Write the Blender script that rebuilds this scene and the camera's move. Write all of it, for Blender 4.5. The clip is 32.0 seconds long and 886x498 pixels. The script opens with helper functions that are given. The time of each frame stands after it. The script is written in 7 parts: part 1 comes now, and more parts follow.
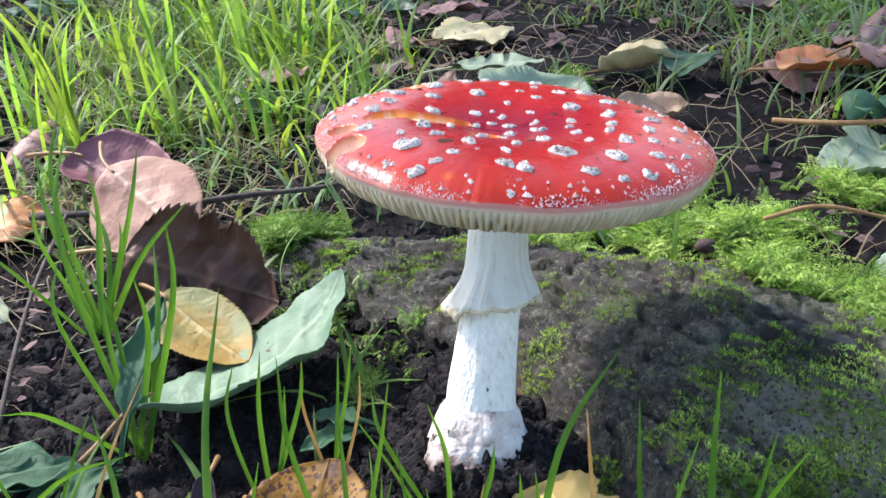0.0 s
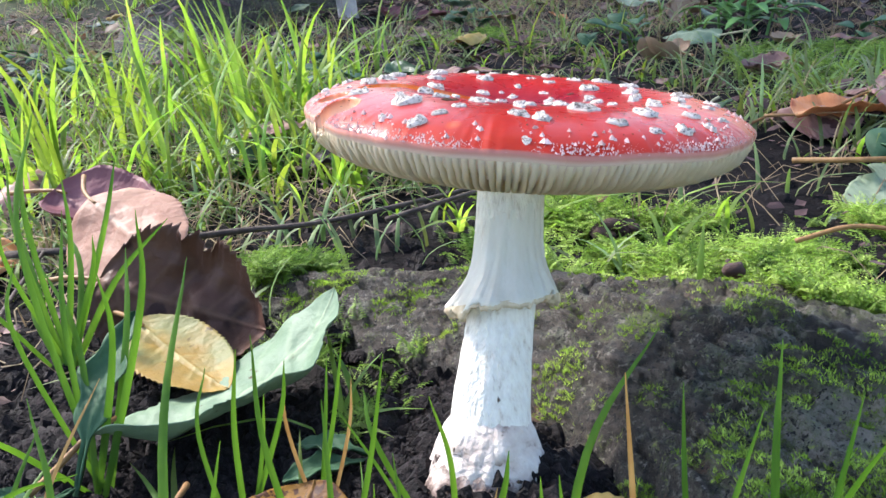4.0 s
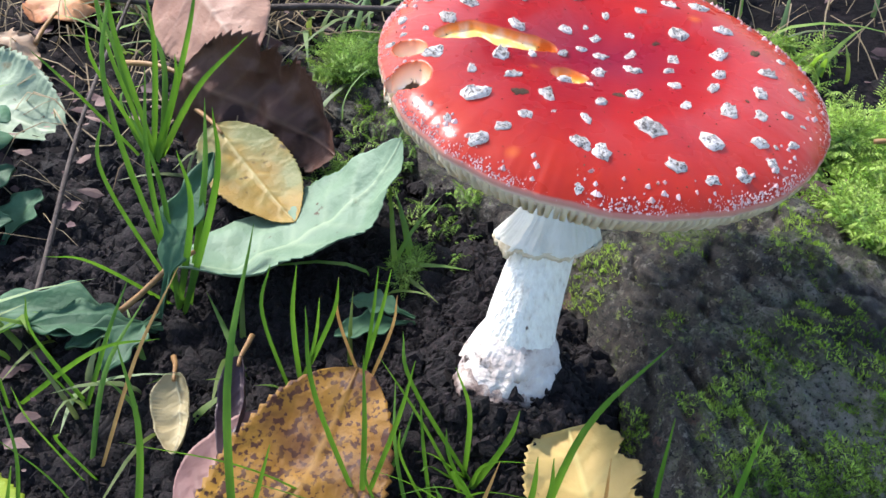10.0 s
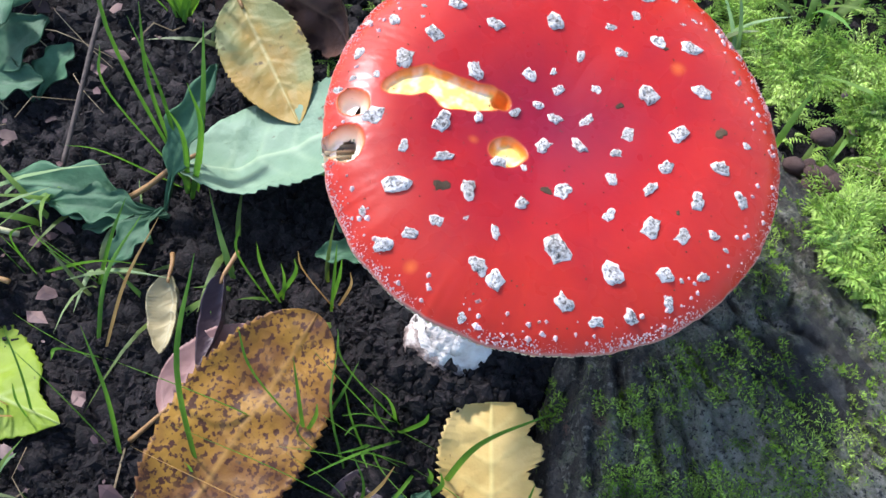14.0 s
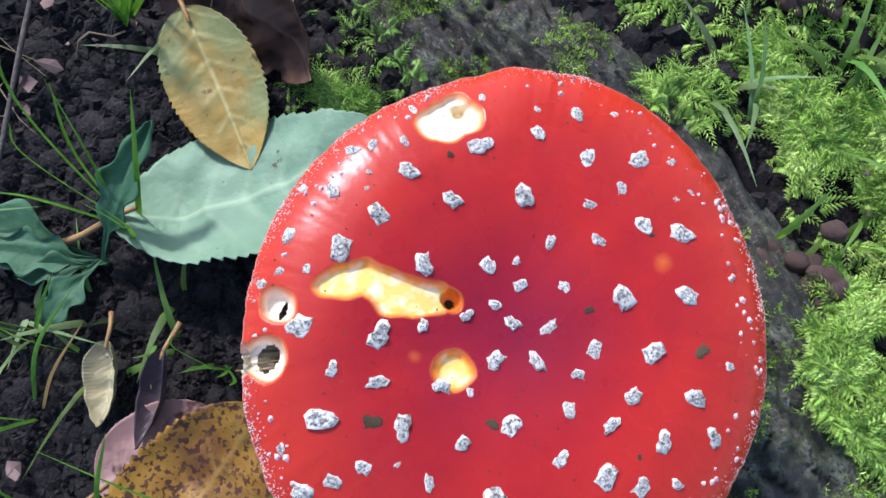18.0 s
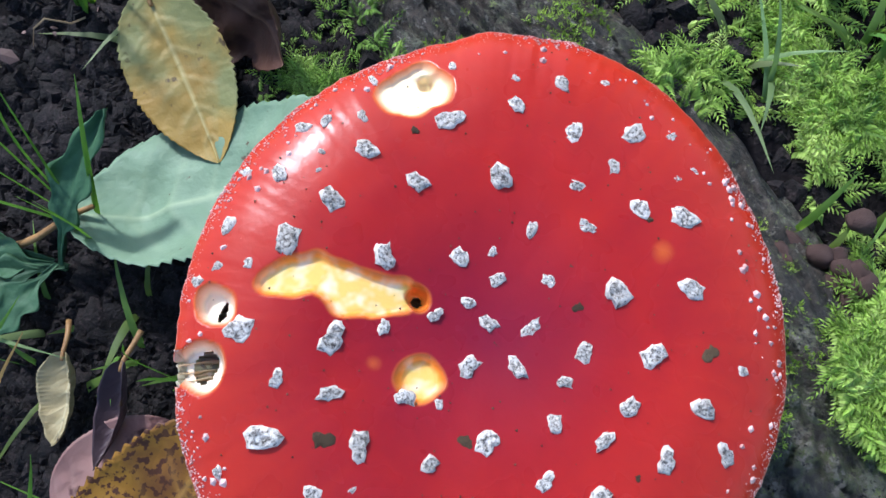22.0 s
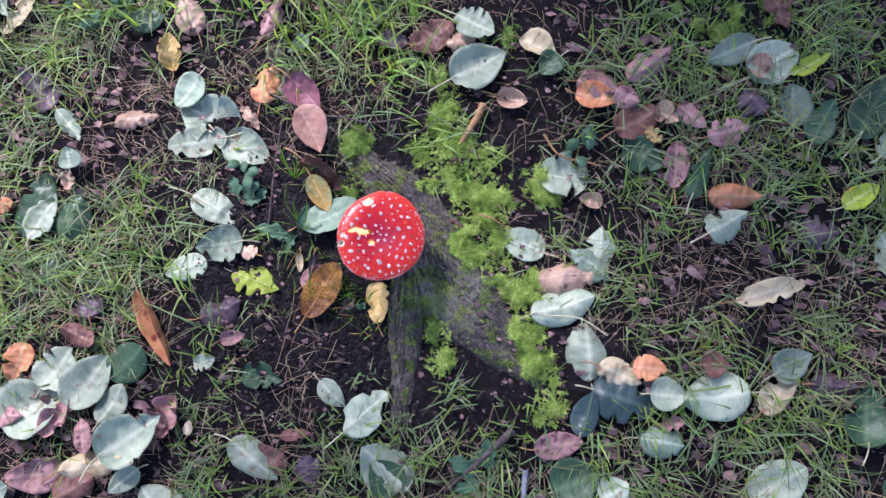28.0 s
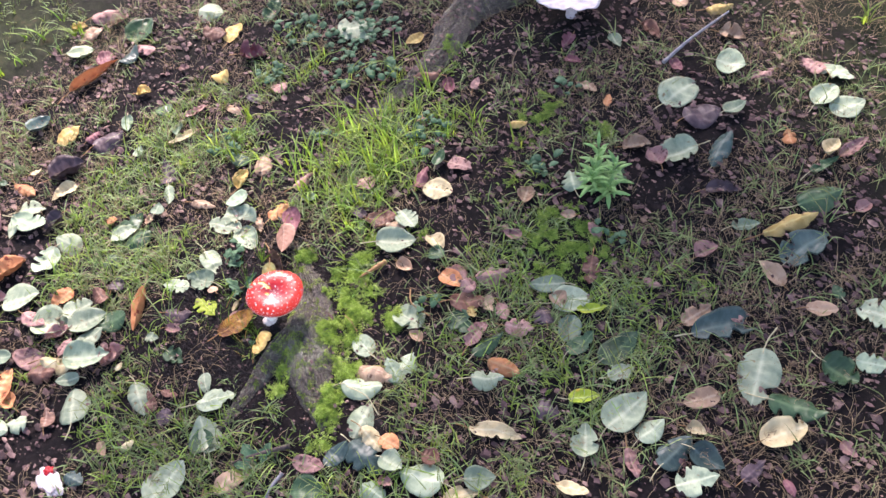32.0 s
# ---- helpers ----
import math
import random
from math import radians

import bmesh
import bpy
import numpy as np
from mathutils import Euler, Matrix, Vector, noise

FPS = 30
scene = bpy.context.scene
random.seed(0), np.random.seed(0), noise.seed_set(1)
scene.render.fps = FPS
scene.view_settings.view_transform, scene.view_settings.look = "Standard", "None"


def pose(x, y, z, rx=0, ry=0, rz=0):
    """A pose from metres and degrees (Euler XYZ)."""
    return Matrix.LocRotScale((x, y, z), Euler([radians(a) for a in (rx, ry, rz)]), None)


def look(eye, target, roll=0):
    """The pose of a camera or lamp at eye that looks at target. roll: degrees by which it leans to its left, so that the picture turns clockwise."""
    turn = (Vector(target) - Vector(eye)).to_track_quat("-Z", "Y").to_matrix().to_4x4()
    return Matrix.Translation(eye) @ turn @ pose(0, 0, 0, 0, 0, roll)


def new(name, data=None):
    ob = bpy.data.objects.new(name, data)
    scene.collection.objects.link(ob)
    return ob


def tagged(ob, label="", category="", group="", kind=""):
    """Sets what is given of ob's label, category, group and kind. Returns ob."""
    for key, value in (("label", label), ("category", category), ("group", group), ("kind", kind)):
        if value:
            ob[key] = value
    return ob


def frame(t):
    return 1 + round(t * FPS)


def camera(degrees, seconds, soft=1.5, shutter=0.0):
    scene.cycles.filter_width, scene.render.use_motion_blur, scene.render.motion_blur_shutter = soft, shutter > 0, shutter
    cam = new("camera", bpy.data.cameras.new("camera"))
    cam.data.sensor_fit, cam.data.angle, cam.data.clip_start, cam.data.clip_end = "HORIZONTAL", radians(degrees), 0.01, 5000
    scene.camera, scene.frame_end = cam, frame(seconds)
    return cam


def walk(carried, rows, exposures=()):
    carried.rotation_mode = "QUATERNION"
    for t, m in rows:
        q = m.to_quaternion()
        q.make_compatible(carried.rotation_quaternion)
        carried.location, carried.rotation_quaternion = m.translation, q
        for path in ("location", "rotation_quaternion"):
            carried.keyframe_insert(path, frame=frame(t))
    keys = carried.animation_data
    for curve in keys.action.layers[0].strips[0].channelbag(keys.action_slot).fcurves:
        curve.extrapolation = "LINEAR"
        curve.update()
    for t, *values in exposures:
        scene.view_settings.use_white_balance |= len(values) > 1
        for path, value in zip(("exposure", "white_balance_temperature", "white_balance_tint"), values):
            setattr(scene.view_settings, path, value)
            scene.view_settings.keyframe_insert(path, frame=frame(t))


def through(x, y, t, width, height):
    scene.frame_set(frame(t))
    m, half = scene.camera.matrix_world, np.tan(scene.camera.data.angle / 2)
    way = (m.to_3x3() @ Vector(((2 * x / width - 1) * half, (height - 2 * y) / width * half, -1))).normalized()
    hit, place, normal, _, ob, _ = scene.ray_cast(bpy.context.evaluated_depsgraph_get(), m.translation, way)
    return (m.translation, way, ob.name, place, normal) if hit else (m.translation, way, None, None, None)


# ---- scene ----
cam = camera(52.9, 32.0)
PATH = [
    (0, (0.003, -0.201, 0.158), (-0.013, 1.564, -0.782), -4.7),
    (0.5, (0.001, -0.201, 0.151), (-0.008, 1.573, -0.772), -5.2),
    (1, (0.001, -0.199, 0.153), (-0.013, 1.605, -0.711), -5.5),
    (1.5, (0.001, -0.198, 0.146), (-0.002, 1.614, -0.7), -5.6),
    (2, (0.002, -0.195, 0.139), (-0.003, 1.624, -0.692), -5.5),
    (2.5, (0.004, -0.193, 0.136), (-0.007, 1.643, -0.657), -5.3),
    (4.5, (0.0, -0.188, 0.122), (0.003, 1.674, -0.607), -4.1),
    (5, (0.0, -0.187, 0.119), (0.009, 1.673, -0.616), -3.6),
    (5.5, (0.0, -0.187, 0.117), (0.013, 1.67, -0.625), -3.3),
    (6, (0.0, -0.186, 0.118), (0.008, 1.658, -0.656), -3.1),
    (6.5, (-0.001, -0.185, 0.122), (-0.006, 1.629, -0.719), -2.6),
    (7, (0.0, -0.181, 0.128), (-0.016, 1.606, -0.771), -2.0),
    (7.5, (0.002, -0.179, 0.137), (-0.033, 1.568, -0.835), -1.8),
    (8, (0.004, -0.177, 0.146), (-0.062, 1.526, -0.901), -2.2),
    (8.5, (0.005, -0.174, 0.156), (-0.091, 1.479, -0.966), -2.6),
    (9, (0.006, -0.172, 0.17), (-0.124, 1.414, -1.042), -2.5),
    (9.5, (0.005, -0.169, 0.179), (-0.152, 1.335, -1.13), -1.4),
    (10, (0.007, -0.163, 0.185), (-0.174, 1.238, -1.231), -0.2),
    (10.5, (0.01, -0.156, 0.193), (-0.184, 1.137, -1.321), 0.8),
    (11, (0.014, -0.149, 0.199), (-0.193, 1.046, -1.39), 1.9),
    (11.5, (0.018, -0.143, 0.208), (-0.21, 0.969, -1.439), 2.4),
    (12, (0.021, -0.136, 0.217), (-0.225, 0.882, -1.487), 2.4),
    (12.5, (0.023, -0.127, 0.224), (-0.248, 0.815, -1.519), 0.8),
    (13, (0.025, -0.119, 0.232), (-0.275, 0.769, -1.535), -1.1),
    (13.5, (0.03, -0.108, 0.235), (-0.283, 0.695, -1.569), -3.4),
    (15.5, (0.034, -0.066, 0.245), (-0.245, 0.39, -1.683), -10.9),
    (16, (0.032, -0.056, 0.245), (-0.208, 0.357, -1.697), -9.1),
    (16.5, (0.031, -0.046, 0.248), (-0.177, 0.314, -1.708), -8.7),
    (17, (0.029, -0.037, 0.247), (-0.159, 0.283, -1.718), -9.3),
    (17.5, (0.024, -0.027, 0.245), (-0.159, 0.273, -1.724), -10.1),
    (18, (0.017, -0.02, 0.237), (-0.162, 0.273, -1.733), -9.6),
    (18.5, (0.007, -0.016, 0.23), (-0.165, 0.263, -1.743), -9.5),
    (19, (0.002, -0.013, 0.226), (-0.178, 0.261, -1.747), -10.8),
    (19.5, (0.002, -0.01, 0.222), (-0.171, 0.265, -1.751), -9.9),
    (20, (0.005, -0.009, 0.219), (-0.176, 0.258, -1.755), -12.0),
    (20.5, (0.01, -0.009, 0.22), (-0.212, 0.272, -1.748), -16.4),
    (21, (0.017, -0.01, 0.219), (-0.225, 0.289, -1.744), -17.4),
    (21.5, (0.019, -0.013, 0.218), (-0.221, 0.284, -1.746), -17.5),
    (22, (0.024, -0.017, 0.216), (-0.206, 0.284, -1.748), -16.2),
    (22.5, (0.026, -0.021, 0.214), (-0.199, 0.309, -1.745), -13.6),
    (23, (0.029, -0.028, 0.214), (-0.19, 0.349, -1.738), -10.4),
    (23.5, (0.031, -0.036, 0.219), (-0.188, 0.381, -1.724), -8.6),
    (24, (0.032, -0.043, 0.232), (-0.187, 0.412, -1.703), -7.5),
    (24.5, (0.036, -0.057, 0.253), (-0.173, 0.459, -1.668), -4.2),
    (25, (0.039, -0.075, 0.283), (-0.159, 0.49, -1.625), -1.7),
    (25.5, (0.041, -0.09, 0.324), (-0.125, 0.465, -1.59), 0.8),
    (27.5, (0.128, -0.088, 0.833), (-0.06, 0.138, -1.145), -22.5),
    (28, (0.177, -0.137, 0.996), (-0.019, 0.157, -0.972), -16.8),
    (28.5, (0.246, -0.204, 1.105), (-0.028, 0.18, -0.839), -17.7),
    (29, (0.33, -0.246, 1.135), (-0.034, 0.206, -0.779), -16.4),
    (29.5, (0.442, -0.278, 1.184), (-0.045, 0.26, -0.68), -14.6),
    (30, (0.537, -0.368, 1.242), (-0.078, 0.274, -0.55), -14.0),
    (30.5, (0.62, -0.439, 1.276), (-0.055, 0.28, -0.464), -12.8),
    (31, (0.694, -0.442, 1.306), (-0.063, 0.303, -0.389), -12.8),
    (31.5, (0.791, -0.381, 1.304), (-0.077, 0.356, -0.34), -13.1),
    (32, (0.917, -0.295, 1.263), (-0.074, 0.418, -0.321), -12.8),
]
walk(cam, [(t, look(eye, target, roll)) for t, eye, target, roll in PATH], exposures=[(0, 1.52, 6100, 12), (7, 1.72, 6350, 13), (9, 1.42, 6200, 12), (13, 1.48, 5850, 11), (16, 1.22, 5600, 9), (19, 1.07, 5500, 9), (23, 0.92, 5500, 8), (25, 1.14, 5450, 10), (27.5, 1.25, 5600, 34), (29, 1.45, 5750, 34), (31, 1.74, 6050, 33), (32, 1.8, 6750, 28)])


# ---- light ----
SUN_FROM = Vector((-0.72, 0.66, 1.0)).normalized()
world = bpy.data.worlds.new("sky")
scene.world = world
world.use_nodes = True
wn = world.node_tree.nodes
sky = wn.new("ShaderNodeTexSky")
sky.sky_type = "NISHITA"
sky.sun_disc = False
sky.sun_elevation = math.asin(SUN_FROM.z)
sky.sun_rotation = math.atan2(SUN_FROM.x, SUN_FROM.y)
sky.air_density = 1.2
sky.dust_density = 2.0
world.node_tree.links.new(sky.outputs[0], wn["Background"].inputs[0])
wn["Background"].inputs[1].default_value = 0.15

lamp = bpy.data.lights.new("sun", "SUN")
lamp.energy = 3.35
lamp.angle = radians(6.0)
lamp.color = (1.0, 0.95, 0.89)
sun = new("sun", lamp)
sun.matrix_world = look(SUN_FROM * 20, (0, 0, 0))


# ---- materials ----
def mat(name, stops, scale=40.0, rough=0.8, bump=0.3, bump_scale=None, detail=6.0, spec=0.3, through=0.0,
        through_tint=(1, 1, 1), stretch=(1, 1, 1), jitter=0.0, spots=None, metal=0.0, random_hue=0.0):
    """A noise-ramped surface: stops are (position, colour); spots is (colour, scale, cover); through is the part of light let through."""
    m = bpy.data.materials.new(name)
    m.use_nodes = True
    t = m.node_tree
    n, ln = t.nodes, t.links
    b = n["Principled BSDF"]
    out = n["Material Output"]
    tc = n.new("ShaderNodeTexCoord")
    mp = n.new("ShaderNodeMapping")
    mp.inputs["Scale"].default_value = stretch
    ln.new(tc.outputs["Object"], mp.inputs[0])
    info = n.new("ShaderNodeObjectInfo")
    shift = n.new("ShaderNodeVectorMath")
    shift.operation = "MULTIPLY_ADD"
    shift.inputs[1].default_value = (7.1, 3.3, 5.7)
    cx = n.new("ShaderNodeCombineXYZ")
    for k in range(3):
        ln.new(info.outputs["Random"], cx.inputs[k])
    ln.new(cx.outputs[0], shift.inputs[0])
    ln.new(mp.outputs[0], shift.inputs[2])
    n1 = n.new("ShaderNodeTexNoise")
    n1.inputs["Scale"].default_value = scale
    n1.inputs["Detail"].default_value = detail
    n1.inputs["Roughness"].default_value = 0.62
    ln.new(shift.outputs[0], n1.inputs["Vector"])
    ramp = n.new("ShaderNodeValToRGB")
    els = ramp.color_ramp.elements
    while len(els) < len(stops):
        els.new(0.5)
    for e, (p, c) in zip(els, stops):
        e.position, e.color = p, (*c, 1)
    ln.new(n1.outputs[0], ramp.inputs[0])
    col = ramp.outputs[0]
    if jitter:
        hs = n.new("ShaderNodeHueSaturation")
        ma = n.new("ShaderNodeMapRange")
        ma.inputs["To Min"].default_value, ma.inputs["To Max"].default_value = 1 - jitter, 1 + jitter
        geo = n.new("ShaderNodeNewGeometry")
        add = n.new("ShaderNodeMath")
        add.operation = "ADD"
        fr = n.new("ShaderNodeMath")
        fr.operation = "FRACT"
        ln.new(info.outputs["Random"], add.inputs[0])
        ln.new(geo.outputs["Random Per Island"], add.inputs[1])
        ln.new(add.outputs[0], fr.inputs[0])
        ln.new(fr.outputs[0], ma.inputs["Value"])
        ln.new(ma.outputs[0], hs.inputs["Value"])
        if random_hue:
            mh = n.new("ShaderNodeMapRange")
            mh.inputs["To Min"].default_value, mh.inputs["To Max"].default_value = 0.5 - random_hue, 0.5 + random_hue
            ln.new(fr.outputs[0], mh.inputs["Value"])
            ln.new(mh.outputs[0], hs.inputs["Hue"])
        ln.new(col, hs.inputs["Color"])
        col = hs.outputs[0]
    if spots:
        c, s, cover = spots
        ns = n.new("ShaderNodeTexNoise")
        ns.inputs["Scale"].default_value = s
        ns.inputs["Detail"].default_value = 3
        ln.new(shift.outputs[0], ns.inputs["Vector"])
        rs = n.new("ShaderNodeValToRGB")
        rs.color_ramp.elements[0].position, rs.color_ramp.elements[1].position = cover, cover + 0.05
        ln.new(ns.outputs[0], rs.inputs[0])
        mx = n.new("ShaderNodeMix")
        mx.data_type = "RGBA"
        ln.new(rs.outputs[0], mx.inputs[0])
        ln.new(col, mx.inputs[6])
        mx.inputs[7].default_value = (*c, 1)
        col = mx.outputs[2]
    ln.new(col, b.inputs["Base Color"])
    b.inputs["Roughness"].default_value = rough
    b.inputs["Metallic"].default_value = metal
    b.inputs["Specular IOR Level"].default_value = spec
    if bump:
        nb = n.new("ShaderNodeTexNoise")
        nb.inputs["Scale"].default_value = bump_scale or scale * 3
        nb.inputs["Detail"].default_value = 5
        ln.new(shift.outputs[0], nb.inputs["Vector"])
        bp = n.new("ShaderNodeBump")
        bp.inputs["Strength"].default_value = bump
        bp.inputs["Distance"].default_value = 0.001
        ln.new(nb.outputs[0], bp.inputs["Height"])
        ln.new(bp.outputs[0], b.inputs["Normal"])
    if through:
        tr = n.new("ShaderNodeBsdfTranslucent")
        tm = n.new("ShaderNodeMix")
        tm.data_type, tm.blend_type = "RGBA", "MULTIPLY"
        tm.inputs[0].default_value = 1.0
        ln.new(col, tm.inputs[6])
        tm.inputs[7].default_value = (*through_tint, 1)
        ln.new(tm.outputs[2], tr.inputs[0])
        ms = n.new("ShaderNodeMixShader")
        ms.inputs[0].default_value = through
        ln.new(b.outputs[0], ms.inputs[1])
        ln.new(tr.outputs[0], ms.inputs[2])
        ln.new(ms.outputs[0], out.inputs[0])
    return m


SOIL = mat("soil", [(0.3, (0.002, 0.0015, 0.0017)), (0.55, (0.006, 0.0044, 0.0050)), (0.75, (0.022, 0.0155, 0.016))], 90, 0.95, 1.0, 500, spec=0.15)


def meadow_far():
    """Turns the soil's colour to mottled grass and litter away from the bare patch under the tree."""
    n, ln = SOIL.node_tree.nodes, SOIL.node_tree.links
    b = n["Principled BSDF"]
    soil_col = b.inputs["Base Color"].links[0].from_socket
    tc = n.new("ShaderNodeTexCoord")
    far = n.new("ShaderNodeVectorMath")
    far.operation = "LENGTH"
    ln.new(tc.outputs["Object"], far.inputs[0])
    big = n.new("ShaderNodeTexNoise")
    big.inputs["Scale"].default_value, big.inputs["Detail"].default_value = 2.2, 8
    ln.new(tc.outputs["Object"], big.inputs["Vector"])
    add = n.new("ShaderNodeMath")
    add.operation = "MULTIPLY_ADD"
    ln.new(big.outputs[0], add.inputs[0])
    add.inputs[1].default_value = 1.6
    ln.new(far.outputs["Value"], add.inputs[2])
    mr = n.new("ShaderNodeMapRange")
    mr.inputs["From Min"].default_value, mr.inputs["From Max"].default_value = 1.7, 3.3
    ln.new(add.outputs[0], mr.inputs["Value"])
    fine = n.new("ShaderNodeTexNoise")
    fine.inputs["Scale"].default_value, fine.inputs["Detail"].default_value, fine.inputs["Roughness"].default_value = 28, 10, 0.75
    ln.new(tc.outputs["Object"], fine.inputs["Vector"])
    r = n.new("ShaderNodeValToRGB")
    els = r.color_ramp.elements
    while len(els) < 4:
        els.new(0.5)
    for e, (p, c) in zip(els, ((0.34, (0.010, 0.009, 0.007)), (0.46, (0.030, 0.045, 0.014)), (0.57, (0.06, 0.08, 0.028)), (0.68, (0.16, 0.105, 0.06)))):
        e.position, e.color = p, (*c, 1)
    ln.new(fine.outputs[0], r.inputs[0])
    mx = n.new("ShaderNodeMix")
    mx.data_type = "RGBA"
    ln.new(mr.outputs[0], mx.inputs[0])
    ln.new(soil_col, mx.inputs[6])
    ln.new(r.outputs[0], mx.inputs[7])
    ln.new(mx.outputs[2], b.inputs["Base Color"])


meadow_far()
CLOD = mat("clod", [(0.3, (0.002, 0.0014, 0.0016)), (0.52, (0.0072, 0.0048, 0.0053)), (0.72, (0.030, 0.020, 0.0205))], 700, 0.85, 0.8, 1200, spec=0.3, jitter=0.35)


def bark_material():
    m = bpy.data.materials.new("root_bark")
    m.use_nodes = True
    n, ln = m.node_tree.nodes, m.node_tree.links
    b = n["Principled BSDF"]
    tc = n.new("ShaderNodeTexCoord")

    def noisy(scale, detail=8, rough=0.65):
        q = n.new("ShaderNodeTexNoise")
        q.inputs["Scale"].default_value, q.inputs["Detail"].default_value, q.inputs["Roughness"].default_value = scale, detail, rough
        ln.new(tc.outputs["Object"], q.inputs["Vector"])
        return q.outputs[0]

    def ramp(src, stops):
        r = n.new("ShaderNodeValToRGB")
        els = r.color_ramp.elements
        while len(els) < len(stops):
            els.new(0.5)
        for e, (p, c) in zip(els, stops):
            e.position, e.color = p, (*c, 1)
        ln.new(src, r.inputs[0])
        return r.outputs[0]

    at = n.new("ShaderNodeAttribute")
    at.attribute_name = "grain"

    def grainy(scale, detail=8, rough=0.7):
        q = n.new("ShaderNodeTexNoise")
        q.inputs["Scale"].default_value, q.inputs["Detail"].default_value, q.inputs["Roughness"].default_value = scale, detail, rough
        ln.new(at.outputs["Vector"], q.inputs["Vector"])
        return q.outputs[0]

    fibre = grainy(1.0, 10, 0.72)
    both = n.new("ShaderNodeMix")
    both.data_type = "FLOAT"
    both.inputs[0].default_value = 0.55
    ln.new(fibre, both.inputs[2])
    ln.new(noisy(210, 10, 0.78), both.inputs[3])
    col = ramp(both.outputs[0], [(0.41, (0.012, 0.0096, 0.0082)), (0.48, (0.050, 0.038, 0.031)), (0.55, (0.096, 0.073, 0.058)), (0.66, (0.20, 0.158, 0.125))])
    # pale lichen and algae on the fork's open side, thickened as painted sunlight
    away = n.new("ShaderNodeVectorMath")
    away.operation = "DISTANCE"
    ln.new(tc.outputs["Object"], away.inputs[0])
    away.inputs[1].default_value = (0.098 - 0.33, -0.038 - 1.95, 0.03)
    lichen_light = n.new("ShaderNodeMapRange")
    lichen_light.inputs["From Min"].default_value, lichen_light.inputs["From Max"].default_value = 0.062, 0.020
    ln.new(away.outputs["Value"], lichen_light.inputs["Value"])

    def add_lichen_light(src, amount):
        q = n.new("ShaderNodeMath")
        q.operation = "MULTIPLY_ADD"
        ln.new(lichen_light.outputs[0], q.inputs[0])
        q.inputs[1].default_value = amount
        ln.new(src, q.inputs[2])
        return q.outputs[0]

    for src, lo, hi, colour in ((noisy(34, 9, 0.75), 0.60, 0.66, (0.17, 0.085, 0.06)), (add_lichen_light(noisy(75, 12, 0.85), 0.11), 0.53, 0.62, (0.19, 0.195, 0.135)),
                                (add_lichen_light(noisy(48, 12, 0.85), 0.055), 0.555, 0.60, (0.13, 0.17, 0.034)), (noisy(300, 6, 0.8), 0.60, 0.63, (0.28, 0.34, 0.08)),
                                (add_lichen_light(noisy(560, 4, 0.7), 0.09), 0.57, 0.64, (0.25, 0.225, 0.19)), (noisy(900, 3, 0.6), 0.57, 0.62, (0.012, 0.010, 0.010)),
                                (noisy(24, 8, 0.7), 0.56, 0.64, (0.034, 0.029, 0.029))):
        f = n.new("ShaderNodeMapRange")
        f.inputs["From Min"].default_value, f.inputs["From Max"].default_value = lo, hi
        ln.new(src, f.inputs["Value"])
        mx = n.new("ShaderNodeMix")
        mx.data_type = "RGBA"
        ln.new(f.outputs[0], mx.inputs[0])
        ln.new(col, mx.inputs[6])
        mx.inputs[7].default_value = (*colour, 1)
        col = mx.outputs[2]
    ln.new(col, b.inputs["Base Color"])
    b.inputs["Roughness"].default_value = 0.62
    b.inputs["Specular IOR Level"].default_value = 0.5
    vo = n.new("ShaderNodeTexVoronoi")
    vo.feature = "DISTANCE_TO_EDGE"
    vo.inputs["Scale"].default_value = 170
    wob = n.new("ShaderNodeVectorMath")
    wob.operation = "MULTIPLY_ADD"
    ws = n.new("ShaderNodeTexNoise")
    ws.inputs["Scale"].default_value = 90
    ln.new(tc.outputs["Object"], ws.inputs["Vector"])
    ln.new(ws.outputs[1], wob.inputs[0])
    wob.inputs[1].default_value = (0.02, 0.02, 0.02)
    ln.new(tc.outputs["Object"], wob.inputs[2])
    ln.new(wob.outputs[0], vo.inputs["Vector"])
    first = n.new("ShaderNodeBump")
    first.inputs["Strength"].default_value, first.inputs["Distance"].default_value = 0.6, 0.0015
    ln.new(vo.outputs["Distance"], first.inputs["Height"])
    bp = n.new("ShaderNodeBump")
    bp.inputs["Strength"].default_value, bp.inputs["Distance"].default_value = 0.9, 0.0028
    ln.new(fibre, bp.inputs["Height"])
    ln.new(first.outputs[0], bp.inputs["Normal"])
    fine = n.new("ShaderNodeBump")
    fine.inputs["Strength"].default_value, fine.inputs["Distance"].default_value = 1.0, 0.0032
    ln.new(noisy(650, 8, 0.75), fine.inputs["Height"])
    ln.new(bp.outputs[0], fine.inputs["Normal"])
    ln.new(fine.outputs[0], b.inputs["Normal"])
    return m


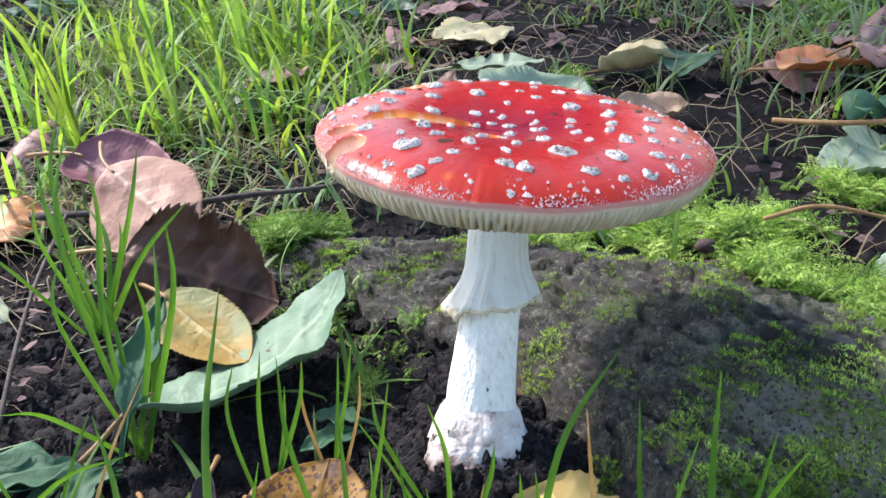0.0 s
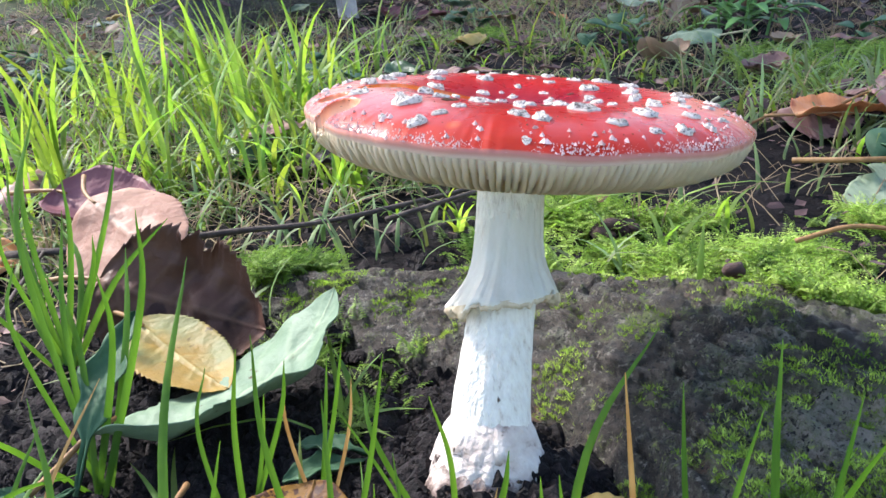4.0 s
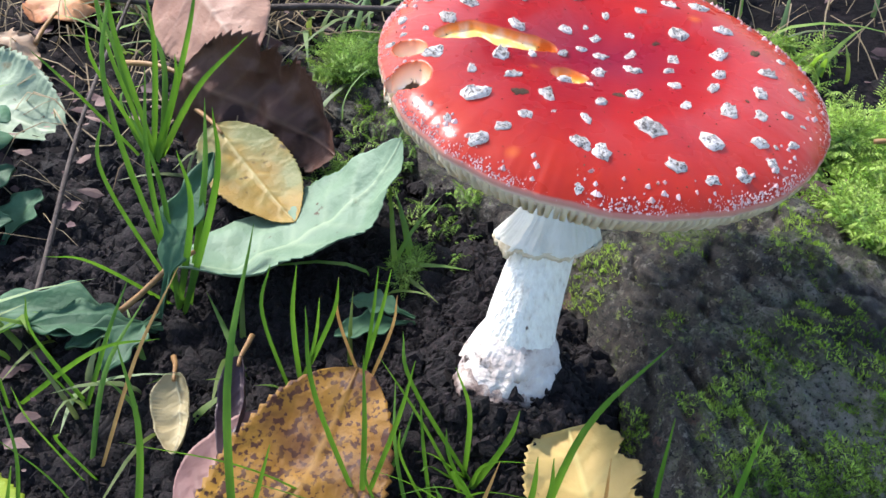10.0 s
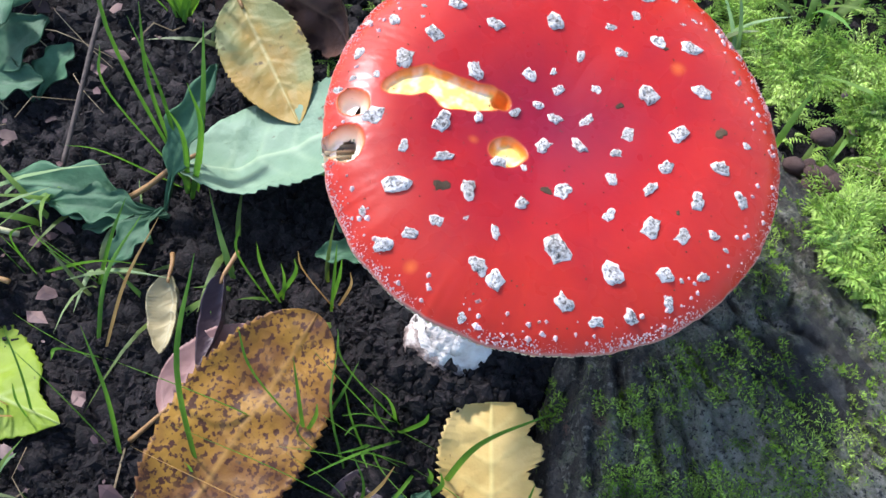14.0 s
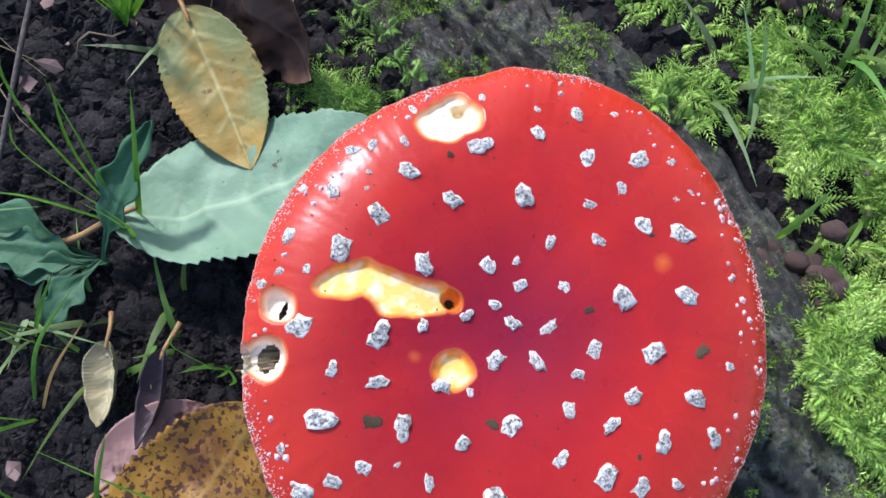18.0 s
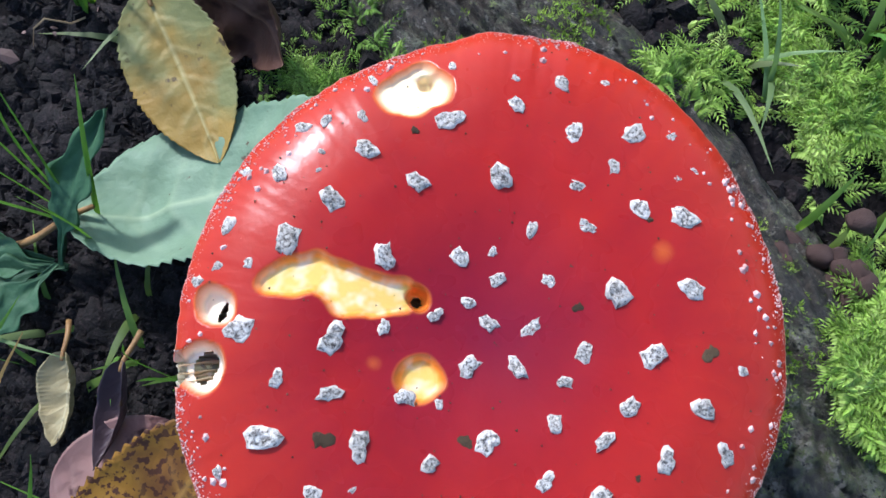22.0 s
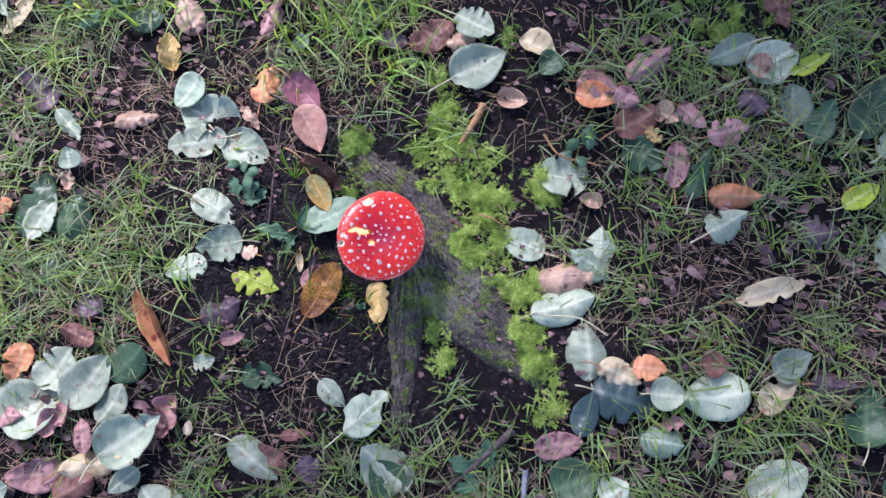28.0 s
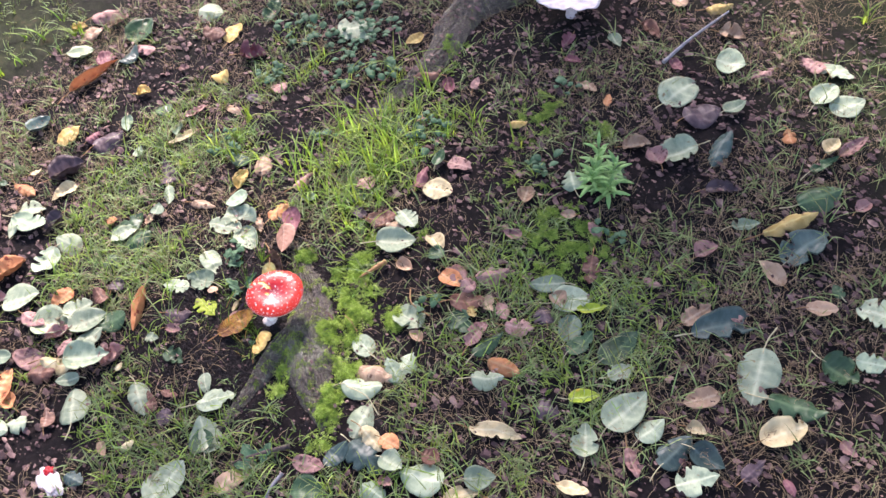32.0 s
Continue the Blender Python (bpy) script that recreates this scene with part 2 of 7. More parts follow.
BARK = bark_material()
TRUNK = mat("trunk_bark", [(0.3, (0.03, 0.024, 0.022)), (0.6, (0.09, 0.07, 0.06)), (0.8, (0.16, 0.13, 0.11))], 14, 0.9, 1.0, 60, stretch=(1, 1, 0.25))
MOSS = mat("moss", [(0.32, (0.085, 0.16, 0.028)), (0.5, (0.28, 0.40, 0.07)), (0.70, (0.52, 0.62, 0.19))], 70, 0.6, 0.0, through=0.4, through_tint=(1.05, 1.15, 0.55), jitter=0.5)
DULLGRASS = mat("dull_grass", [(0.3, (0.08, 0.13, 0.055)), (0.5, (0.165, 0.225, 0.09)), (0.68, (0.24, 0.31, 0.135)), (0.8, (0.44, 0.40, 0.27))], 18, 0.5, 0.0, through=0.4, through_tint=(1.2, 1.2, 0.55), jitter=0.4, random_hue=0.03, spec=0.3)
# darker copy of the moss, with the shade over its patches put into the colour
SHADEDMOSS = mat("shaded_moss", [(0.3, (0.07, 0.13, 0.022)), (0.5, (0.18, 0.29, 0.05)), (0.72, (0.36, 0.47, 0.12))], 60, 0.6, 0.0, through=0.35, through_tint=(1.05, 1.15, 0.55), jitter=0.5)
GRASS = mat("grass", [(0.3, (0.09, 0.17, 0.035)), (0.55, (0.22, 0.33, 0.075)), (0.72, (0.40, 0.47, 0.18))], 25, 0.5, 0.0, through=0.55, through_tint=(1.4, 1.4, 0.5), jitter=0.3, random_hue=0.02, spec=0.3)
BLADE = mat("blade", [(0.3, (0.055, 0.14, 0.020)), (0.6, (0.12, 0.24, 0.036)), (0.8, (0.21, 0.35, 0.06))], 120, 0.45, 0.15, 900, through=0.48, through_tint=(1.15, 1.2, 0.45), stretch=(1, 1, 0.1), spec=0.25)
STRAW = mat("dry_grass", [(0.3, (0.16, 0.11, 0.06)), (0.6, (0.32, 0.24, 0.14)), (0.8, (0.48, 0.40, 0.26))], 40, 0.7, 0.0, through=0.2, jitter=0.3)
TWIG = mat("twig", [(0.3, (0.03, 0.022, 0.02)), (0.6, (0.08, 0.06, 0.05)), (0.8, (0.15, 0.12, 0.10))], 150, 0.8, 0.6, 600)
GREYTWIG = mat("grey_twig", [(0.3, (0.10, 0.10, 0.11)), (0.7, (0.24, 0.24, 0.26))], 150, 0.8, 0.5, 600)
PETIOLE = mat("leaf_stalk", [(0.3, (0.16, 0.08, 0.03)), (0.7, (0.32, 0.18, 0.07))], 200, 0.5, 0.2, 900)
PALESTALK = mat("pale_stalk", [(0.3, (0.30, 0.26, 0.14)), (0.7, (0.45, 0.42, 0.26))], 200, 0.5, 0.2, 900)
WEED = mat("weed", [(0.3, (0.034, 0.085, 0.042)), (0.6, (0.064, 0.14, 0.070)), (0.8, (0.10, 0.19, 0.10))], 120, 0.6, 0.4, 500, through=0.25, jitter=0.2, spec=0.3)
HERB = mat("herb", [(0.3, (0.14, 0.30, 0.09)), (0.7, (0.24, 0.44, 0.15))], 80, 0.45, 0.3, 500, through=0.3, jitter=0.15)


# ---- mesh helpers ----
def mesh(name, verts, faces, material=None, parent=None, label="", smooth=True):
    me = bpy.data.meshes.new(name)
    me.from_pydata([tuple(v) for v in verts], [], [tuple(f) for f in faces])
    if smooth:
        me.polygons.foreach_set("use_smooth", [True] * len(me.polygons))
    me.update()
    if material:
        me.materials.append(material)
    ob = new(name, me)
    ob.parent = parent
    if label:
        ob["label"] = label
    return ob


def share(name, me, m, parent, label=""):
    ob = new(name, me)
    ob.parent = parent
    ob.matrix_basis = m
    if label:
        ob["label"] = label
    return ob


def nz(x, y, z=0.0):
    return noise.noise((x, y, z))


def tube(points, radii, sides=8, cap=True):
    """A tube along points: verts and faces."""
    vs, fs = [], []
    up = Vector((0.13, 0.21, 0.97))
    for i, p in enumerate(points):
        p = Vector(p)
        a, b = Vector(points[max(i - 1, 0)]), Vector(points[min(i + 1, len(points) - 1)])
        d = (b - a).normalized()
        s = d.cross(up)
        if s.length < 1e-3:
            s = d.cross(Vector((1, 0, 0)))
        s.normalize()
        u = s.cross(d)
        for k in range(sides):
            a = 2 * math.pi * k / sides
            vs.append(p + (s * math.cos(a) + u * math.sin(a)) * radii[i])
    for i in range(len(points) - 1):
        for k in range(sides):
            j = (k + 1) % sides
            fs.append((i * sides + k, i * sides + j, (i + 1) * sides + j, (i + 1) * sides + k))
    if cap:
        fs.append(tuple(range(sides))[::-1])
        fs.append(tuple((len(points) - 1) * sides + k for k in range(sides)))
    return vs, fs


def bend(points, n):
    """n points on a smooth line through the given ones."""
    P = [Vector(p) for p in points]
    P = [P[0] * 2 - P[1]] + P + [P[-1] * 2 - P[-2]]
    res = []
    for i in range(n):
        f = i / (n - 1) * (len(P) - 3)
        k = min(int(f), len(P) - 4)
        t = f - k
        a, b, c, d = P[k:k + 4]
        res.append(0.5 * ((2 * b) + (c - a) * t + (2 * a - 5 * b + 4 * c - d) * t * t + (3 * b - a - 3 * c + d) * t ** 3))
    return res


def lerp(table, f):
    """Reads a table of values at the part f of its length."""
    g = f * (len(table) - 1)
    k = min(int(g), len(table) - 2)
    return table[k] + (table[k + 1] - table[k]) * (g - k)


# ---- ground ----
ROOT_LINE = [(0.16, 1.62), (-0.15, 1.14), (-0.285, 0.82), (-0.238, 0.64), (-0.223, 0.493), (-0.227, 0.367), (-0.212, 0.245), (-0.165, 0.155), (-0.095, 0.105),
             (-0.035, 0.078), (0.025, 0.046), (0.068, 0.004), (0.110, -0.036), (0.150, -0.060), (0.209, -0.092), (0.26, -0.125)]
ROOT_HALF = [0.15, 0.085, 0.052, 0.038, 0.026, 0.020, 0.015, 0.016, 0.020, 0.025, 0.042, 0.050, 0.050, 0.036, 0.019, 0.006]
ROOT_HIGH = [0.24, 0.12, 0.045, 0.026, 0.018, 0.013, 0.011, 0.011, 0.014, 0.019, 0.027, 0.036, 0.036, 0.028, 0.017, 0.003]
SOUTH_LINE = [(0.048, -0.020), (0.058, -0.055), (0.066, -0.095), (0.076, -0.130), (0.088, -0.185), (0.095, -0.225), (0.10, -0.27)]
SOUTH_HALF = [0.022, 0.027, 0.024, 0.019, 0.015, 0.011, 0.004]
SOUTH_HIGH = [0.024, 0.030, 0.024, 0.019, 0.014, 0.009, 0.001]

# wood between the two roots where they part
SADDLE_LINE = [(0.066, -0.004), (0.080, -0.030), (0.092, -0.054), (0.102, -0.078), (0.110, -0.098)]
SADDLE_HALF = [0.022, 0.031, 0.030, 0.021, 0.007]
SADDLE_HIGH = [0.028, 0.031, 0.026, 0.016, 0.001]


def ground_z(x, y):
    far = min(1.0, max(0.0, (math.hypot(x, y) - 0.4) / 1.5))
    z = 0.002 + 0.005 * nz(x * 9, y * 9) + (0.0022 + 0.003 * far) * nz(x * 35, y * 35, 3) + 0.02 * far * nz(x * 1.7, y * 1.7, 7)
    z += 0.0115 * math.exp(-((x - 0.004) ** 2 + (y + 0.038) ** 2) / 0.0006)
    return z + 0.0022 * nz(x * 120, y * 120, 5) * (1 - far)


def axis(lo, hi, step, reach):
    mid = list(np.arange(lo, hi + step / 2, step))
    left, right, d = [], [], step
    a, b = lo, hi
    while a > -reach:
        d *= 1.062
        a -= d
        b += d
        left.append(a)
        right.append(b)
    return left[::-1] + mid + right


gx, gy = axis(-0.28, 0.36, 0.0045, 35), axis(-0.22, 0.30, 0.0045, 35)
nx = len(gx)
ground = mesh("ground", [(x, y, ground_z(x, y)) for y in gy for x in gx],
              [(j * nx + i, j * nx + i + 1, (j + 1) * nx + i + 1, (j + 1) * nx + i) for j in range(len(gy) - 1) for i in range(nx - 1)], SOIL)
tagged(ground, "dark damp crumbly soil under grass and fallen leaves", "soil", kind="structure")


# ---- tree with surface roots ----
def root_surface(line, half, high, along, across, seed):
    pts = bend([(x, y, 0) for x, y in line], along)
    vs, fs, grain = [], [], []
    run = 0.0
    for i, p in enumerate(pts):
        f = i / (along - 1)
        d = (pts[min(i + 1, along - 1)] - pts[max(i - 1, 0)]).normalized()
        s = Vector((d.y, -d.x, 0))
        if i:
            run += (p - pts[i - 1]).length
        w, h = lerp(half, f), lerp(high, f)
        w *= 1 + 0.16 * nz(run * 22, seed) + 0.06 * nz(run * 80, seed + 2)
        for k in range(across + 1):
            u = -1 + 2 * k / across
            q = p + s * (u * w)
            z = h * max(0.0, 1 - abs(u) ** 2.2) ** 0.75 - 0.006
            ridge = noise.noise((run * 14, u * w * 150, seed)) * 0.5 + noise.noise((run * 45, u * w * 420, seed + 9)) * 0.35
            crack = -abs(noise.noise((run * 20 + 5, u * w * 220, seed + 4)))
            lump = noise.noise((q.x * 26, q.y * 26, seed)) * 0.9
            z += (0.0052 * ridge + 0.0062 * crack + 0.0026 * lump + 0.0010 * noise.noise((run * 60, u * w * 400, 6)) + 0.0014 * noise.noise((q.x * 320, q.y * 320, 1))) * min(1, h / 0.02) * (1 - 0.6 * abs(u))
            sx, sy = run * 22 + 0.9 * nz(q.x * 60, q.y * 60, 2), u * w * 125 + 0.9 * nz(q.x * 60, q.y * 60, 5)
            dist, near = noise.voronoi((sx, sy, seed * 3.7))
            amount = min(1, h / 0.02) * (1 - 0.5 * abs(u))
            z += (0.0012 * nz(near[0].x * 3, near[0].y * 3, seed) - 0.0030 * max(0.0, 1 - (dist[1] - dist[0]) / 0.16)) * amount
            vs.append((q.x, q.y, z))
            grain.append((run * 55, u * w * 330, z * 330))
    n = across + 1
    for i in range(along - 1):
        for k in range(across):
            fs.append((i * n + k, i * n + k + 1, (i + 1) * n + k + 1, (i + 1) * n + k))
    return vs, fs, grain


tree = new("tree")
tree.location = (0.33, 1.95, 0)
tagged(tree, "large tree with dark furrowed bark and mossy surface roots", "tree")
TREE_INV = Matrix.Translation((-0.33, -1.95, 0))


def tree_part(name, vs, fs, material, label=""):
    return mesh(name, [TREE_INV @ Vector(v) for v in vs], fs, material, tree, label)


def barked(ob, grain):
    at = ob.data.attributes.new("grain", "FLOAT_VECTOR", "POINT")
    at.data.foreach_set("vector", [c for g in grain for c in g])


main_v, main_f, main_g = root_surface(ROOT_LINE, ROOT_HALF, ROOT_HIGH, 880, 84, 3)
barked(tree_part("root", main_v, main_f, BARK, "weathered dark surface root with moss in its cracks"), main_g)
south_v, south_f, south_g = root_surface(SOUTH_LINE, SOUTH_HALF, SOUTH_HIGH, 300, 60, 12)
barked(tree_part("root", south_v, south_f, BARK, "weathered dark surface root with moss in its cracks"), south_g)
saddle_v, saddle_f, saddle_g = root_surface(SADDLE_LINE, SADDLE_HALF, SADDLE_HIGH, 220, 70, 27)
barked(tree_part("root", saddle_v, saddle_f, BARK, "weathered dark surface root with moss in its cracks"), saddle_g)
tv, tf = [], []
RINGS = [(-0.05, 0.40), (0.02, 0.36), (0.08, 0.31), (0.18, 0.275), (0.35, 0.255), (0.7, 0.245), (1.2, 0.235), (1.9, 0.22), (2.7, 0.2), (3.6, 0.15), (4.6, 0.10), (5.0, 0.03)]
for z, r in [(lerp([a for a, _ in RINGS], k / 60), lerp([b for _, b in RINGS], k / 60)) for k in range(61)]:
    for k in range(96):
        a = 2 * math.pi * k / 96
        flare = 1 + (0.10 * math.cos(5 * a + 0.6) + 0.05 * math.cos(3 * a)) * max(0, 1 - z / 0.4)
        rr = r * flare + 0.012 * noise.noise((math.cos(a) * 5, math.sin(a) * 5, z * 2)) - 0.010 * abs(noise.noise((math.cos(a) * 12, math.sin(a) * 12, z * 3.5)))
        tv.append((0.33 + rr * math.cos(a), 1.95 + rr * math.sin(a), z))
for i in range(60):
    for k in range(96):
        tf.append((i * 96 + k, i * 96 + (k + 1) % 96, (i + 1) * 96 + (k + 1) % 96, (i + 1) * 96 + k))
tree_part("trunk", tv, tf, TRUNK)

# unseen bough and leaf clumps, added between the sun and the clearing to dapple it
limb = bend([(0.33, 1.95, 2.0), (-0.5, 2.15, 2.35), (-1.5, 2.45, 2.45), (-3.0, 2.75, 2.3)], 24)
lv, lf = tube(limb, [0.09 - 0.003 * i for i in range(24)], 14)
tree_part("limb", lv, lf, TRUNK)
crown_rnd = random.Random(17)
kv, kf = [], []
for _ in range(46):
    c = Vector((crown_rnd.gauss(-1.93, 0.40), crown_rnd.gauss(2.38, 0.36), crown_rnd.gauss(2.2, 0.12)))
    for _ in range(26):
        p = c + Vector((crown_rnd.gauss(0, 0.10), crown_rnd.gauss(0, 0.10), crown_rnd.gauss(0, 0.07)))
        d = Vector((crown_rnd.gauss(0, 1), crown_rnd.gauss(0, 1), crown_rnd.gauss(0, 0.5))).normalized() * 0.036
        w = d.cross(Vector((crown_rnd.gauss(0, 0.4), crown_rnd.gauss(0, 0.4), 1))).normalized() * 0.018
        b0 = len(kv)
        kv += [p - d, p - w, p + d, p + w]
        kf.append((b0, b0 + 1, b0 + 2, b0 + 3))
for k in range(98):
    c = Vector((crown_rnd.gauss(-1.53, 0.13), crown_rnd.gauss(1.13, 0.07), crown_rnd.gauss(2.2, 0.04)))
    if k > 12:
        c = Vector((crown_rnd.gauss(-1.10, 0.24), crown_rnd.gauss(1.81, 0.34), crown_rnd.gauss(2.2, 0.06)))
    # clumps whose shadow would reach the mushroom are left out
    spot = c - SUN_FROM * (c.z / SUN_FROM.z)
    if k > 12 and math.hypot(spot.x - 0.02, spot.y - 0.03) < 0.26:
        continue
    for _ in range(26):
        p = c + Vector((crown_rnd.gauss(0, 0.08), crown_rnd.gauss(0, 0.06), crown_rnd.gauss(0, 0.05)))
        d = Vector((crown_rnd.gauss(0, 1), crown_rnd.gauss(0, 1), crown_rnd.gauss(0, 0.5))).normalized() * 0.036
        w = d.cross(Vector((crown_rnd.gauss(0, 0.4), crown_rnd.gauss(0, 0.4), 1))).normalized() * 0.018
        b0 = len(kv)
        kv += [p - d, p - w, p + d, p + w]
        kf.append((b0, b0 + 1, b0 + 2, b0 + 3))
for _ in range(70):
    c = Vector((crown_rnd.gauss(0.85, 0.34), crown_rnd.gauss(1.70, 0.30), crown_rnd.gauss(4.75, 0.30)))
    for _ in range(30):
        p = c + Vector((crown_rnd.gauss(0, 0.13), crown_rnd.gauss(0, 0.13), crown_rnd.gauss(0, 0.09)))
        d = Vector((crown_rnd.gauss(0, 1), crown_rnd.gauss(0, 1), crown_rnd.gauss(0, 0.5))).normalized() * 0.042
        w = d.cross(Vector((crown_rnd.gauss(0, 0.4), crown_rnd.gauss(0, 0.4), 1))).normalized() * 0.022
        b0 = len(kv)
        kv += [p - d, p - w, p + d, p + w]
        kf.append((b0, b0 + 1, b0 + 2, b0 + 3))
shade_leaves_ob = tree_part("crown", kv, kf, GRASS, "unseen crown leaves added to dapple the sunlight")
shade_leaves_ob["kind"] = "stuff"

from_grid = {}
for vx, vy, vz in main_v + south_v + saddle_v:
    key = (int(vx * 250 // 1), int(vy * 250 // 1))
    from_grid[key] = max(from_grid.get(key, -1), vz)


def top_z(x, y):
    """Height of the ground or root at a place."""
    return max(ground_z(x, y), from_grid.get((int(x * 250 // 1), int(y * 250 // 1)), -1))


def on_root(x, y):
    return from_grid.get((int(x * 250 // 1), int(y * 250 // 1)), -1) > 0.006


# ---- fly agaric ----
def cap_material():
    m = bpy.data.materials.new("cap_skin")
    m.use_nodes = True
    t = m.node_tree
    n, ln = t.nodes, t.links
    b = n["Principled BSDF"]
    tc = n.new("ShaderNodeTexCoord")
    n1 = n.new("ShaderNodeTexNoise")
    n1.inputs["Scale"].default_value = 55
    n1.inputs["Detail"].default_value = 6
    ln.new(tc.outputs["Object"], n1.inputs["Vector"])
    ramp = n.new("ShaderNodeValToRGB")
    e = ramp.color_ramp.elements
    e[0].position, e[0].color = 0.32, (0.245, 0.007, 0.013, 1)
    e[1].position, e[1].color = 0.70, (0.36, 0.014, 0.012, 1)
    ln.new(n1.outputs[0], ramp.inputs[0])
    col = ramp.outputs[0]

    def blend(attr, colour, lo=0.0, hi=1.0):
        nonlocal col
        at = n.new("ShaderNodeAttribute")
        at.attribute_name = attr
        mr = n.new("ShaderNodeMapRange")
        mr.inputs["From Min"].default_value, mr.inputs["From Max"].default_value = lo, hi
        ln.new(at.outputs["Fac"], mr.inputs["Value"])
        mx = n.new("ShaderNodeMix")
        mx.data_type = "RGBA"
        ln.new(mr.outputs[0], mx.inputs[0])
        ln.new(col, mx.inputs[6])
        mx.inputs[7].default_value = (*colour, 1)
        col = mx.outputs[2]

    blend("middle", (0.16, 0.004, 0.022), 0.0, 1.1)
    blend("margin", (0.45, 0.031, 0.010), 0.1, 1.4)
    blend("scar", (0.85, 0.26, 0.03), 0.02, 0.45)
    blend("scar", (0.78, 0.52, 0.13), 0.40, 0.85)
    blend("pale", (0.86, 0.80, 0.66), 0.0, 1.0)
    blend("under", (0.86, 0.76, 0.62), 0.0, 1.0)
    ln.new(col, b.inputs["Base Color"])
    nr = n.new("ShaderNodeTexNoise")
    nr.inputs["Scale"].default_value = 140
    ln.new(tc.outputs["Object"], nr.inputs["Vector"])
    mr = n.new("ShaderNodeMapRange")
    mr.inputs["To Min"].default_value, mr.inputs["To Max"].default_value = 0.22, 0.34
    ln.new(nr.outputs[0], mr.inputs["Value"])
    ln.new(mr.outputs[0], b.inputs["Roughness"])
    b.inputs["Specular IOR Level"].default_value = 0.22
    b.inputs["Coat Weight"].default_value, b.inputs["Coat Roughness"].default_value = 0.0, 0.2
    b.inputs["Subsurface Weight"].default_value = 0.12
    b.inputs["Subsurface Radius"].default_value = (0.004, 0.0012, 0.0008)
    nb = n.new("ShaderNodeTexNoise")
    nb.inputs["Scale"].default_value = 700
    nb.inputs["Detail"].default_value = 4
    ln.new(tc.outputs["Object"], nb.inputs["Vector"])
    bp = n.new("ShaderNodeBump")
    bp.inputs["Strength"].default_value, bp.inputs["Distance"].default_value = 0.12, 0.0004
    ln.new(nb.outputs[0], bp.inputs["Height"])
    ln.new(bp.outputs[0], b.inputs["Normal"])
    return m


CAP_SKIN = cap_material()
GILL = mat("gill", [(0.3, (0.80, 0.71, 0.55)), (0.7, (0.90, 0.84, 0.70))], 180, 0.7, 0.2, 900, through=0.5, through_tint=(1, 0.92, 0.78))
STEM = mat("stem_flesh", [(0.30, (0.62, 0.54, 0.45)), (0.42, (0.82, 0.77, 0.69)), (0.6, (0.92, 0.88, 0.80))], 800, 0.85, 1.0, 1300, stretch=(1, 1, 0.25),
           spots=((0.14, 0.10, 0.075), 650, 0.715))
RING = mat("ring_flesh", [(0.3, (0.74, 0.70, 0.60)), (0.7, (0.88, 0.86, 0.80))], 120, 0.75, 0.4, 700, through=0.25, stretch=(1, 1, 0.3))
RINGEDGE = mat("ring_edge", [(0.3, (0.46, 0.35, 0.22)), (0.7, (0.72, 0.62, 0.46))], 400, 0.8, 0.4, 1500)
BULB = mat("bulb_flesh", [(0.30, (0.22, 0.15, 0.12)), (0.40, (0.58, 0.48, 0.42)), (0.58, (0.70, 0.63, 0.57)), (0.72, (0.80, 0.75, 0.70))], 150, 0.9, 1.0, 600, spots=((0.05, 0.032, 0.028), 210, 0.66))
WART = mat("wart", [(0.34, (0.24, 0.19, 0.16)), (0.43, (0.50, 0.445, 0.39)), (0.6, (0.66, 0.60, 0.54))], 6.0, 0.9, 0.35, 9, jitter=0.12)
WARTTOP = mat("wart_top", [(0.38, (0.075, 0.062, 0.055)), (0.47, (0.30, 0.27, 0.245)), (0.60, (0.56, 0.52, 0.48))], 7.0, 0.9, 0.4, 9, jitter=0.2)
BULBDIRT = mat("stained_bulb", [(0.36, (0.05, 0.032, 0.028)), (0.48, (0.26, 0.19, 0.16)), (0.62, (0.62, 0.53, 0.46))], 190, 0.9, 1.0, 600)
DEBRIS = mat("debris", [(0.3, (0.03, 0.022, 0.015)), (0.7, (0.16, 0.10, 0.05))], 900, 0.9, 0.6, 2500, jitter=0.4)

mushroom = new("fly_agaric")
mushroom.location = (0.005, -0.034, 0.0)
tagged(mushroom, "red fly agaric with white warts and nibbled holes beside a root", "mushroom")
CAP_AT = Vector((0.0175, -0.0065, 0.0815))
CAP_UP = Vector((0.122, 0.086, 1.0)).normalized()
cap_x = (Vector((1, 0, 0)) - CAP_UP * CAP_UP.x).normalized()
cap_y = CAP_UP.cross(cap_x)
CAP_M = Matrix.Translation(CAP_AT - mushroom.location) @ Matrix((cap_x, cap_y, CAP_UP)).transposed().to_4x4()
CAP_R = 0.0472


def rim_r(a):
    f = (a / (2 * math.pi)) % 1.0
    k = f * 24
    # knots go round from the +x side in steps of 15 degrees
    knots = (48.0, 48.1, 48.2, 48.3, 49.1, 49.8, 49.9, 48.9, 46.2, 44.9, 44.2, 43.7, 43.6, 43.6, 44.2, 45.6, 46.7, 47.3, 47.4, 47.3, 47.2, 47.3, 47.5, 47.8)
    i = int(k) % 24
    t = k - int(k)
    t = t * t * (3 - 2 * t)
    fine = 0.00035 * nz(math.cos(a) * 9, math.sin(a) * 9, 2) + 0.0002 * nz(math.cos(a) * 30, math.sin(a) * 30, 4)
    return (knots[i] * (1 - t) + knots[(i + 1) % 24] * t) * 0.001 + fine


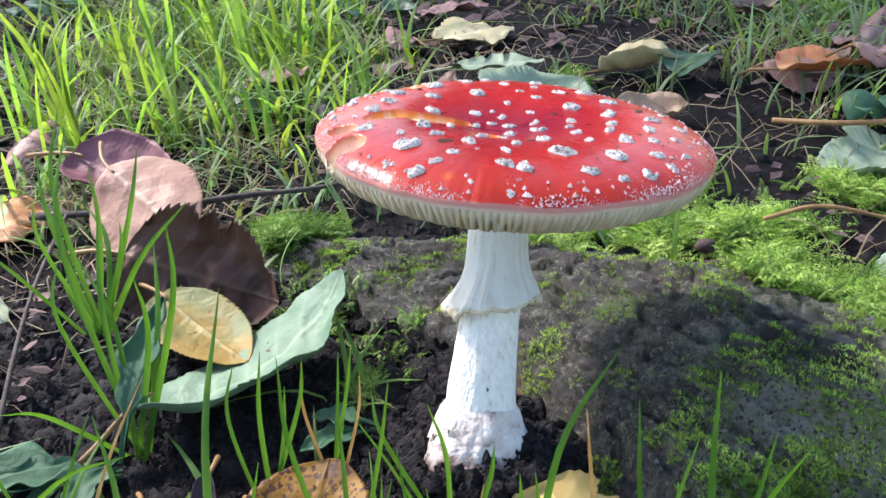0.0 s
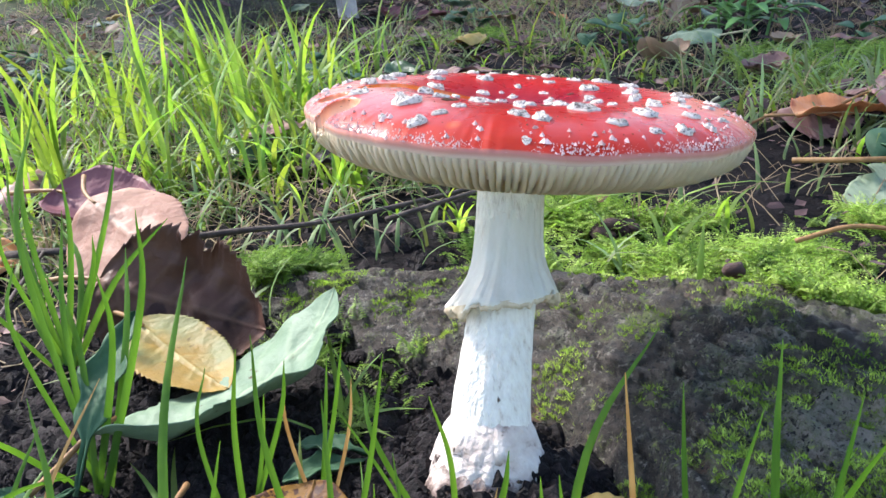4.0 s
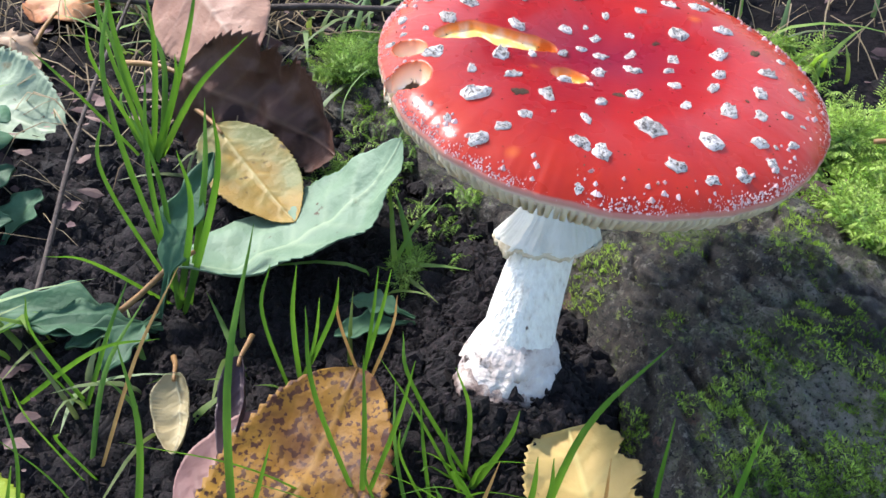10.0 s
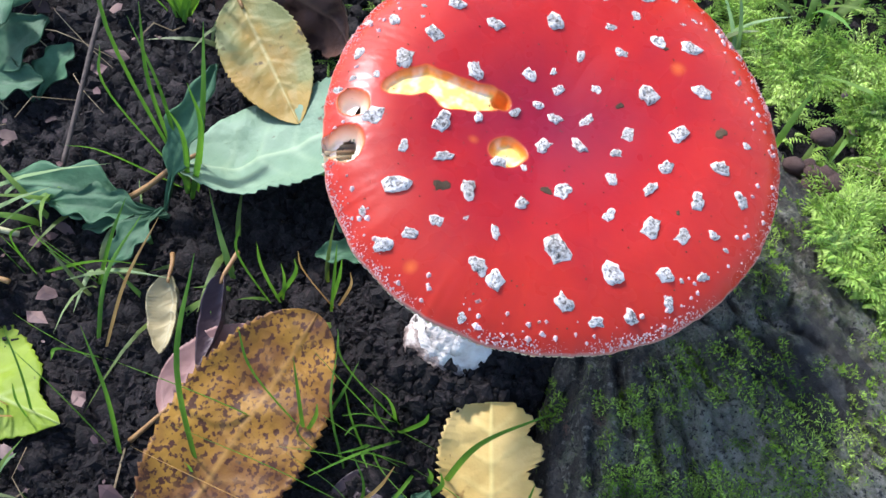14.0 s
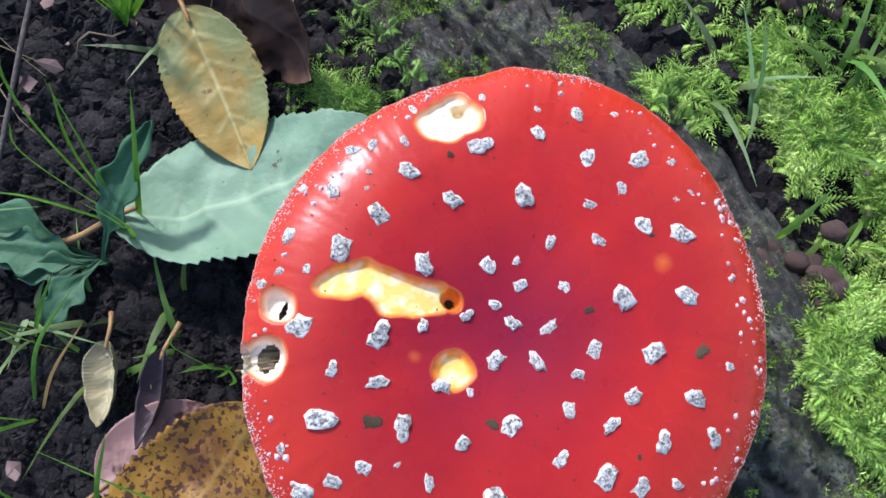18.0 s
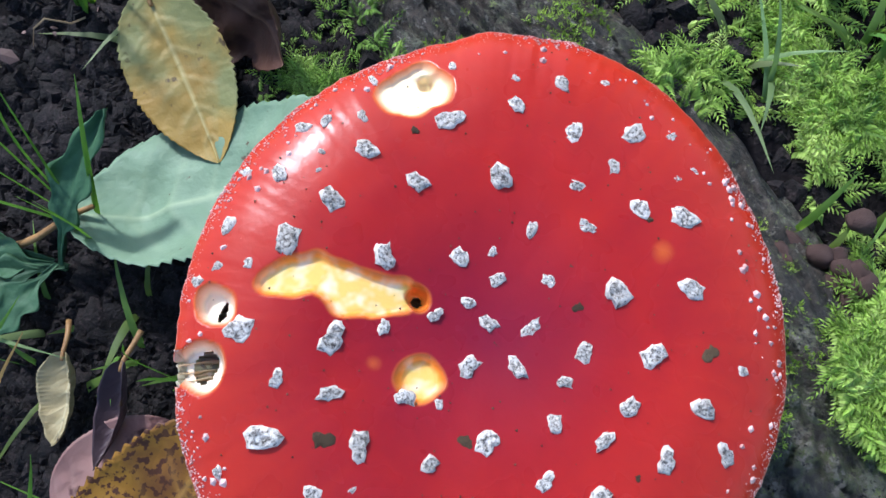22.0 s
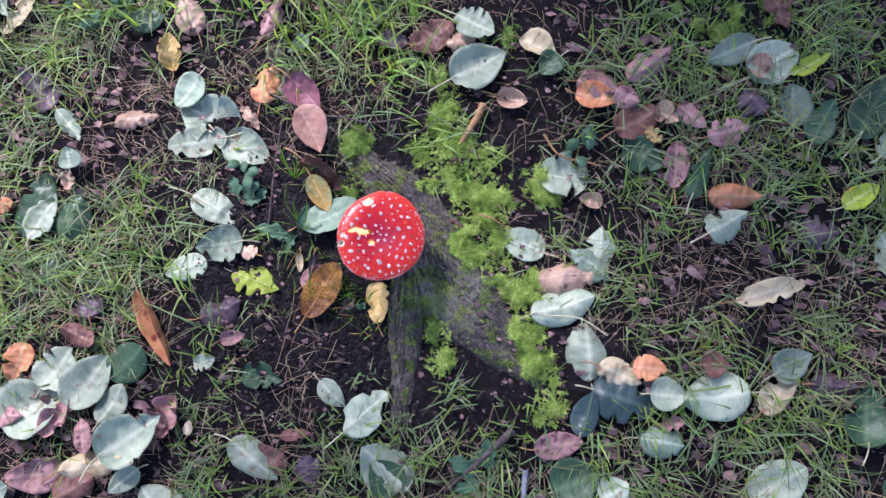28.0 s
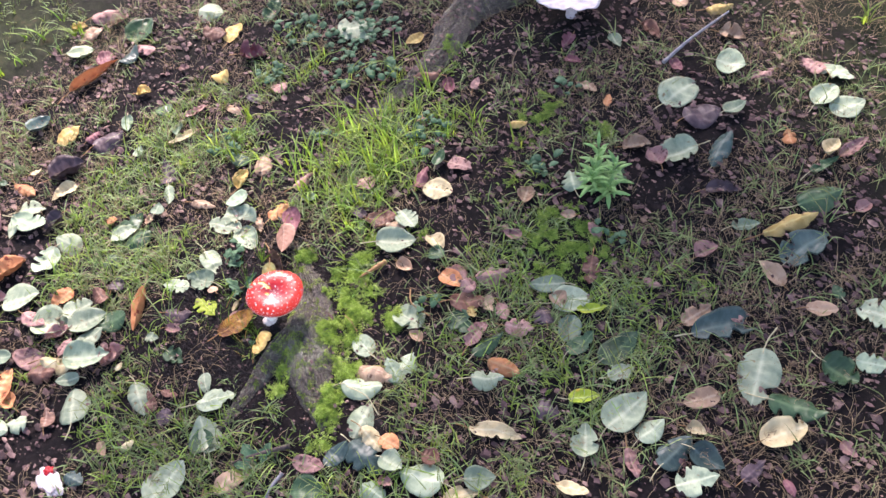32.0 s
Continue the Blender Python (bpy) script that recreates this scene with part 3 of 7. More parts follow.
TOP_PROFILE = [(0.0, 0.0030), (0.12, 0.0033), (0.25, 0.0042), (0.40, 0.0054), (0.55, 0.0061), (0.70, 0.0061), (0.82, 0.0053), (0.91, 0.0041), (0.97, 0.0027), (1.0, 0.0014)]


def profile(table, f):
    for (a, za), (b, zb) in zip(table, table[1:]):
        if f <= b:
            t = (f - a) / (b - a)
            return za + (zb - za) * t
    return table[-1][1]


grid_f = np.linspace(-1.0, 1.25, 901)
grid_z = np.interp(np.abs(grid_f), [a for a, _ in TOP_PROFILE] + [1.25], [b for _, b in TOP_PROFILE] + [-0.0110])
window = np.hanning(61) / np.hanning(61).sum()
grid_z = np.convolve(np.pad(grid_z, 30, mode="edge"), window, mode="valid")


def crown(f):
    """Height of the cap's top at the part f of its radius."""
    return float(np.interp(f, grid_f, grid_z))


# nibbled places: u, v, radius in mm, depth in mm, kind
GOUGE = [(-30.2, -5.2, 1.9), (-27.4, -3.2, 2.5), (-24.6, -1.6, 2.6), (-22.0, -1.9, 2.8), (-19.4, -2.4, 3.3), (-16.6, -1.8, 3.0), (-13.8, -0.6, 2.4), (-11.6, 0.4, 2.1)]
SCARS = [(a[0] + (b[0] - a[0]) * t, a[1] + (b[1] - a[1]) * t, a[2] + (b[2] - a[2]) * t, 1.5, "y") for a, b in zip(GOUGE, GOUGE[1:]) for t in (0, 0.25, 0.5, 0.75)]
SCARS += [(-10.0, 0.9, 1.7, 4.5, "d"),
         (-5.2, -10.0, 3.1, 1.8, "y"), (-22.8, 30.0, 3.8, 1.6, "w"), (-20.6, 31.6, 3.2, 1.8, "w"), (-24.8, 28.6, 2.8, 1.3, "w"), (-22.6, 33.4, 2.2, 1.6, "w"), (-21.3, 33.0, 1.2, 4.2, "w"), (-36.4, -11.3, 2.6, 3.5, "h"), (-34.9, -20.2, 3.2, 4.0, "h"),
         (-39.2, -22.2, 2.6, 4.0, "h"), (21.4, 21.1, 2.3, 0.1, "o"), (-12.3, -10.6, 1.5, 0.1, "o"), (-14.6, -39.7, 1.7, 0.1, "o")]


def scar_at(u, v):
    """Depth, yellow and pale amounts at a place of the cap (metres)."""
    deep = yellow = pale = 0.0
    wob = 0.0007 * nz(u * 260, v * 260, 6)
    for su, sv, sr, sd, kind in SCARS:
        d = math.hypot(u - su * 0.001, v - sv * 0.001) + wob
        r = sr * 0.001
        edge = max(0.0, min(1.0, (r - d) / 0.0010 + 0.5))
        if kind == "o":
            yellow = max(yellow, 0.13 * max(0.0, 1 - d / r))
            continue
        deep = max(deep, sd * 0.001 * edge)
        yellow = max(yellow, max(0.0, min(1.0, (r + 0.0009 - d) / 0.0024)))
        if kind in "wh":
            pale = max(pale, edge * (0.95 if kind == "h" else 0.55))
        if kind == "y":
            pale = max(pale, 0.6 * edge * max(0.0, 0.25 + 1.3 * nz(u * 420, v * 420) + 0.6 * nz(u * 1100, v * 1100)))
    return deep, yellow, pale


def open_hole(u, v):
    wob = 0.0004 * nz(u * 300, v * 300, 9)
    for su, sv, rx, ry in ((-35.4, -11.6, 0.5, 1.6), (-34.6, -20.3, 1.9, 2.3), (-38.6, -22.4, 2.2, 1.9), (-42.0, -23.6, 2.6, 1.8), (-10.0, 0.9, 0.9, 0.9)):
        if math.hypot((u - su * 0.001) / rx, (v - sv * 0.001) / ry) * 1.0 + wob < 0.001:
            return True
    return False


NT, NR = 540, 160
cv, a_scar, a_pale, a_margin, a_middle, a_under = [], [], [], [], [], []
for j in range(NR + 1):
    f = (j / NR) ** 0.92
    for k in range(NT):
        a = 2 * math.pi * k / NT
        r = rim_r(a) * f
        u, v = r * math.cos(a), r * math.sin(a)
        deep, yellow, pale = scar_at(u, v)
        z = crown(f) + 0.0006 * nz(u * 60, v * 60) * (1 - f) + 0.0005 * nz(math.cos(a) * 4, math.sin(a) * 4, 8) * f * f - deep
        stripe = 0.00012 * nz(a * 30, f * 2) * max(0, (f - 0.8) / 0.2)
        cv.append((u, v, z + stripe))
        a_scar.append(yellow)
        a_pale.append(pale)
        a_margin.append(max(0.0, (f - 0.50) / 0.50) + 0.14 * nz(math.cos(a) * 26, math.sin(a) * 26, f * 2) * min(1, f * 1.3))
        a_middle.append(max(0.0, 1 - math.hypot(u - 0.002, v + 0.001) / 0.023))
        a_under.append(0.0 if f < 0.995 else 0.18)
for f, z in ((1.003, 0.0006), (0.998, -0.0001), (0.97, -0.0020), (0.9, -0.0044), (0.75, -0.0062), (0.5, -0.0072), (0.25, -0.0070), (0.12, -0.0060)):
    for k in range(NT):
        a = 2 * math.pi * k / NT
        r = rim_r(a) * f
        cv.append((r * math.cos(a), r * math.sin(a), z + 0.0005 * nz(math.cos(a) * 4, math.sin(a) * 4, 8)))
        for arr, val in ((a_scar, 0), (a_pale, 0), (a_margin, 1), (a_middle, 0), (a_under, 0.30 if f > 1 else 0.7 if f > 0.99 else 1.0)):
            arr.append(val)
cf = []
for j in range(NR + 8):
    for k in range(NT):
        q = (j * NT + k, j * NT + (k + 1) % NT, (j + 1) * NT + (k + 1) % NT, (j + 1) * NT + k)
        mu = sum(cv[i][0] for i in q) / 4
        mv = sum(cv[i][1] for i in q) / 4
        if not open_hole(mu, mv):
            cf.append(q if j else (q[0], q[2], q[3]))
cap = mesh("cap", cv, cf, CAP_SKIN, mushroom, "glossy red cap, nibbled to yellow flesh in places")
cap.matrix_basis = CAP_M
for nm, arr in (("scar", a_scar), ("pale", a_pale), ("margin", a_margin), ("middle", a_middle), ("under", a_under)):
    at = cap.data.attributes.new(nm, "FLOAT", "POINT")
    at.data.foreach_set("value", arr)

# gills
GILL_EDGE = [(0.16, -0.0062), (0.24, -0.0082), (0.40, -0.0090), (0.60, -0.0088), (0.78, -0.0077), (0.90, -0.0060), (0.96, -0.0044), (0.985, -0.0030), (1.0, -0.0012)]


def gill_mesh(start, seed):
    vs, fs = [], []
    n = 14
    for i in range(n + 1):
        f = start + (0.999 - start) * i / n
        low = profile(GILL_EDGE, max(f, 0.16))
        if start > 0.3:
            low = -0.003 + (low + 0.003) * min(1, (f - start) / 0.15)
        low += 0.0003 * nz(f * 20, seed)
        top = -0.0003 - 0.0025 * (1 - f)
        off = 0.0003 * nz(f * 6, seed + 3)
        for side in (-1, 1):
            vs.append((f * CAP_R, off + side * 0.00062, top))
            vs.append((f * CAP_R, off + side * 0.00040, low))
    for i in range(n):
        a, b = i * 4, i * 4 + 4
        fs += [(a, a + 1, b + 1, b), (a + 2, b + 2, b + 3, a + 3), (a + 1, a + 3, b + 3, b + 1)]
    fs += [(0, 2, 3, 1), (n * 4, n * 4 + 1, n * 4 + 3, n * 4 + 2)]
    me = bpy.data.meshes.new("gill")
    me.from_pydata(vs, [], fs)
    me.polygons.foreach_set("use_smooth", [True] * len(me.polygons))
    me.materials.append(GILL)
    return me


GILLS = [gill_mesh(0.17, 1), gill_mesh(0.45, 2), gill_mesh(0.17, 3), gill_mesh(0.62, 4)]
for k in range(208):
    a = 2 * math.pi * (k + 0.22 * nz(k * 1.7, 3)) / 208
    s = rim_r(a) / CAP_R * 0.995
    share("gill", GILLS[k % 4], Matrix.Rotation(a, 4, "Z") @ Matrix.Diagonal((s, 1, 1, 1)), cap)


# warts
def wart_mesh(seed):
    rnd = random.Random(seed)
    n = rnd.choice((11, 13, 14))
    vs, fs = [], []
    sx = rnd.uniform(0.7, 1.0)
    ph = rnd.uniform(0, 6)
    rim = [0.84 + 0.18 * math.sin(2 * 6.283 * k / n + ph) + rnd.uniform(-0.18, 0.18) + (0.22 if rnd.random() < 0.25 else 0) for k in range(n)]
    for ring, (scale, z) in enumerate(((1.06, -0.25), (1.0, 0.14), (0.74, 0.46), (0.40, 0.46))):
        for k in range(n):
            a = 2 * math.pi * (k + rnd.uniform(-0.2, 0.2)) / n
            r = 0.5 * scale * rim[k] * rnd.uniform(0.88, 1.12)
            vs.append((r * math.cos(a), r * math.sin(a) * sx, z * 0.52 + (rnd.uniform(-0.16, 0.14) if ring else 0)))
    for j in range(3):
        for k in range(n):
            fs.append((j * n + k, j * n + (k + 1) % n, (j + 1) * n + (k + 1) % n, (j + 1) * n + k))
    fs.append(tuple(3 * n + k for k in range(n)))
    me = bpy.data.meshes.new("wart")
    me.from_pydata(vs, [], fs)
    me.polygons.foreach_set("use_smooth", [True] * len(me.polygons))
    me.materials.append(WART)
    me.materials.append(WARTTOP)
    me.polygons.foreach_set("material_index", [0] * n + [1 if rnd.random() < 0.3 else 0 for _ in range(n)] + [1] * (n + 1))
    return me


WARTS = [wart_mesh(s) for s in range(16)]
wart_rnd = random.Random(5)


def cap_top(u, v):
    f = math.hypot(u, v) / rim_r(math.atan2(v, u))
    return crown(min(f, 1.0))


def cap_place(u, v, size, flat=1.0):
    u, v = u * 0.001, v * 0.001
    e = 0.0005
    nrm = Vector((cap_top(u - e, v) - cap_top(u + e, v), cap_top(u, v - e) - cap_top(u, v + e), 2 * e)).normalized()
    turn = nrm.to_track_quat("Z", "Y").to_matrix().to_4x4()
    return Matrix.Translation((u, v, cap_top(u, v))) @ turn @ Matrix.Rotation(wart_rnd.uniform(0, 6.28), 4, "Z") @ Matrix.Diagonal((size, size, size * flat * 0.70, 1))


def wart(u, v, mm):
    share("wart", WARTS[wart_rnd.randrange(16)], cap_place(u, v, mm * 0.00150, wart_rnd.uniform(0.7, 1.1)), cap)


wart(-29.2, 29.7, 1.4)
wart(-18.8, 36.6, 1.1)
wart(-9.0, 38.4, 0.9)
wart(-1.8, 40.5, 1.8)
wart(4.6, 43.6, 1.4)
wart(-7.1, 34.1, 2.0)
wart(-28.1, 23.1, 1.4)
wart(-15.6, 27.8, 2.9)
wart(2.6, 33.2, 2.5)
wart(11.3, 36.9, 2.7)
wart(17.1, 39.5, 1.4)
wart(-33.1, 20.6, 1.4)
wart(-36.0, 18.3, 1.6)
wart(-25.6, 18.3, 2.3)
wart(10.1, 30.5, 1.6)
wart(-41.0, 9.0, 1.4)
wart(-36.1, 10.1, 2.0)
wart(-31.6, 15.5, 0.8)
wart(-30.8, 12.6, 0.7)
wart(-16.5, 16.6, 2.7)
wart(-5.6, 22.4, 2.9)
wart(0.5, 24.6, 0.8)
wart(5.8, 25.5, 1.6)
wart(15.8, 26.0, 2.5)
wart(22.7, 27.4, 2.7)
wart(20.0, 33.1, 1.1)
wart(22.1, 35.5, 1.1)
wart(-27.2, 9.2, 2.5)
wart(-39.7, 0.2, 2.0)
wart(-30.7, 1.1, 2.9)
wart(1.9, 16.9, 1.8)
wart(9.5, 20.3, 2.0)
wart(-17.0, 4.7, 2.7)
wart(-6.4, 8.9, 2.0)
wart(-2.3, 11.5, 1.1)
wart(0.0, 8.0, 1.6)
wart(7.0, 10.6, 1.8)
wart(17.0, 12.6, 2.9)
wart(27.4, 17.4, 2.5)
wart(-40.6, -9.2, 1.6)
wart(-38.6, -6.1, 1.1)
wart(-34.5, -4.1, 1.1)
wart(-2.7, 3.2, 1.6)
wart(-6.6, -0.4, 1.6)
wart(1.2, 1.4, 2.3)
wart(7.2, 3.2, 2.5)
wart(-31.7, -13.6, 3.4)
wart(-19.1, -9.4, 3.2)
wart(-13.0, -5.2, 1.8)
wart(15.6, 2.5, 2.0)
wart(25.1, 5.8, 2.5)
wart(0.8, -5.4, 2.3)
wart(7.4, -3.2, 2.7)
wart(14.6, -2.6, 1.6)
wart(-24.0, -17.6, 1.8)
wart(-16.3, -16.9, 2.5)
wart(-6.1, -13.3, 2.0)
wart(-1.4, -12.4, 1.0)
wart(24.2, -2.5, 2.3)
wart(34.2, 1.2, 2.7)
wart(38.4, 8.8, 1.4)
wart(15.0, -8.8, 1.8)
wart(-22.6, -25.9, 3.6)
wart(-9.6, -22.1, 2.9)
wart(6.9, -14.9, 2.9)
wart(22.4, -8.5, 2.3)
wart(31.5, -7.6, 2.5)
wart(39.7, -3.5, 2.3)
wart(0.4, -20.7, 1.8)
wart(16.4, -16.7, 2.0)
wart(-26.4, -32.4, 1.4)
wart(-13.2, -30.2, 1.8)
wart(-8.3, -27.8, 0.9)
wart(-16.7, -34.0, 1.8)
wart(-2.5, -28.4, 2.0)
wart(24.4, -16.6, 2.7)
wart(30.4, -16.2, 2.3)
wart(36.2, -13.2, 1.8)
wart(-20.5, -37.3, 2.3)
wart(9.1, -27.4, 3.6)
wart(-3.2, -35.8, 2.9)
wart(0.1, -37.0, 2.9)
wart(19.6, -28.2, 3.2)
wart(29.4, -24.4, 2.5)
wart(36.3, -21.8, 1.8)
wart(32.5, -24.3, 0.8)
wart(39.2, -14.9, 0.9)
wart(31.5, -29.3, 1.8)
wart(13.0, -36.5, 2.5)
wart(25.5, -34.2, 2.3)
wart(19.9, -37.5, 1.8)
wart(-3.0, -44.9, 1.6)
# fine warts along the margin, too many to count
sv_, sf_ = [], []
for _ in range(3600):
    a = wart_rnd.uniform(0, 2 * math.pi)
    f = 1 - abs(wart_rnd.gauss(0, 0.022)) - 0.001
    s = wart_rnd.uniform(0.00010, 0.00025)
    if wart_rnd.random() < 0.042:
        f = wart_rnd.uniform(0.86, 0.968)
        s = wart_rnd.uniform(0.0003, 0.00075)
    r = rim_r(a) * f
    c = Vector((r * math.cos(a), r * math.sin(a), crown(f)))
    if scar_at(c.x, c.y)[2] > 0.1:
        continue
    m5 = [c + Vector((s * wart_rnd.uniform(0.7, 1.3) * math.cos(k * 1.257 + a), s * wart_rnd.uniform(0.7, 1.3) * math.sin(k * 1.257 + a), -0.0002)) for k in range(5)]
    b0 = len(sv_)
    sv_ += m5 + [c + Vector((0, 0, s * 0.9))]
    sf_ += [(b0 + k, b0 + (k + 1) % 5, b0 + 5) for k in range(5)]
VEIL = mat("veil_specks", [(0.35, (0.46, 0.25, 0.23)), (0.6, (0.66, 0.48, 0.45))], 300, 0.9, 0.0, jitter=0.2)
margin = mesh("wart_fringe", sv_, sf_, VEIL, cap, "tiny white warts along the cap margin", smooth=False)
margin["kind"] = "stuff"
# specks of soil and plant crumbs on the cap
for u, v, s in ((33.0, 9.4, 2.9), (-14.8, -23.1, 3.2), (4.0, -15.9, 2.4), (9.5, 14.0, 1.6), (12.5, 8.5, 1.8), (-20.0, 24.0, 1.4), (17.8, 25.0, 1.2), (3.4, -1.0, 1.3), (28.5, -11.5, 1.0)):
    ob = share("crumb", WARTS[int(abs(u * 7)) % 16].copy(), cap_place(u, v, s * 0.001, 0.5), cap, "dark crumb of plant litter")
    ob.data.materials.clear()
    ob.data.materials.append(DEBRIS)
dv_, df_ = [], []
for _ in range(240):
    a, f = wart_rnd.uniform(0, 6.28), math.sqrt(wart_rnd.random()) * 0.93
    r = rim_r(a) * f
    c = Vector((r * math.cos(a), r * math.sin(a), crown(f) + 0.0001))
    s = wart_rnd.uniform(0.00008, 0.00028)
    b0 = len(dv_)
    dv_ += [c + Vector((s * math.cos(k * 2.1 + a), s * math.sin(k * 2.1 + a), 0)) for k in range(3)] + [c + Vector((0, 0, s * 0.8))]
    df_ += [(b0, b0 + 1, b0 + 3), (b0 + 1, b0 + 2, b0 + 3), (b0 + 2, b0, b0 + 3)]
mesh("specks", dv_, df_, DEBRIS, cap, "tiny dark specks", smooth=False)["kind"] = "stuff"

# stem
STEM_LINE = [Vector(p) - mushroom.location for p in ((0.0045, -0.035, -0.012), (0.0055, -0.0325, 0.006), (0.0085, -0.0245, 0.028), (0.0130, -0.0155, 0.050), (0.0165, -0.0085, 0.0735), (0.0170, -0.0075, 0.0775))]
STEM_RAD = [0.0112, 0.0118, 0.0103, 0.0090, 0.0080, 0.0072, 0.0069, 0.0070, 0.0072, 0.0074, 0.0082]


line = bend(STEM_LINE, 101)
sv, sf = [], []
for i, p in enumerate(line):
    f = i / 100
    d = (line[min(i + 1, 100)] - line[max(i - 1, 0)]).normalized()
    s = d.cross(Vector((0, 1, 0))).normalized()
    u = s.cross(d)
    for k in range(72):
        a = 2 * math.pi * k / 72
        r = lerp(STEM_RAD, f) * (1 + 0.018 * nz(math.cos(a) * 3, math.sin(a) * 3, f * 3)) + 0.00030 * nz(math.cos(a) * 18, math.sin(a) * 18, f * 9) + 0.00022 * nz(math.cos(a) * 30, math.sin(a) * 30, f * 34)
        sv.append(p + (s * math.cos(a) + u * math.sin(a)) * r)
for i in range(100):
    for k in range(72):
        sf.append((i * 72 + k, (i + 1) * 72 + k, (i + 1) * 72 + (k + 1) % 72, i * 72 + (k + 1) % 72))
mesh("stem", sv, sf, STEM, mushroom, "white fibrous stem with dark specks")


def collar(name, rows, material, label, sides=120, seed=1, ragged=0.0, lobes=0.0, tilt=0.0, frill=0.0):
    """A skirt round the stem: rows of (part of the stem's length, radius), back over itself for thickness."""
    vs, fs = [], []
    n = len(rows)
    for i, (f, r) in enumerate(rows):
        for k in range(sides):
            a = 2 * math.pi * k / sides
            ff = f - tilt * math.cos(a - 0.3) + (lobes * nz(math.cos(a) * 2.2, math.sin(a) * 2.2, seed) + ragged * nz(math.cos(a) * 16, math.sin(a) * 16, seed)) * (i / (n - 1) if i < n * 0.62 else 1 - (i - n * 0.62) / n)
            ff = max(0.0, min(1.0, ff))
            g = ff * 100
            j = min(int(g), 99)
            p = line[j] + (line[j + 1] - line[j]) * (g - j)
            d = (line[j + 1] - line[j]).normalized()
            s = d.cross(Vector((0, 1, 0))).normalized()
            u = s.cross(d)
            rr = r * (1 + 0.10 * nz(math.cos(a) * 1.8, math.sin(a) * 1.8, seed + 5) * min(1, i / 2)) + (0.0003 + frill * (i / (n - 1)) ** 1.5) * nz(math.cos(a) * 6, math.sin(a) * 6, seed + 7) + 0.00014 * nz(math.cos(a) * 26, math.sin(a) * 26, f * 60 + seed)
            vs.append(p + (s * math.cos(a) + u * math.sin(a)) * rr)
    for i in range(n - 1):
        for k in range(sides):
            fs.append((i * sides + k, (i + 1) * sides + k, (i + 1) * sides + (k + 1) % sides, i * sides + (k + 1) % sides))
    return mesh(name, vs, fs, material, mushroom, label)


collar("ring", [(0.70, 0.0069), (0.67, 0.0071), (0.64, 0.0074), (0.617, 0.0080), (0.598, 0.0089), (0.582, 0.0100), (0.568, 0.0110), (0.555, 0.0119), (0.548, 0.0116), (0.553, 0.0103), (0.575, 0.0089), (0.60, 0.0068)],
       RING, "hanging white ring with a frayed edge", sides=220, seed=3, ragged=0.013, lobes=0.034, tilt=0.024, frill=0.0010)
collar("ring_edge", [(0.557, 0.0117), (0.549, 0.0120), (0.543, 0.0117), (0.546, 0.0106)], RINGEDGE, "brownish frayed ring edge", sides=220, seed=3, ragged=0.018, lobes=0.034, tilt=0.024, frill=0.0010)
for f0, r0, sd in ((0.305, 0.0104, 10), (0.272, 0.0120, 11), (0.238, 0.0134, 12), (0.20, 0.0144, 13), (0.15, 0.0148, 14)):
    collar("bulb_scale", [(f0 + 0.05, r0 - 0.0024), (f0 + 0.03, r0 - 0.0008), (f0 + 0.008, r0 + 0.0002), (f0 - 0.012, r0 + 0.0009), (f0 - 0.02, r0 + 0.0002), (f0 - 0.02, r0 - 0.002)],
           BULB if f0 > 0.25 else BULBDIRT, "ragged whitish scales round the stem base", sides=160, seed=sd, ragged=0.012 if f0 > 0.28 else 0.007, lobes=0.026 if f0 > 0.28 else 0.014, frill=0.0006)
collar("bulb", [(0.28, 0.0092), (0.22, 0.0116), (0.17, 0.0130), (0.10, 0.0136), (0.05, 0.0130), (0.0, 0.0105)], BULB, "soil-stained swollen base", sides=160, seed=15, ragged=0.01, lobes=0.02, frill=0.0006)

# strands of flesh left across the bitten hole
for a, b in (((-38.2, -18.6), (-33.4, -21.2)), ((-37.8, -23.6), (-33.6, -20.0)), ((-38.8, -21.0), (-35.6, -23.6))):
    pa, pb = Vector((a[0] * 0.001, a[1] * 0.001, -0.0012)), Vector((b[0] * 0.001, b[1] * 0.001, -0.0018))
    tv_, tf_ = tube(bend([pa, (pa + pb) / 2 + Vector((0, 0.0003, -0.0006)), pb], 8), [0.00042, 0.00034, 0.00028, 0.00026, 0.00026, 0.0003, 0.00036, 0.00046], 7)
    mesh("flesh_strand", tv_, tf_, GILL, cap, "thin white strand of flesh")


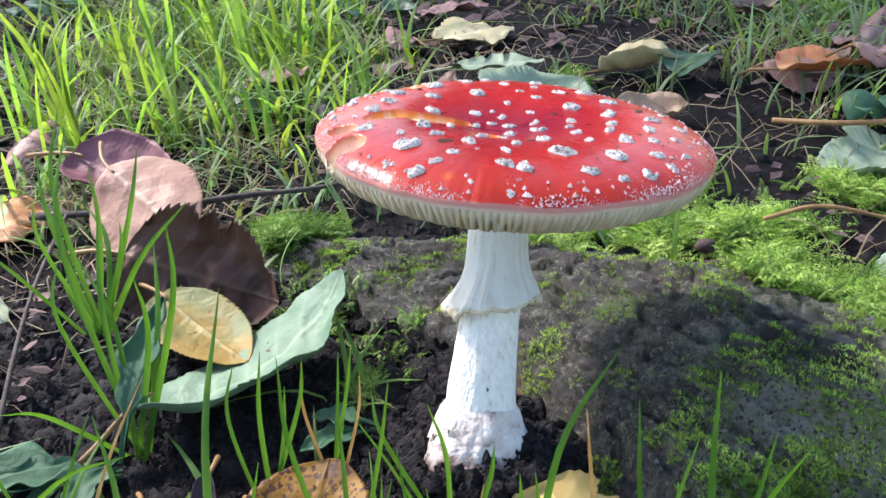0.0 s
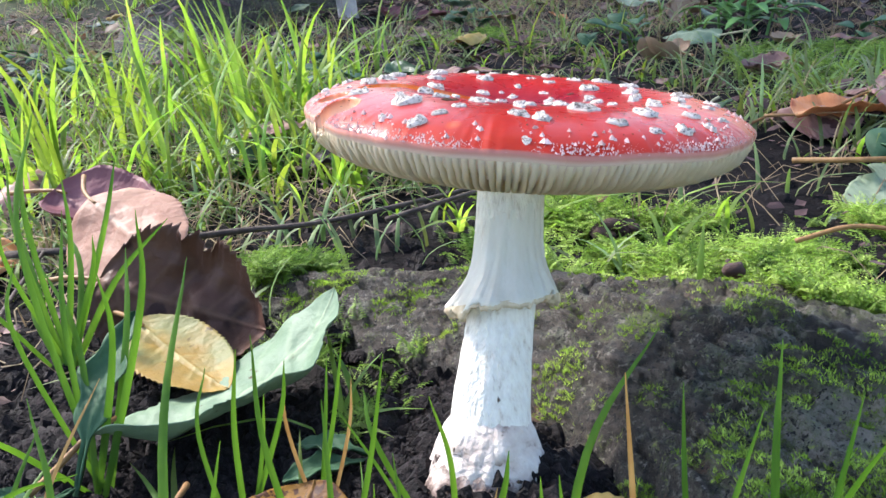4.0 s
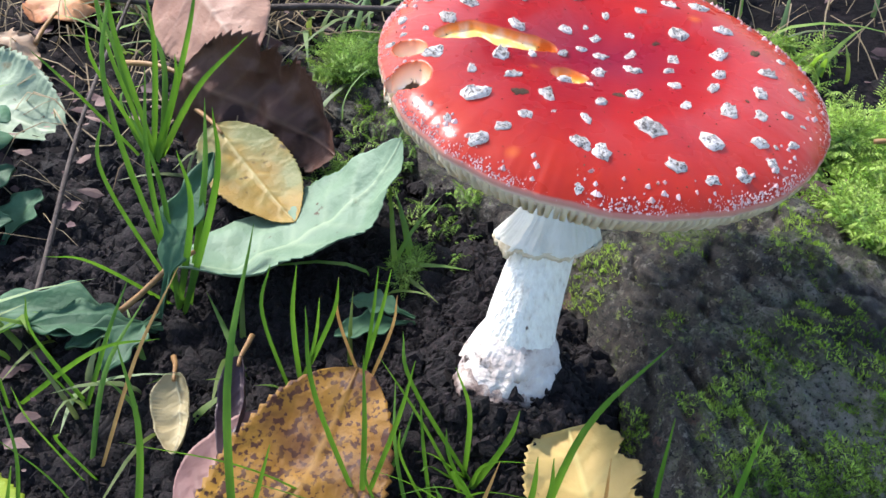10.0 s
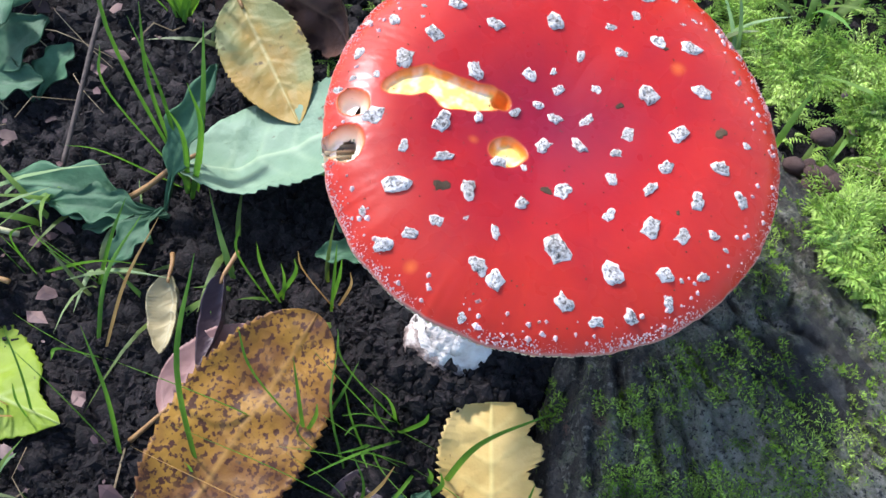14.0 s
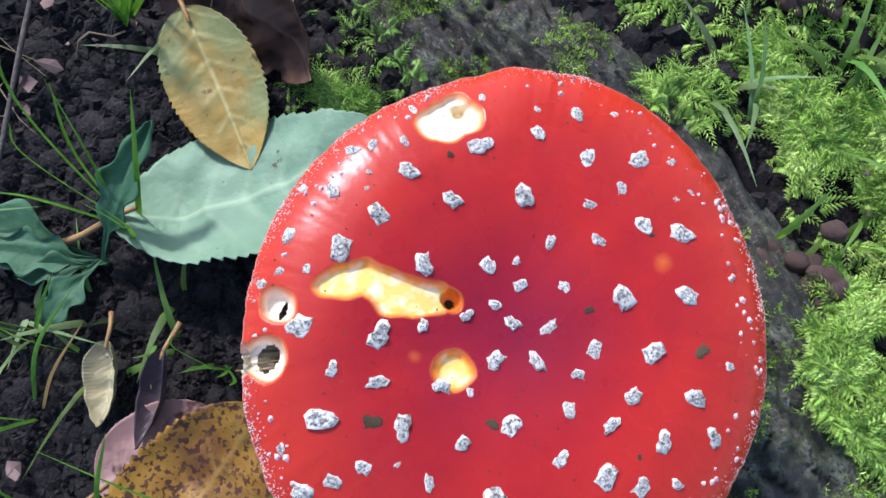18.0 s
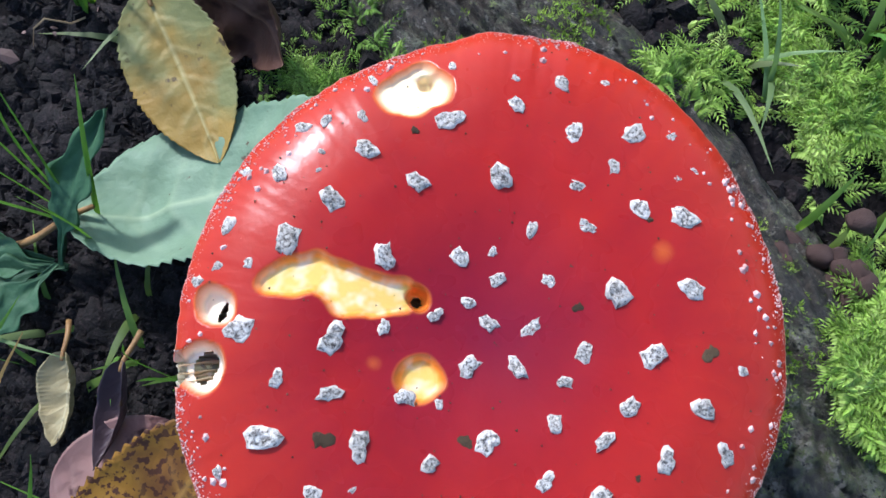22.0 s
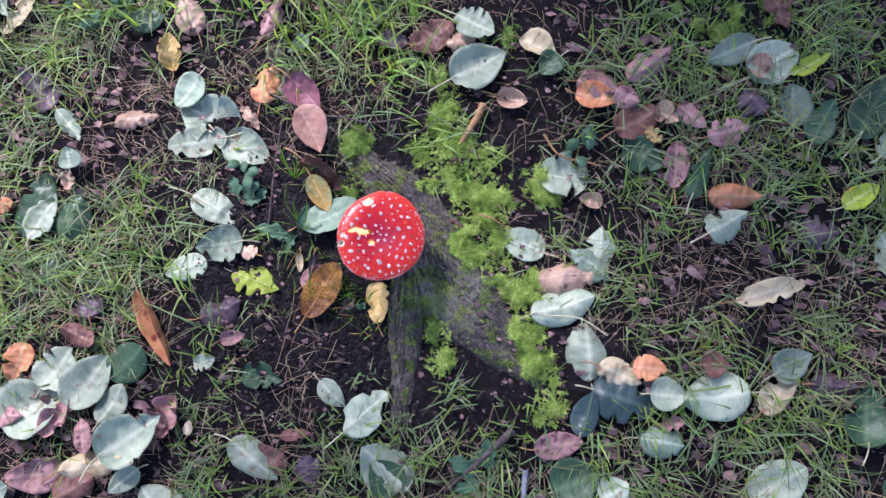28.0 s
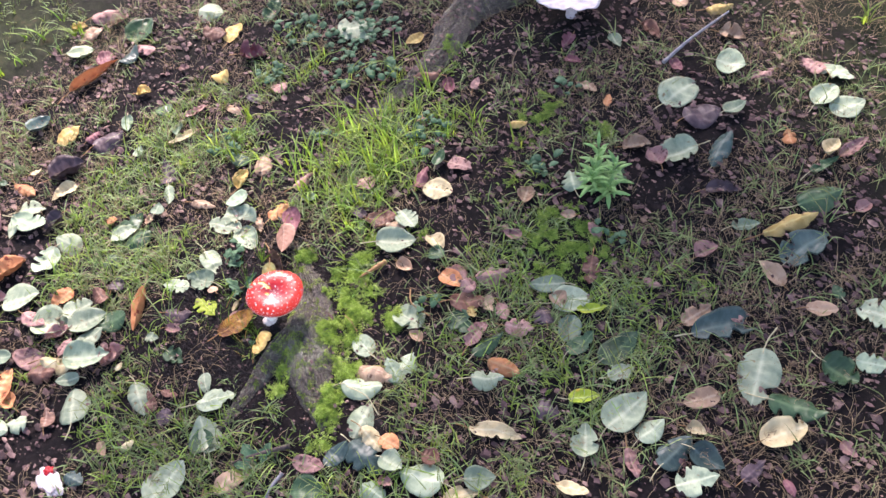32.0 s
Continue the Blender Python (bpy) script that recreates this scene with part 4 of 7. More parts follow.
# ---- fallen leaves ----
def leaf_material(name, low, high, vein, blotch=None, cover=0.6, bscale=60, rough=0.55, through=0.2, second=None):
    m = bpy.data.materials.new(name)
    m.use_nodes = True
    t = m.node_tree
    n, ln = t.nodes, t.links
    b, out = n["Principled BSDF"], n["Material Output"]
    tc = n.new("ShaderNodeTexCoord")
    info = n.new("ShaderNodeObjectInfo")
    off = n.new("ShaderNodeVectorMath")
    off.operation = "ADD"
    ln.new(tc.outputs["Object"], off.inputs[0])
    ln.new(info.outputs["Random"], off.inputs[1])
    n1 = n.new("ShaderNodeTexNoise")
    n1.inputs["Scale"].default_value, n1.inputs["Detail"].default_value = 45, 7
    ln.new(off.outputs[0], n1.inputs["Vector"])
    ramp = n.new("ShaderNodeValToRGB")
    e = ramp.color_ramp.elements
    e[0].position, e[0].color, e[1].position, e[1].color = 0.33, (*low, 1), 0.68, (*high, 1)
    ln.new(n1.outputs[0], ramp.inputs[0])
    col = ramp.outputs[0]

    def over(fac, colour):
        nonlocal col
        mx = n.new("ShaderNodeMix")
        mx.data_type = "RGBA"
        ln.new(fac, mx.inputs[0])
        ln.new(col, mx.inputs[6])
        mx.inputs[7].default_value = (*colour, 1)
        col = mx.outputs[2]

    for colour, sc, cv in ([(second, 48, 0.47)] if second else []) + ([(blotch, bscale, cover)] if blotch else []) + [((0.09, 0.055, 0.03), 260, 0.70)]:
        ns = n.new("ShaderNodeTexNoise")
        ns.inputs["Scale"].default_value, ns.inputs["Detail"].default_value = sc, 4
        ln.new(off.outputs[0], ns.inputs["Vector"])
        rs = n.new("ShaderNodeMapRange")
        rs.inputs["From Min"].default_value, rs.inputs["From Max"].default_value = cv, cv + (0.14 if colour is second else 0.05)
        ln.new(ns.outputs[0], rs.inputs["Value"])
        over(rs.outputs[0], colour)
    at = n.new("ShaderNodeAttribute")
    at.attribute_name = "vein"
    mv = n.new("ShaderNodeMath")
    mv.operation = "MULTIPLY"
    mv.inputs[1].default_value = 0.9
    ln.new(at.outputs["Fac"], mv.inputs[0])
    over(mv.outputs[0], vein)
    hs = n.new("ShaderNodeHueSaturation")
    mr = n.new("ShaderNodeMapRange")
    mr.inputs["To Min"].default_value, mr.inputs["To Max"].default_value = 0.78, 1.2
    ln.new(info.outputs["Random"], mr.inputs["Value"])
    ln.new(mr.outputs[0], hs.inputs["Value"])
    ln.new(col, hs.inputs["Color"])
    col = hs.outputs[0]
    ln.new(col, b.inputs["Base Color"])
    b.inputs["Roughness"].default_value = rough
    b.inputs["Specular IOR Level"].default_value = 0.28
    nb = n.new("ShaderNodeTexNoise")
    nb.inputs["Scale"].default_value, nb.inputs["Detail"].default_value = 420, 5
    ln.new(off.outputs[0], nb.inputs["Vector"])
    bp = n.new("ShaderNodeBump")
    bp.inputs["Strength"].default_value, bp.inputs["Distance"].default_value = 0.6, 0.0008
    ln.new(nb.outputs[0], bp.inputs["Height"])
    ln.new(bp.outputs[0], b.inputs["Normal"])
    tr = n.new("ShaderNodeBsdfTranslucent")
    ln.new(col, tr.inputs[0])
    ms = n.new("ShaderNodeMixShader")
    ms.inputs[0].default_value = through
    ln.new(b.outputs[0], ms.inputs[1])
    ln.new(tr.outputs[0], ms.inputs[2])
    ln.new(ms.outputs[0], out.inputs[0])
    return m


# kind: material, label, stalk material
LEAF = {
    "P": (leaf_material("pale_leaf", (0.19, 0.25, 0.165), (0.36, 0.42, 0.28), (0.48, 0.52, 0.36), (0.22, 0.17, 0.09), 0.66, 70), "pale grey-green fallen leaf, underside up", PALESTALK),
    "S": (leaf_material("sage_leaf", (0.13, 0.19, 0.125), (0.25, 0.32, 0.21), (0.36, 0.42, 0.29)), "dull sage-green fallen leaf with toothed edge", PALESTALK),
    "G": (leaf_material("green_leaf", (0.022, 0.055, 0.026), (0.05, 0.10, 0.045), (0.09, 0.15, 0.07), rough=0.35), "glossy dark green fallen leaf", PALESTALK),
    "N": (leaf_material("bluegreen_leaf", (0.03, 0.06, 0.055), (0.06, 0.10, 0.09), (0.10, 0.15, 0.13), rough=0.3), "dark blue-green fallen leaf with a sheen", PALESTALK),
    "Q": (leaf_material("duskgreen_leaf", (0.16, 0.25, 0.16), (0.25, 0.35, 0.23), (0.36, 0.45, 0.29)), "pale green fallen leaf beside the mushroom", PETIOLE),
    "Y": (leaf_material("yellow_leaf", (0.42, 0.28, 0.08), (0.56, 0.40, 0.15), (0.60, 0.48, 0.18), (0.20, 0.10, 0.03), 0.66, 120), "yellow autumn leaf with brown flecks", PETIOLE),
    "T": (leaf_material("tan_leaf", (0.30, 0.19, 0.12), (0.46, 0.32, 0.21), (0.50, 0.38, 0.26), (0.16, 0.08, 0.05), 0.64, 70), "dry tan fallen leaf, slightly curled", PETIOLE),
    "C": (leaf_material("cream_leaf", (0.46, 0.37, 0.20), (0.62, 0.54, 0.32), (0.62, 0.56, 0.36), (0.28, 0.17, 0.07), 0.66, 60), "cream-coloured withered leaf, curled", PETIOLE),
    "O": (leaf_material("orange_leaf", (0.40, 0.15, 0.06), (0.56, 0.27, 0.12), (0.55, 0.32, 0.16), (0.24, 0.05, 0.03), 0.62, 50), "orange-brown autumn leaf on the grass", PETIOLE),
    "R": (leaf_material("pinkbrown_leaf", (0.24, 0.12, 0.11), (0.38, 0.22, 0.19), (0.42, 0.27, 0.22), (0.10, 0.045, 0.045), 0.57, 110), "pinkish-brown dry leaf, slightly crumpled", PETIOLE),
    "M": (leaf_material("purple_leaf", (0.15, 0.055, 0.065), (0.26, 0.11, 0.12), (0.30, 0.15, 0.14)), "dull reddish-purple fallen leaf", PETIOLE),
    "V": (leaf_material("dark_leaf", (0.045, 0.028, 0.034), (0.10, 0.07, 0.078), (0.13, 0.09, 0.09), rough=0.4), "damp dark purplish-brown decaying leaf", PETIOLE),
    "B": (leaf_material("brown_leaf", (0.085, 0.036, 0.025), (0.18, 0.088, 0.062), (0.24, 0.130, 0.088), (0.06, 0.026, 0.02), 0.60, 60, rough=0.5), "brown curled dead leaf", PETIOLE),
    "L": (leaf_material("lime_leaf", (0.23, 0.32, 0.02), (0.37, 0.46, 0.045), (0.45, 0.52, 0.18), (0.50, 0.38, 0.05), 0.6, 30, through=0.35), "fresh yellow-green fallen leaf", PALESTALK),
    "K": (leaf_material("rust_leaf", (0.22, 0.095, 0.012), (0.40, 0.205, 0.025), (0.36, 0.19, 0.045), (0.075, 0.026, 0.012), 0.52, 620, second=(0.15, 0.058, 0.016)), "yellow leaf blotched with rusty brown spots", PETIOLE),
    "H": (leaf_material("pinktan_leaf", (0.26, 0.13, 0.09), (0.38, 0.225, 0.155), (0.42, 0.28, 0.205), (0.30, 0.13, 0.08), 0.66, 40), "pale pinkish-tan dry leaf", PETIOLE),
    "Z": (leaf_material("halfgreen_leaf", (0.24, 0.135, 0.025), (0.30, 0.21, 0.055), (0.36, 0.30, 0.13), (0.07, 0.045, 0.02), 0.64, 190, second=(0.17, 0.17, 0.065)), "greenish-yellow leaf with dark specks", PETIOLE),
}
leaf_spots = []
covered = set()


def shade_cells(x, y, r):
    """Marks the ground under a leaf, where little grass comes through."""
    n = int(r / 0.008) + 1
    for i in range(-n, n + 1):
        for j in range(-n, n + 1):
            if math.hypot(i, j) * 0.008 < r * 0.8:
                covered.add((int(x // 0.008) + i, int(y // 0.008) + j))



def leaf_shape(length, width, seed, cup, bow, teeth=0.03, na=22, nc=12, crumple=1.0, bite=0.0, shape=(0.55, 1.0)):
    """Verts, faces and vein amounts of a leaf along +x, its base at 0, two skins joined round the edge."""
    rnd = random.Random(seed)
    fat = rnd.uniform(0.72, 1.08)
    skew = rnd.uniform(-0.06, 0.06)
    top_t = shape[0] / (shape[0] + shape[1] * fat)
    peak = top_t ** shape[0] * (1 - top_t) ** (shape[1] * fat)
    top, vein = [], []
    veins = rnd.choice((6, 7, 8))
    for i in range(na + 1):
        t = i / na
        prof = (t ** shape[0] * (1 - t) ** (shape[1] * fat)) / peak if 0 < t < 1 else 0.0
        for k in range(nc + 1):
            c = -1 + 2 * k / nc
            saw = 1 + teeth * (2 * ((t * 24 + (0.3 if c > 0 else 0)) % 1.0) - 1) * (0.6 + 0.8 * nz(t * 9, seed)) * abs(c) ** 4 + 0.05 * nz(t * 5, seed, c)
            if bite:
                saw -= bite * max(0, nz(t * 7 + seed, 2.7, 1 if c > 0 else 2) - 0.15) * 2.2 * abs(c) ** 2
            y = c * prof * width / 2 * saw
            x = t * length + abs(c) ** 2 * 0.05 * length * math.sin(math.pi * t) * 0.6 + skew * y
            z = cup * width * (c * c - 0.25) * prof + bow * length * (t - 0.5) ** 2 * 4
            z += crumple * length * (0.035 * nz(x / length * 3 + seed, y / length * 3) + 0.016 * nz(x / length * 8 + seed, y / length * 8, 4))
            rib = (t + abs(c) * -0.16) * veins
            d = abs(rib - round(rib))
            side = max(0.0, 1 - d / 0.16) * (1 - abs(c)) * 0.9
            mid = max(0.0, 1 - abs(c) * prof * width / max(0.036 * width, 1e-6) * (0.6 + t))
            z += 0.0005 * mid + 0.00028 * side
            top.append(Vector((x, y, z)))
            vein.append(min(1.0, mid + side * 0.55))
    n = nc + 1
    thick = Vector((0, 0, -0.00030))
    vs = top + [p + thick for p in top]
    tot = len(top)
    fs = []
    for i in range(na):
        for k in range(nc):
            a = i * n + k
            fs.append((a, a + n, a + n + 1, a + 1))
            fs.append((tot + a, tot + a + 1, tot + a + n + 1, tot + a + n))
    for i in range(na):
        for k in (0, nc):
            a = i * n + k
            q = (a, a + n, tot + a + n, tot + a)
            fs.append(q[::-1] if k == 0 else q)
    return vs, fs, vein + vein


def leaf_object(kind, length, width, seed, m, cup=0.15, bow=0.05, fine=False, teeth=0.03, crumple=1.0, bite=0.0, stalk=True, name="fallen_leaf", label="", shape=(0.55, 1.0)):
    material, text, stalk_mat = LEAF[kind]
    na, nc = (120, 30) if fine else (72, 10)
    vs, fs, vein = leaf_shape(length, width, seed, cup, bow, teeth, na, nc, crumple, bite, shape)
    ob = mesh(name, vs, fs, material)
    at = ob.data.attributes.new("vein", "FLOAT", "POINT")
    at.data.foreach_set("value", vein)
    ob.matrix_basis = m
    tagged(ob, label or text, "leaf", "fallen leaves")
    if stalk:
        rnd = random.Random(seed + 1)
        ln_ = length * rnd.uniform(0.22, 0.42)
        w = rnd.uniform(-0.4, 0.4)
        z0 = vs[(nc + 1) * 1 + nc // 2].z - 0.0004
        pts = bend([(length * 0.10, 0, z0), (0, 0, z0 - 0.0002), (-ln_ * 0.5, w * ln_ * 0.3, z0 * 0.7 - 0.001), (-ln_, w * ln_, z0 * 0.5 - 0.002)], 9)
        r = 0.00055 + length * 0.004
        tv_, tf_ = tube(pts, [r * (0.75 + 0.06 * k) for k in range(9)], 6)
        mesh("stalk", tv_, tf_, stalk_mat, ob, "thin leaf stalk")
    return ob


def fallen(kind, x, y, length, aspect, heading):
    """A leaf lying on the ground: its middle, length, width over length and the way its tip points."""
    rnd = random.Random(int(x * 7919) + int(y * 104729))
    over = sum(1 for px, py in leaf_spots if math.hypot(px - x, py - y) < 0.045)
    leaf_spots.append((x, y))
    shade_cells(x, y, length * 0.42)
    h = radians(heading)
    ax = Vector((math.cos(h), math.sin(h), 0))
    zs = [top_z(x + ax.x * d * length + ax.y * e * length, y + ax.y * d * length - ax.x * e * length) for d in (-0.35, 0, 0.35) for e in (-0.25, 0.25)]
    z = max(zs) * 0.6 + sum(zs) / 6 * 0.4 + 0.004 + 0.0035 * min(over, 3) + (0.005 if math.hypot(x, y) > 0.27 else 0.0)
    cup = rnd.uniform(-0.22, 0.34) if kind in "PSGNL" else rnd.uniform(-0.35, 0.55)
    bow = rnd.uniform(-0.10, 0.16)
    width = max(0.010, length * aspect * (1.17 if kind in "PSG" else 1.05))
    m = pose(x, y, z, rnd.uniform(-11, 11), rnd.uniform(-9, 9), heading) @ Matrix.Translation((-length / 2, 0, 0))
    bite = rnd.uniform(0.4, 0.9) if rnd.random() < 0.55 else 0.0
    return leaf_object(kind, length, width, rnd.randrange(9999), m, cup, bow, length * (1 if math.hypot(x, y) < 0.3 else 0.5) > 0.05 and math.hypot(x, y) < 0.22, 0.055, 1.5 if kind in "PSGNL" else 2.8, bite, shape=(0.5, rnd.uniform(0.8, 1.1)))


def posed_leaf(kind, base, tip, width, turn=0.0, cup=0.1, bow=0.0, teeth=0.04, crumple=0.8, seed=1, bite=0.0, label="", stalk=True, shape=(0.55, 1.0)):
    """A leaf from its base to its tip in space, turned about that line by degrees (0: face up)."""
    b, t = Vector(base), Vector(tip)
    d = (t - b).normalized()
    side = Vector((0, 0, 1)).cross(d).normalized()
    up = d.cross(side)
    m = Matrix.Translation(b) @ Matrix((d, side, up)).transposed().to_4x4() @ Matrix.Rotation(radians(turn), 4, "X")
    leaf_spots.append(((b.x + t.x) / 2, (b.y + t.y) / 2))
    shade_cells((b.x + t.x) / 2, (b.y + t.y) / 2, (t - b).length * 0.4)
    return leaf_object(kind, (t - b).length, width, seed, m, cup, bow, True, teeth, crumple, bite, stalk, label=label, shape=shape)


# leaves round the mushroom
posed_leaf("Q", (-0.081, -0.013, 0.006), (-0.026, 0.032, 0.018), 0.041, -22, 0.10, 0.16, 0.06, 1.6, 4, label="large pale grey-green leaf lying beside the mushroom")
posed_leaf("Z", (-0.0912, 0.0477, 0.0165), (-0.0585, 0.0150, 0.0095), 0.026, 5, 0.08, 0.03, 0.05, 0.7, 8, label="greenish-yellow leaf with dark specks leaning on another leaf")
posed_leaf("B", (-0.104, 0.064, 0.024), (-0.052, 0.045, 0.012), 0.046, 56, 0.16, 0.05, 0.09, 3.0, 21, 0.5, label="large dark brown crumpled leaf standing among grass")
posed_leaf("K", (-0.046, -0.107, 0.010), (-0.029, -0.040, 0.016), 0.038, 4, 0.10, 0.05, 0.06, 1.2, 33, shape=(0.5, 0.6))
posed_leaf("Y", (0.034, -0.090, 0.009), (0.0205, -0.047, 0.012), 0.026, -4, 0.12, 0.04, 0.08, 1.6, 41, 0.3, shape=(0.4, 0.28))
posed_leaf("R", (-0.062, -0.076, 0.006), (-0.044, -0.046, 0.008), 0.022, 0, 0.1, 0.0, 0.02, 1.0, 43)
posed_leaf("C", (-0.0745, -0.040, 0.008), (-0.068, -0.061, 0.006), 0.010, 20, 0.5, 0.10, 0.06, 2.0, 47, label="small pale withered leaf, curled")
posed_leaf("V", (-0.009, -0.086, 0.004), (-0.001, -0.071, 0.004), 0.012, 0, 0.1, 0.0, 0.02, 1.0, 49)
posed_leaf("V", (-0.058, -0.036, 0.012), (-0.056, -0.062, 0.006), 0.007, 20, 0.7, 0.10, 0.02, 1.0, 50, label="thin dark curled leaf remnant on soil")
posed_leaf("H", (-0.124, 0.118, 0.032), (-0.086, 0.076, 0.020), 0.044, 22, -0.14, 0.06, 0.02, 0.9, 52, label="pale orange-pink leaf leaning towards the light")
posed_leaf("M", (-0.150, 0.150, 0.027), (-0.102, 0.122, 0.020), 0.036, 10, 0.30, 0.06, 0.02, 1.5, 53)
posed_leaf("O", (-0.238, -0.133, 0.008), (-0.171, -0.202, 0.008), 0.022, 30, 0.85, 0.06, 0.01, 1.2, 61, label="long orange-brown leaf rolled into a strip")
posed_leaf("O", (-0.829, 0.060, 0.012), (-0.825, 0.190, 0.014), 0.026, 20, 0.8, 0.04, 0.01, 1.2, 62, label="long orange-brown leaf rolled into a strip")
fallen("P", -0.233, 0.082, 0.079, 0.66, 172)
fallen("S", -0.260, 0.103, 0.046, 0.71, -110)
fallen("P", -0.233, 0.049, 0.071, 0.46, -154)
fallen("P", -0.174, 0.058, 0.061, 0.62, -9)
fallen("Y", -0.302, 0.146, 0.051, 0.53, 117)
fallen("T", -0.298, 0.195, 0.051, 0.67, 135)
fallen("V", -0.439, 0.056, 0.066, 0.60, 149)
fallen("P", -0.386, 0.025, 0.047, 0.41, -35)
fallen("T", -0.313, 0.056, 0.055, 0.43, 25)
fallen("T", -0.183, 0.095, 0.036, 0.40, -37)
fallen("G", -0.343, 0.175, 0.042, 0.66, 24)
fallen("C", -0.494, 0.139, 0.065, 0.33, -101)
fallen("S", -0.519, 0.142, 0.038, 0.62, -39)
fallen("G", -0.387, -0.076, 0.081, 0.52, 93)
fallen("P", -0.375, -0.086, 0.060, 0.47, 82)
fallen("G", -0.342, -0.078, 0.054, 0.76, 86)
fallen("T", -0.360, -0.038, 0.025, 0.65, 122)
fallen("S", -0.368, -0.013, 0.026, 0.99, 119)
fallen("O", -0.422, -0.086, 0.020, 0.98, 33)
fallen("P", -0.184, -0.019, 0.069, 0.45, -13)
fallen("S", -0.167, -0.058, 0.053, 0.70, -153)
fallen("P", -0.196, -0.094, 0.048, 0.56, -142)
fallen("L", -0.114, -0.085, 0.060, 0.62, -4)
fallen("V", -0.140, -0.128, 0.049, 0.78, 41)
fallen("T", -0.133, -0.056, 0.024, 0.75, 175)
fallen("G", -0.345, -0.140, 0.045, 0.84, 98)
fallen("V", -0.287, -0.166, 0.031, 0.97, 115)
fallen("P", -0.297, -0.244, 0.055, 0.74, 74)
fallen("P", -0.255, -0.246, 0.069, 0.63, 74)
fallen("P", -0.219, -0.260, 0.050, 0.59, 74)
fallen("G", -0.221, -0.214, 0.051, 0.75, 62)
fallen("P", -0.310, -0.295, 0.068, 0.89, 43)
fallen("R", -0.159, -0.256, 0.049, 0.79, 82)
fallen("C", -0.218, -0.329, 0.073, 0.43, 30)
fallen("B", -0.230, -0.359, 0.052, 0.70, 47)
fallen("R", -0.274, -0.294, 0.049, 0.55, 73)
fallen("P", 0.008, -0.180, 0.040, 0.54, -27)
fallen("P", 0.052, -0.186, 0.066, 0.56, 59)
fallen("P", 0.089, -0.238, 0.068, 0.73, 155)
fallen("G", 0.092, -0.245, 0.047, 0.78, 152)
fallen("P", -0.050, -0.272, 0.068, 0.47, -22)
fallen("B", -0.034, -0.265, 0.042, 0.64, 145)
fallen("V", 0.009, -0.263, 0.031, 0.89, 57)
fallen("B", -0.013, -0.232, 0.036, 0.37, 23)
fallen("P", -0.141, -0.189, 0.027, 0.62, 34)
fallen("C", -0.131, -0.261, 0.017, 0.58, 97)
fallen("R", -0.116, -0.153, 0.029, 0.57, 31)
fallen("G", -0.088, 0.251, 0.053, 0.67, 36)
fallen("R", -0.087, 0.288, 0.040, 0.95, -3)
fallen("B", -0.008, 0.250, 0.057, 0.68, 45)
fallen("T", 0.027, 0.253, 0.037, 0.78, 35)
fallen("P", 0.037, 0.275, 0.051, 0.69, -13)
fallen("P", 0.054, 0.228, 0.073, 0.62, 46)
fallen("T", 0.104, 0.202, 0.036, 0.64, 5)
fallen("C", 0.115, 0.270, 0.048, 0.67, -17)
fallen("G", 0.134, 0.251, 0.031, 0.90, -123)
fallen("R", 0.193, 0.242, 0.047, 1.00, 4)
fallen("O", 0.197, 0.228, 0.051, 0.65, 7)
fallen("R", 0.229, 0.236, 0.031, 0.90, -11)
fallen("R", 0.242, 0.282, 0.060, 0.51, 52)
fallen("P", 0.378, 0.327, 0.070, 0.61, 50)
fallen("T", 0.364, 0.310, 0.034, 0.87, -19)
fallen("L", 0.417, 0.332, 0.050, 0.38, 44)
fallen("B", 0.246, 0.212, 0.059, 0.65, 44)
fallen("T", 0.277, 0.230, 0.032, 0.81, -14)
fallen("R", 0.305, 0.236, 0.040, 0.53, -27)
fallen("R", 0.348, 0.230, 0.049, 0.64, 32)
fallen("G", 0.265, 0.175, 0.050, 0.73, -12)
fallen("Y", 0.269, 0.201, 0.023, 0.73, -29)
fallen("R", 0.301, 0.178, 0.059, 0.46, 100)
fallen("G", 0.330, 0.174, 0.066, 0.34, 83)
fallen("V", 0.366, 0.271, 0.036, 1.00, 144)
fallen("S", 0.411, 0.282, 0.049, 0.69, 108)
fallen("P", 0.178, 0.129, 0.070, 0.64, -173)
fallen("P", 0.163, 0.043, 0.052, 0.60, 172)
fallen("P", 0.247, 0.063, 0.049, 0.75, 102)
fallen("S", 0.239, 0.042, 0.052, 0.56, 161)
fallen("T", 0.218, 0.020, 0.080, 0.50, 23)
fallen("P", 0.225, -0.013, 0.072, 0.49, 32)
fallen("P", 0.264, -0.049, 0.072, 0.58, 111)
fallen("C", 0.304, -0.067, 0.051, 0.58, -6)
fallen("N", 0.317, -0.092, 0.075, 0.67, -2)
fallen("N", 0.280, -0.118, 0.049, 0.58, 89)
fallen("O", 0.332, -0.052, 0.037, 0.77, 11)
fallen("P", 0.358, -0.074, 0.040, 0.79, 12)
fallen("P", 0.407, -0.060, 0.072, 0.64, -156)
fallen("R", 0.371, -0.100, 0.024, 0.69, 22)
fallen("S", 0.365, -0.123, 0.047, 0.65, 7)
fallen("C", 0.471, -0.035, 0.064, 0.45, 61)
fallen("S", 0.474, -0.003, 0.048, 0.68, 45)
fallen("V", 0.525, -0.012, 0.049, 0.56, 14)
fallen("G", 0.563, -0.036, 0.065, 0.65, 99)
fallen("B", 0.397, -0.028, 0.030, 0.98, 20)
fallen("C", 0.440, 0.070, 0.085, 0.30, 32)
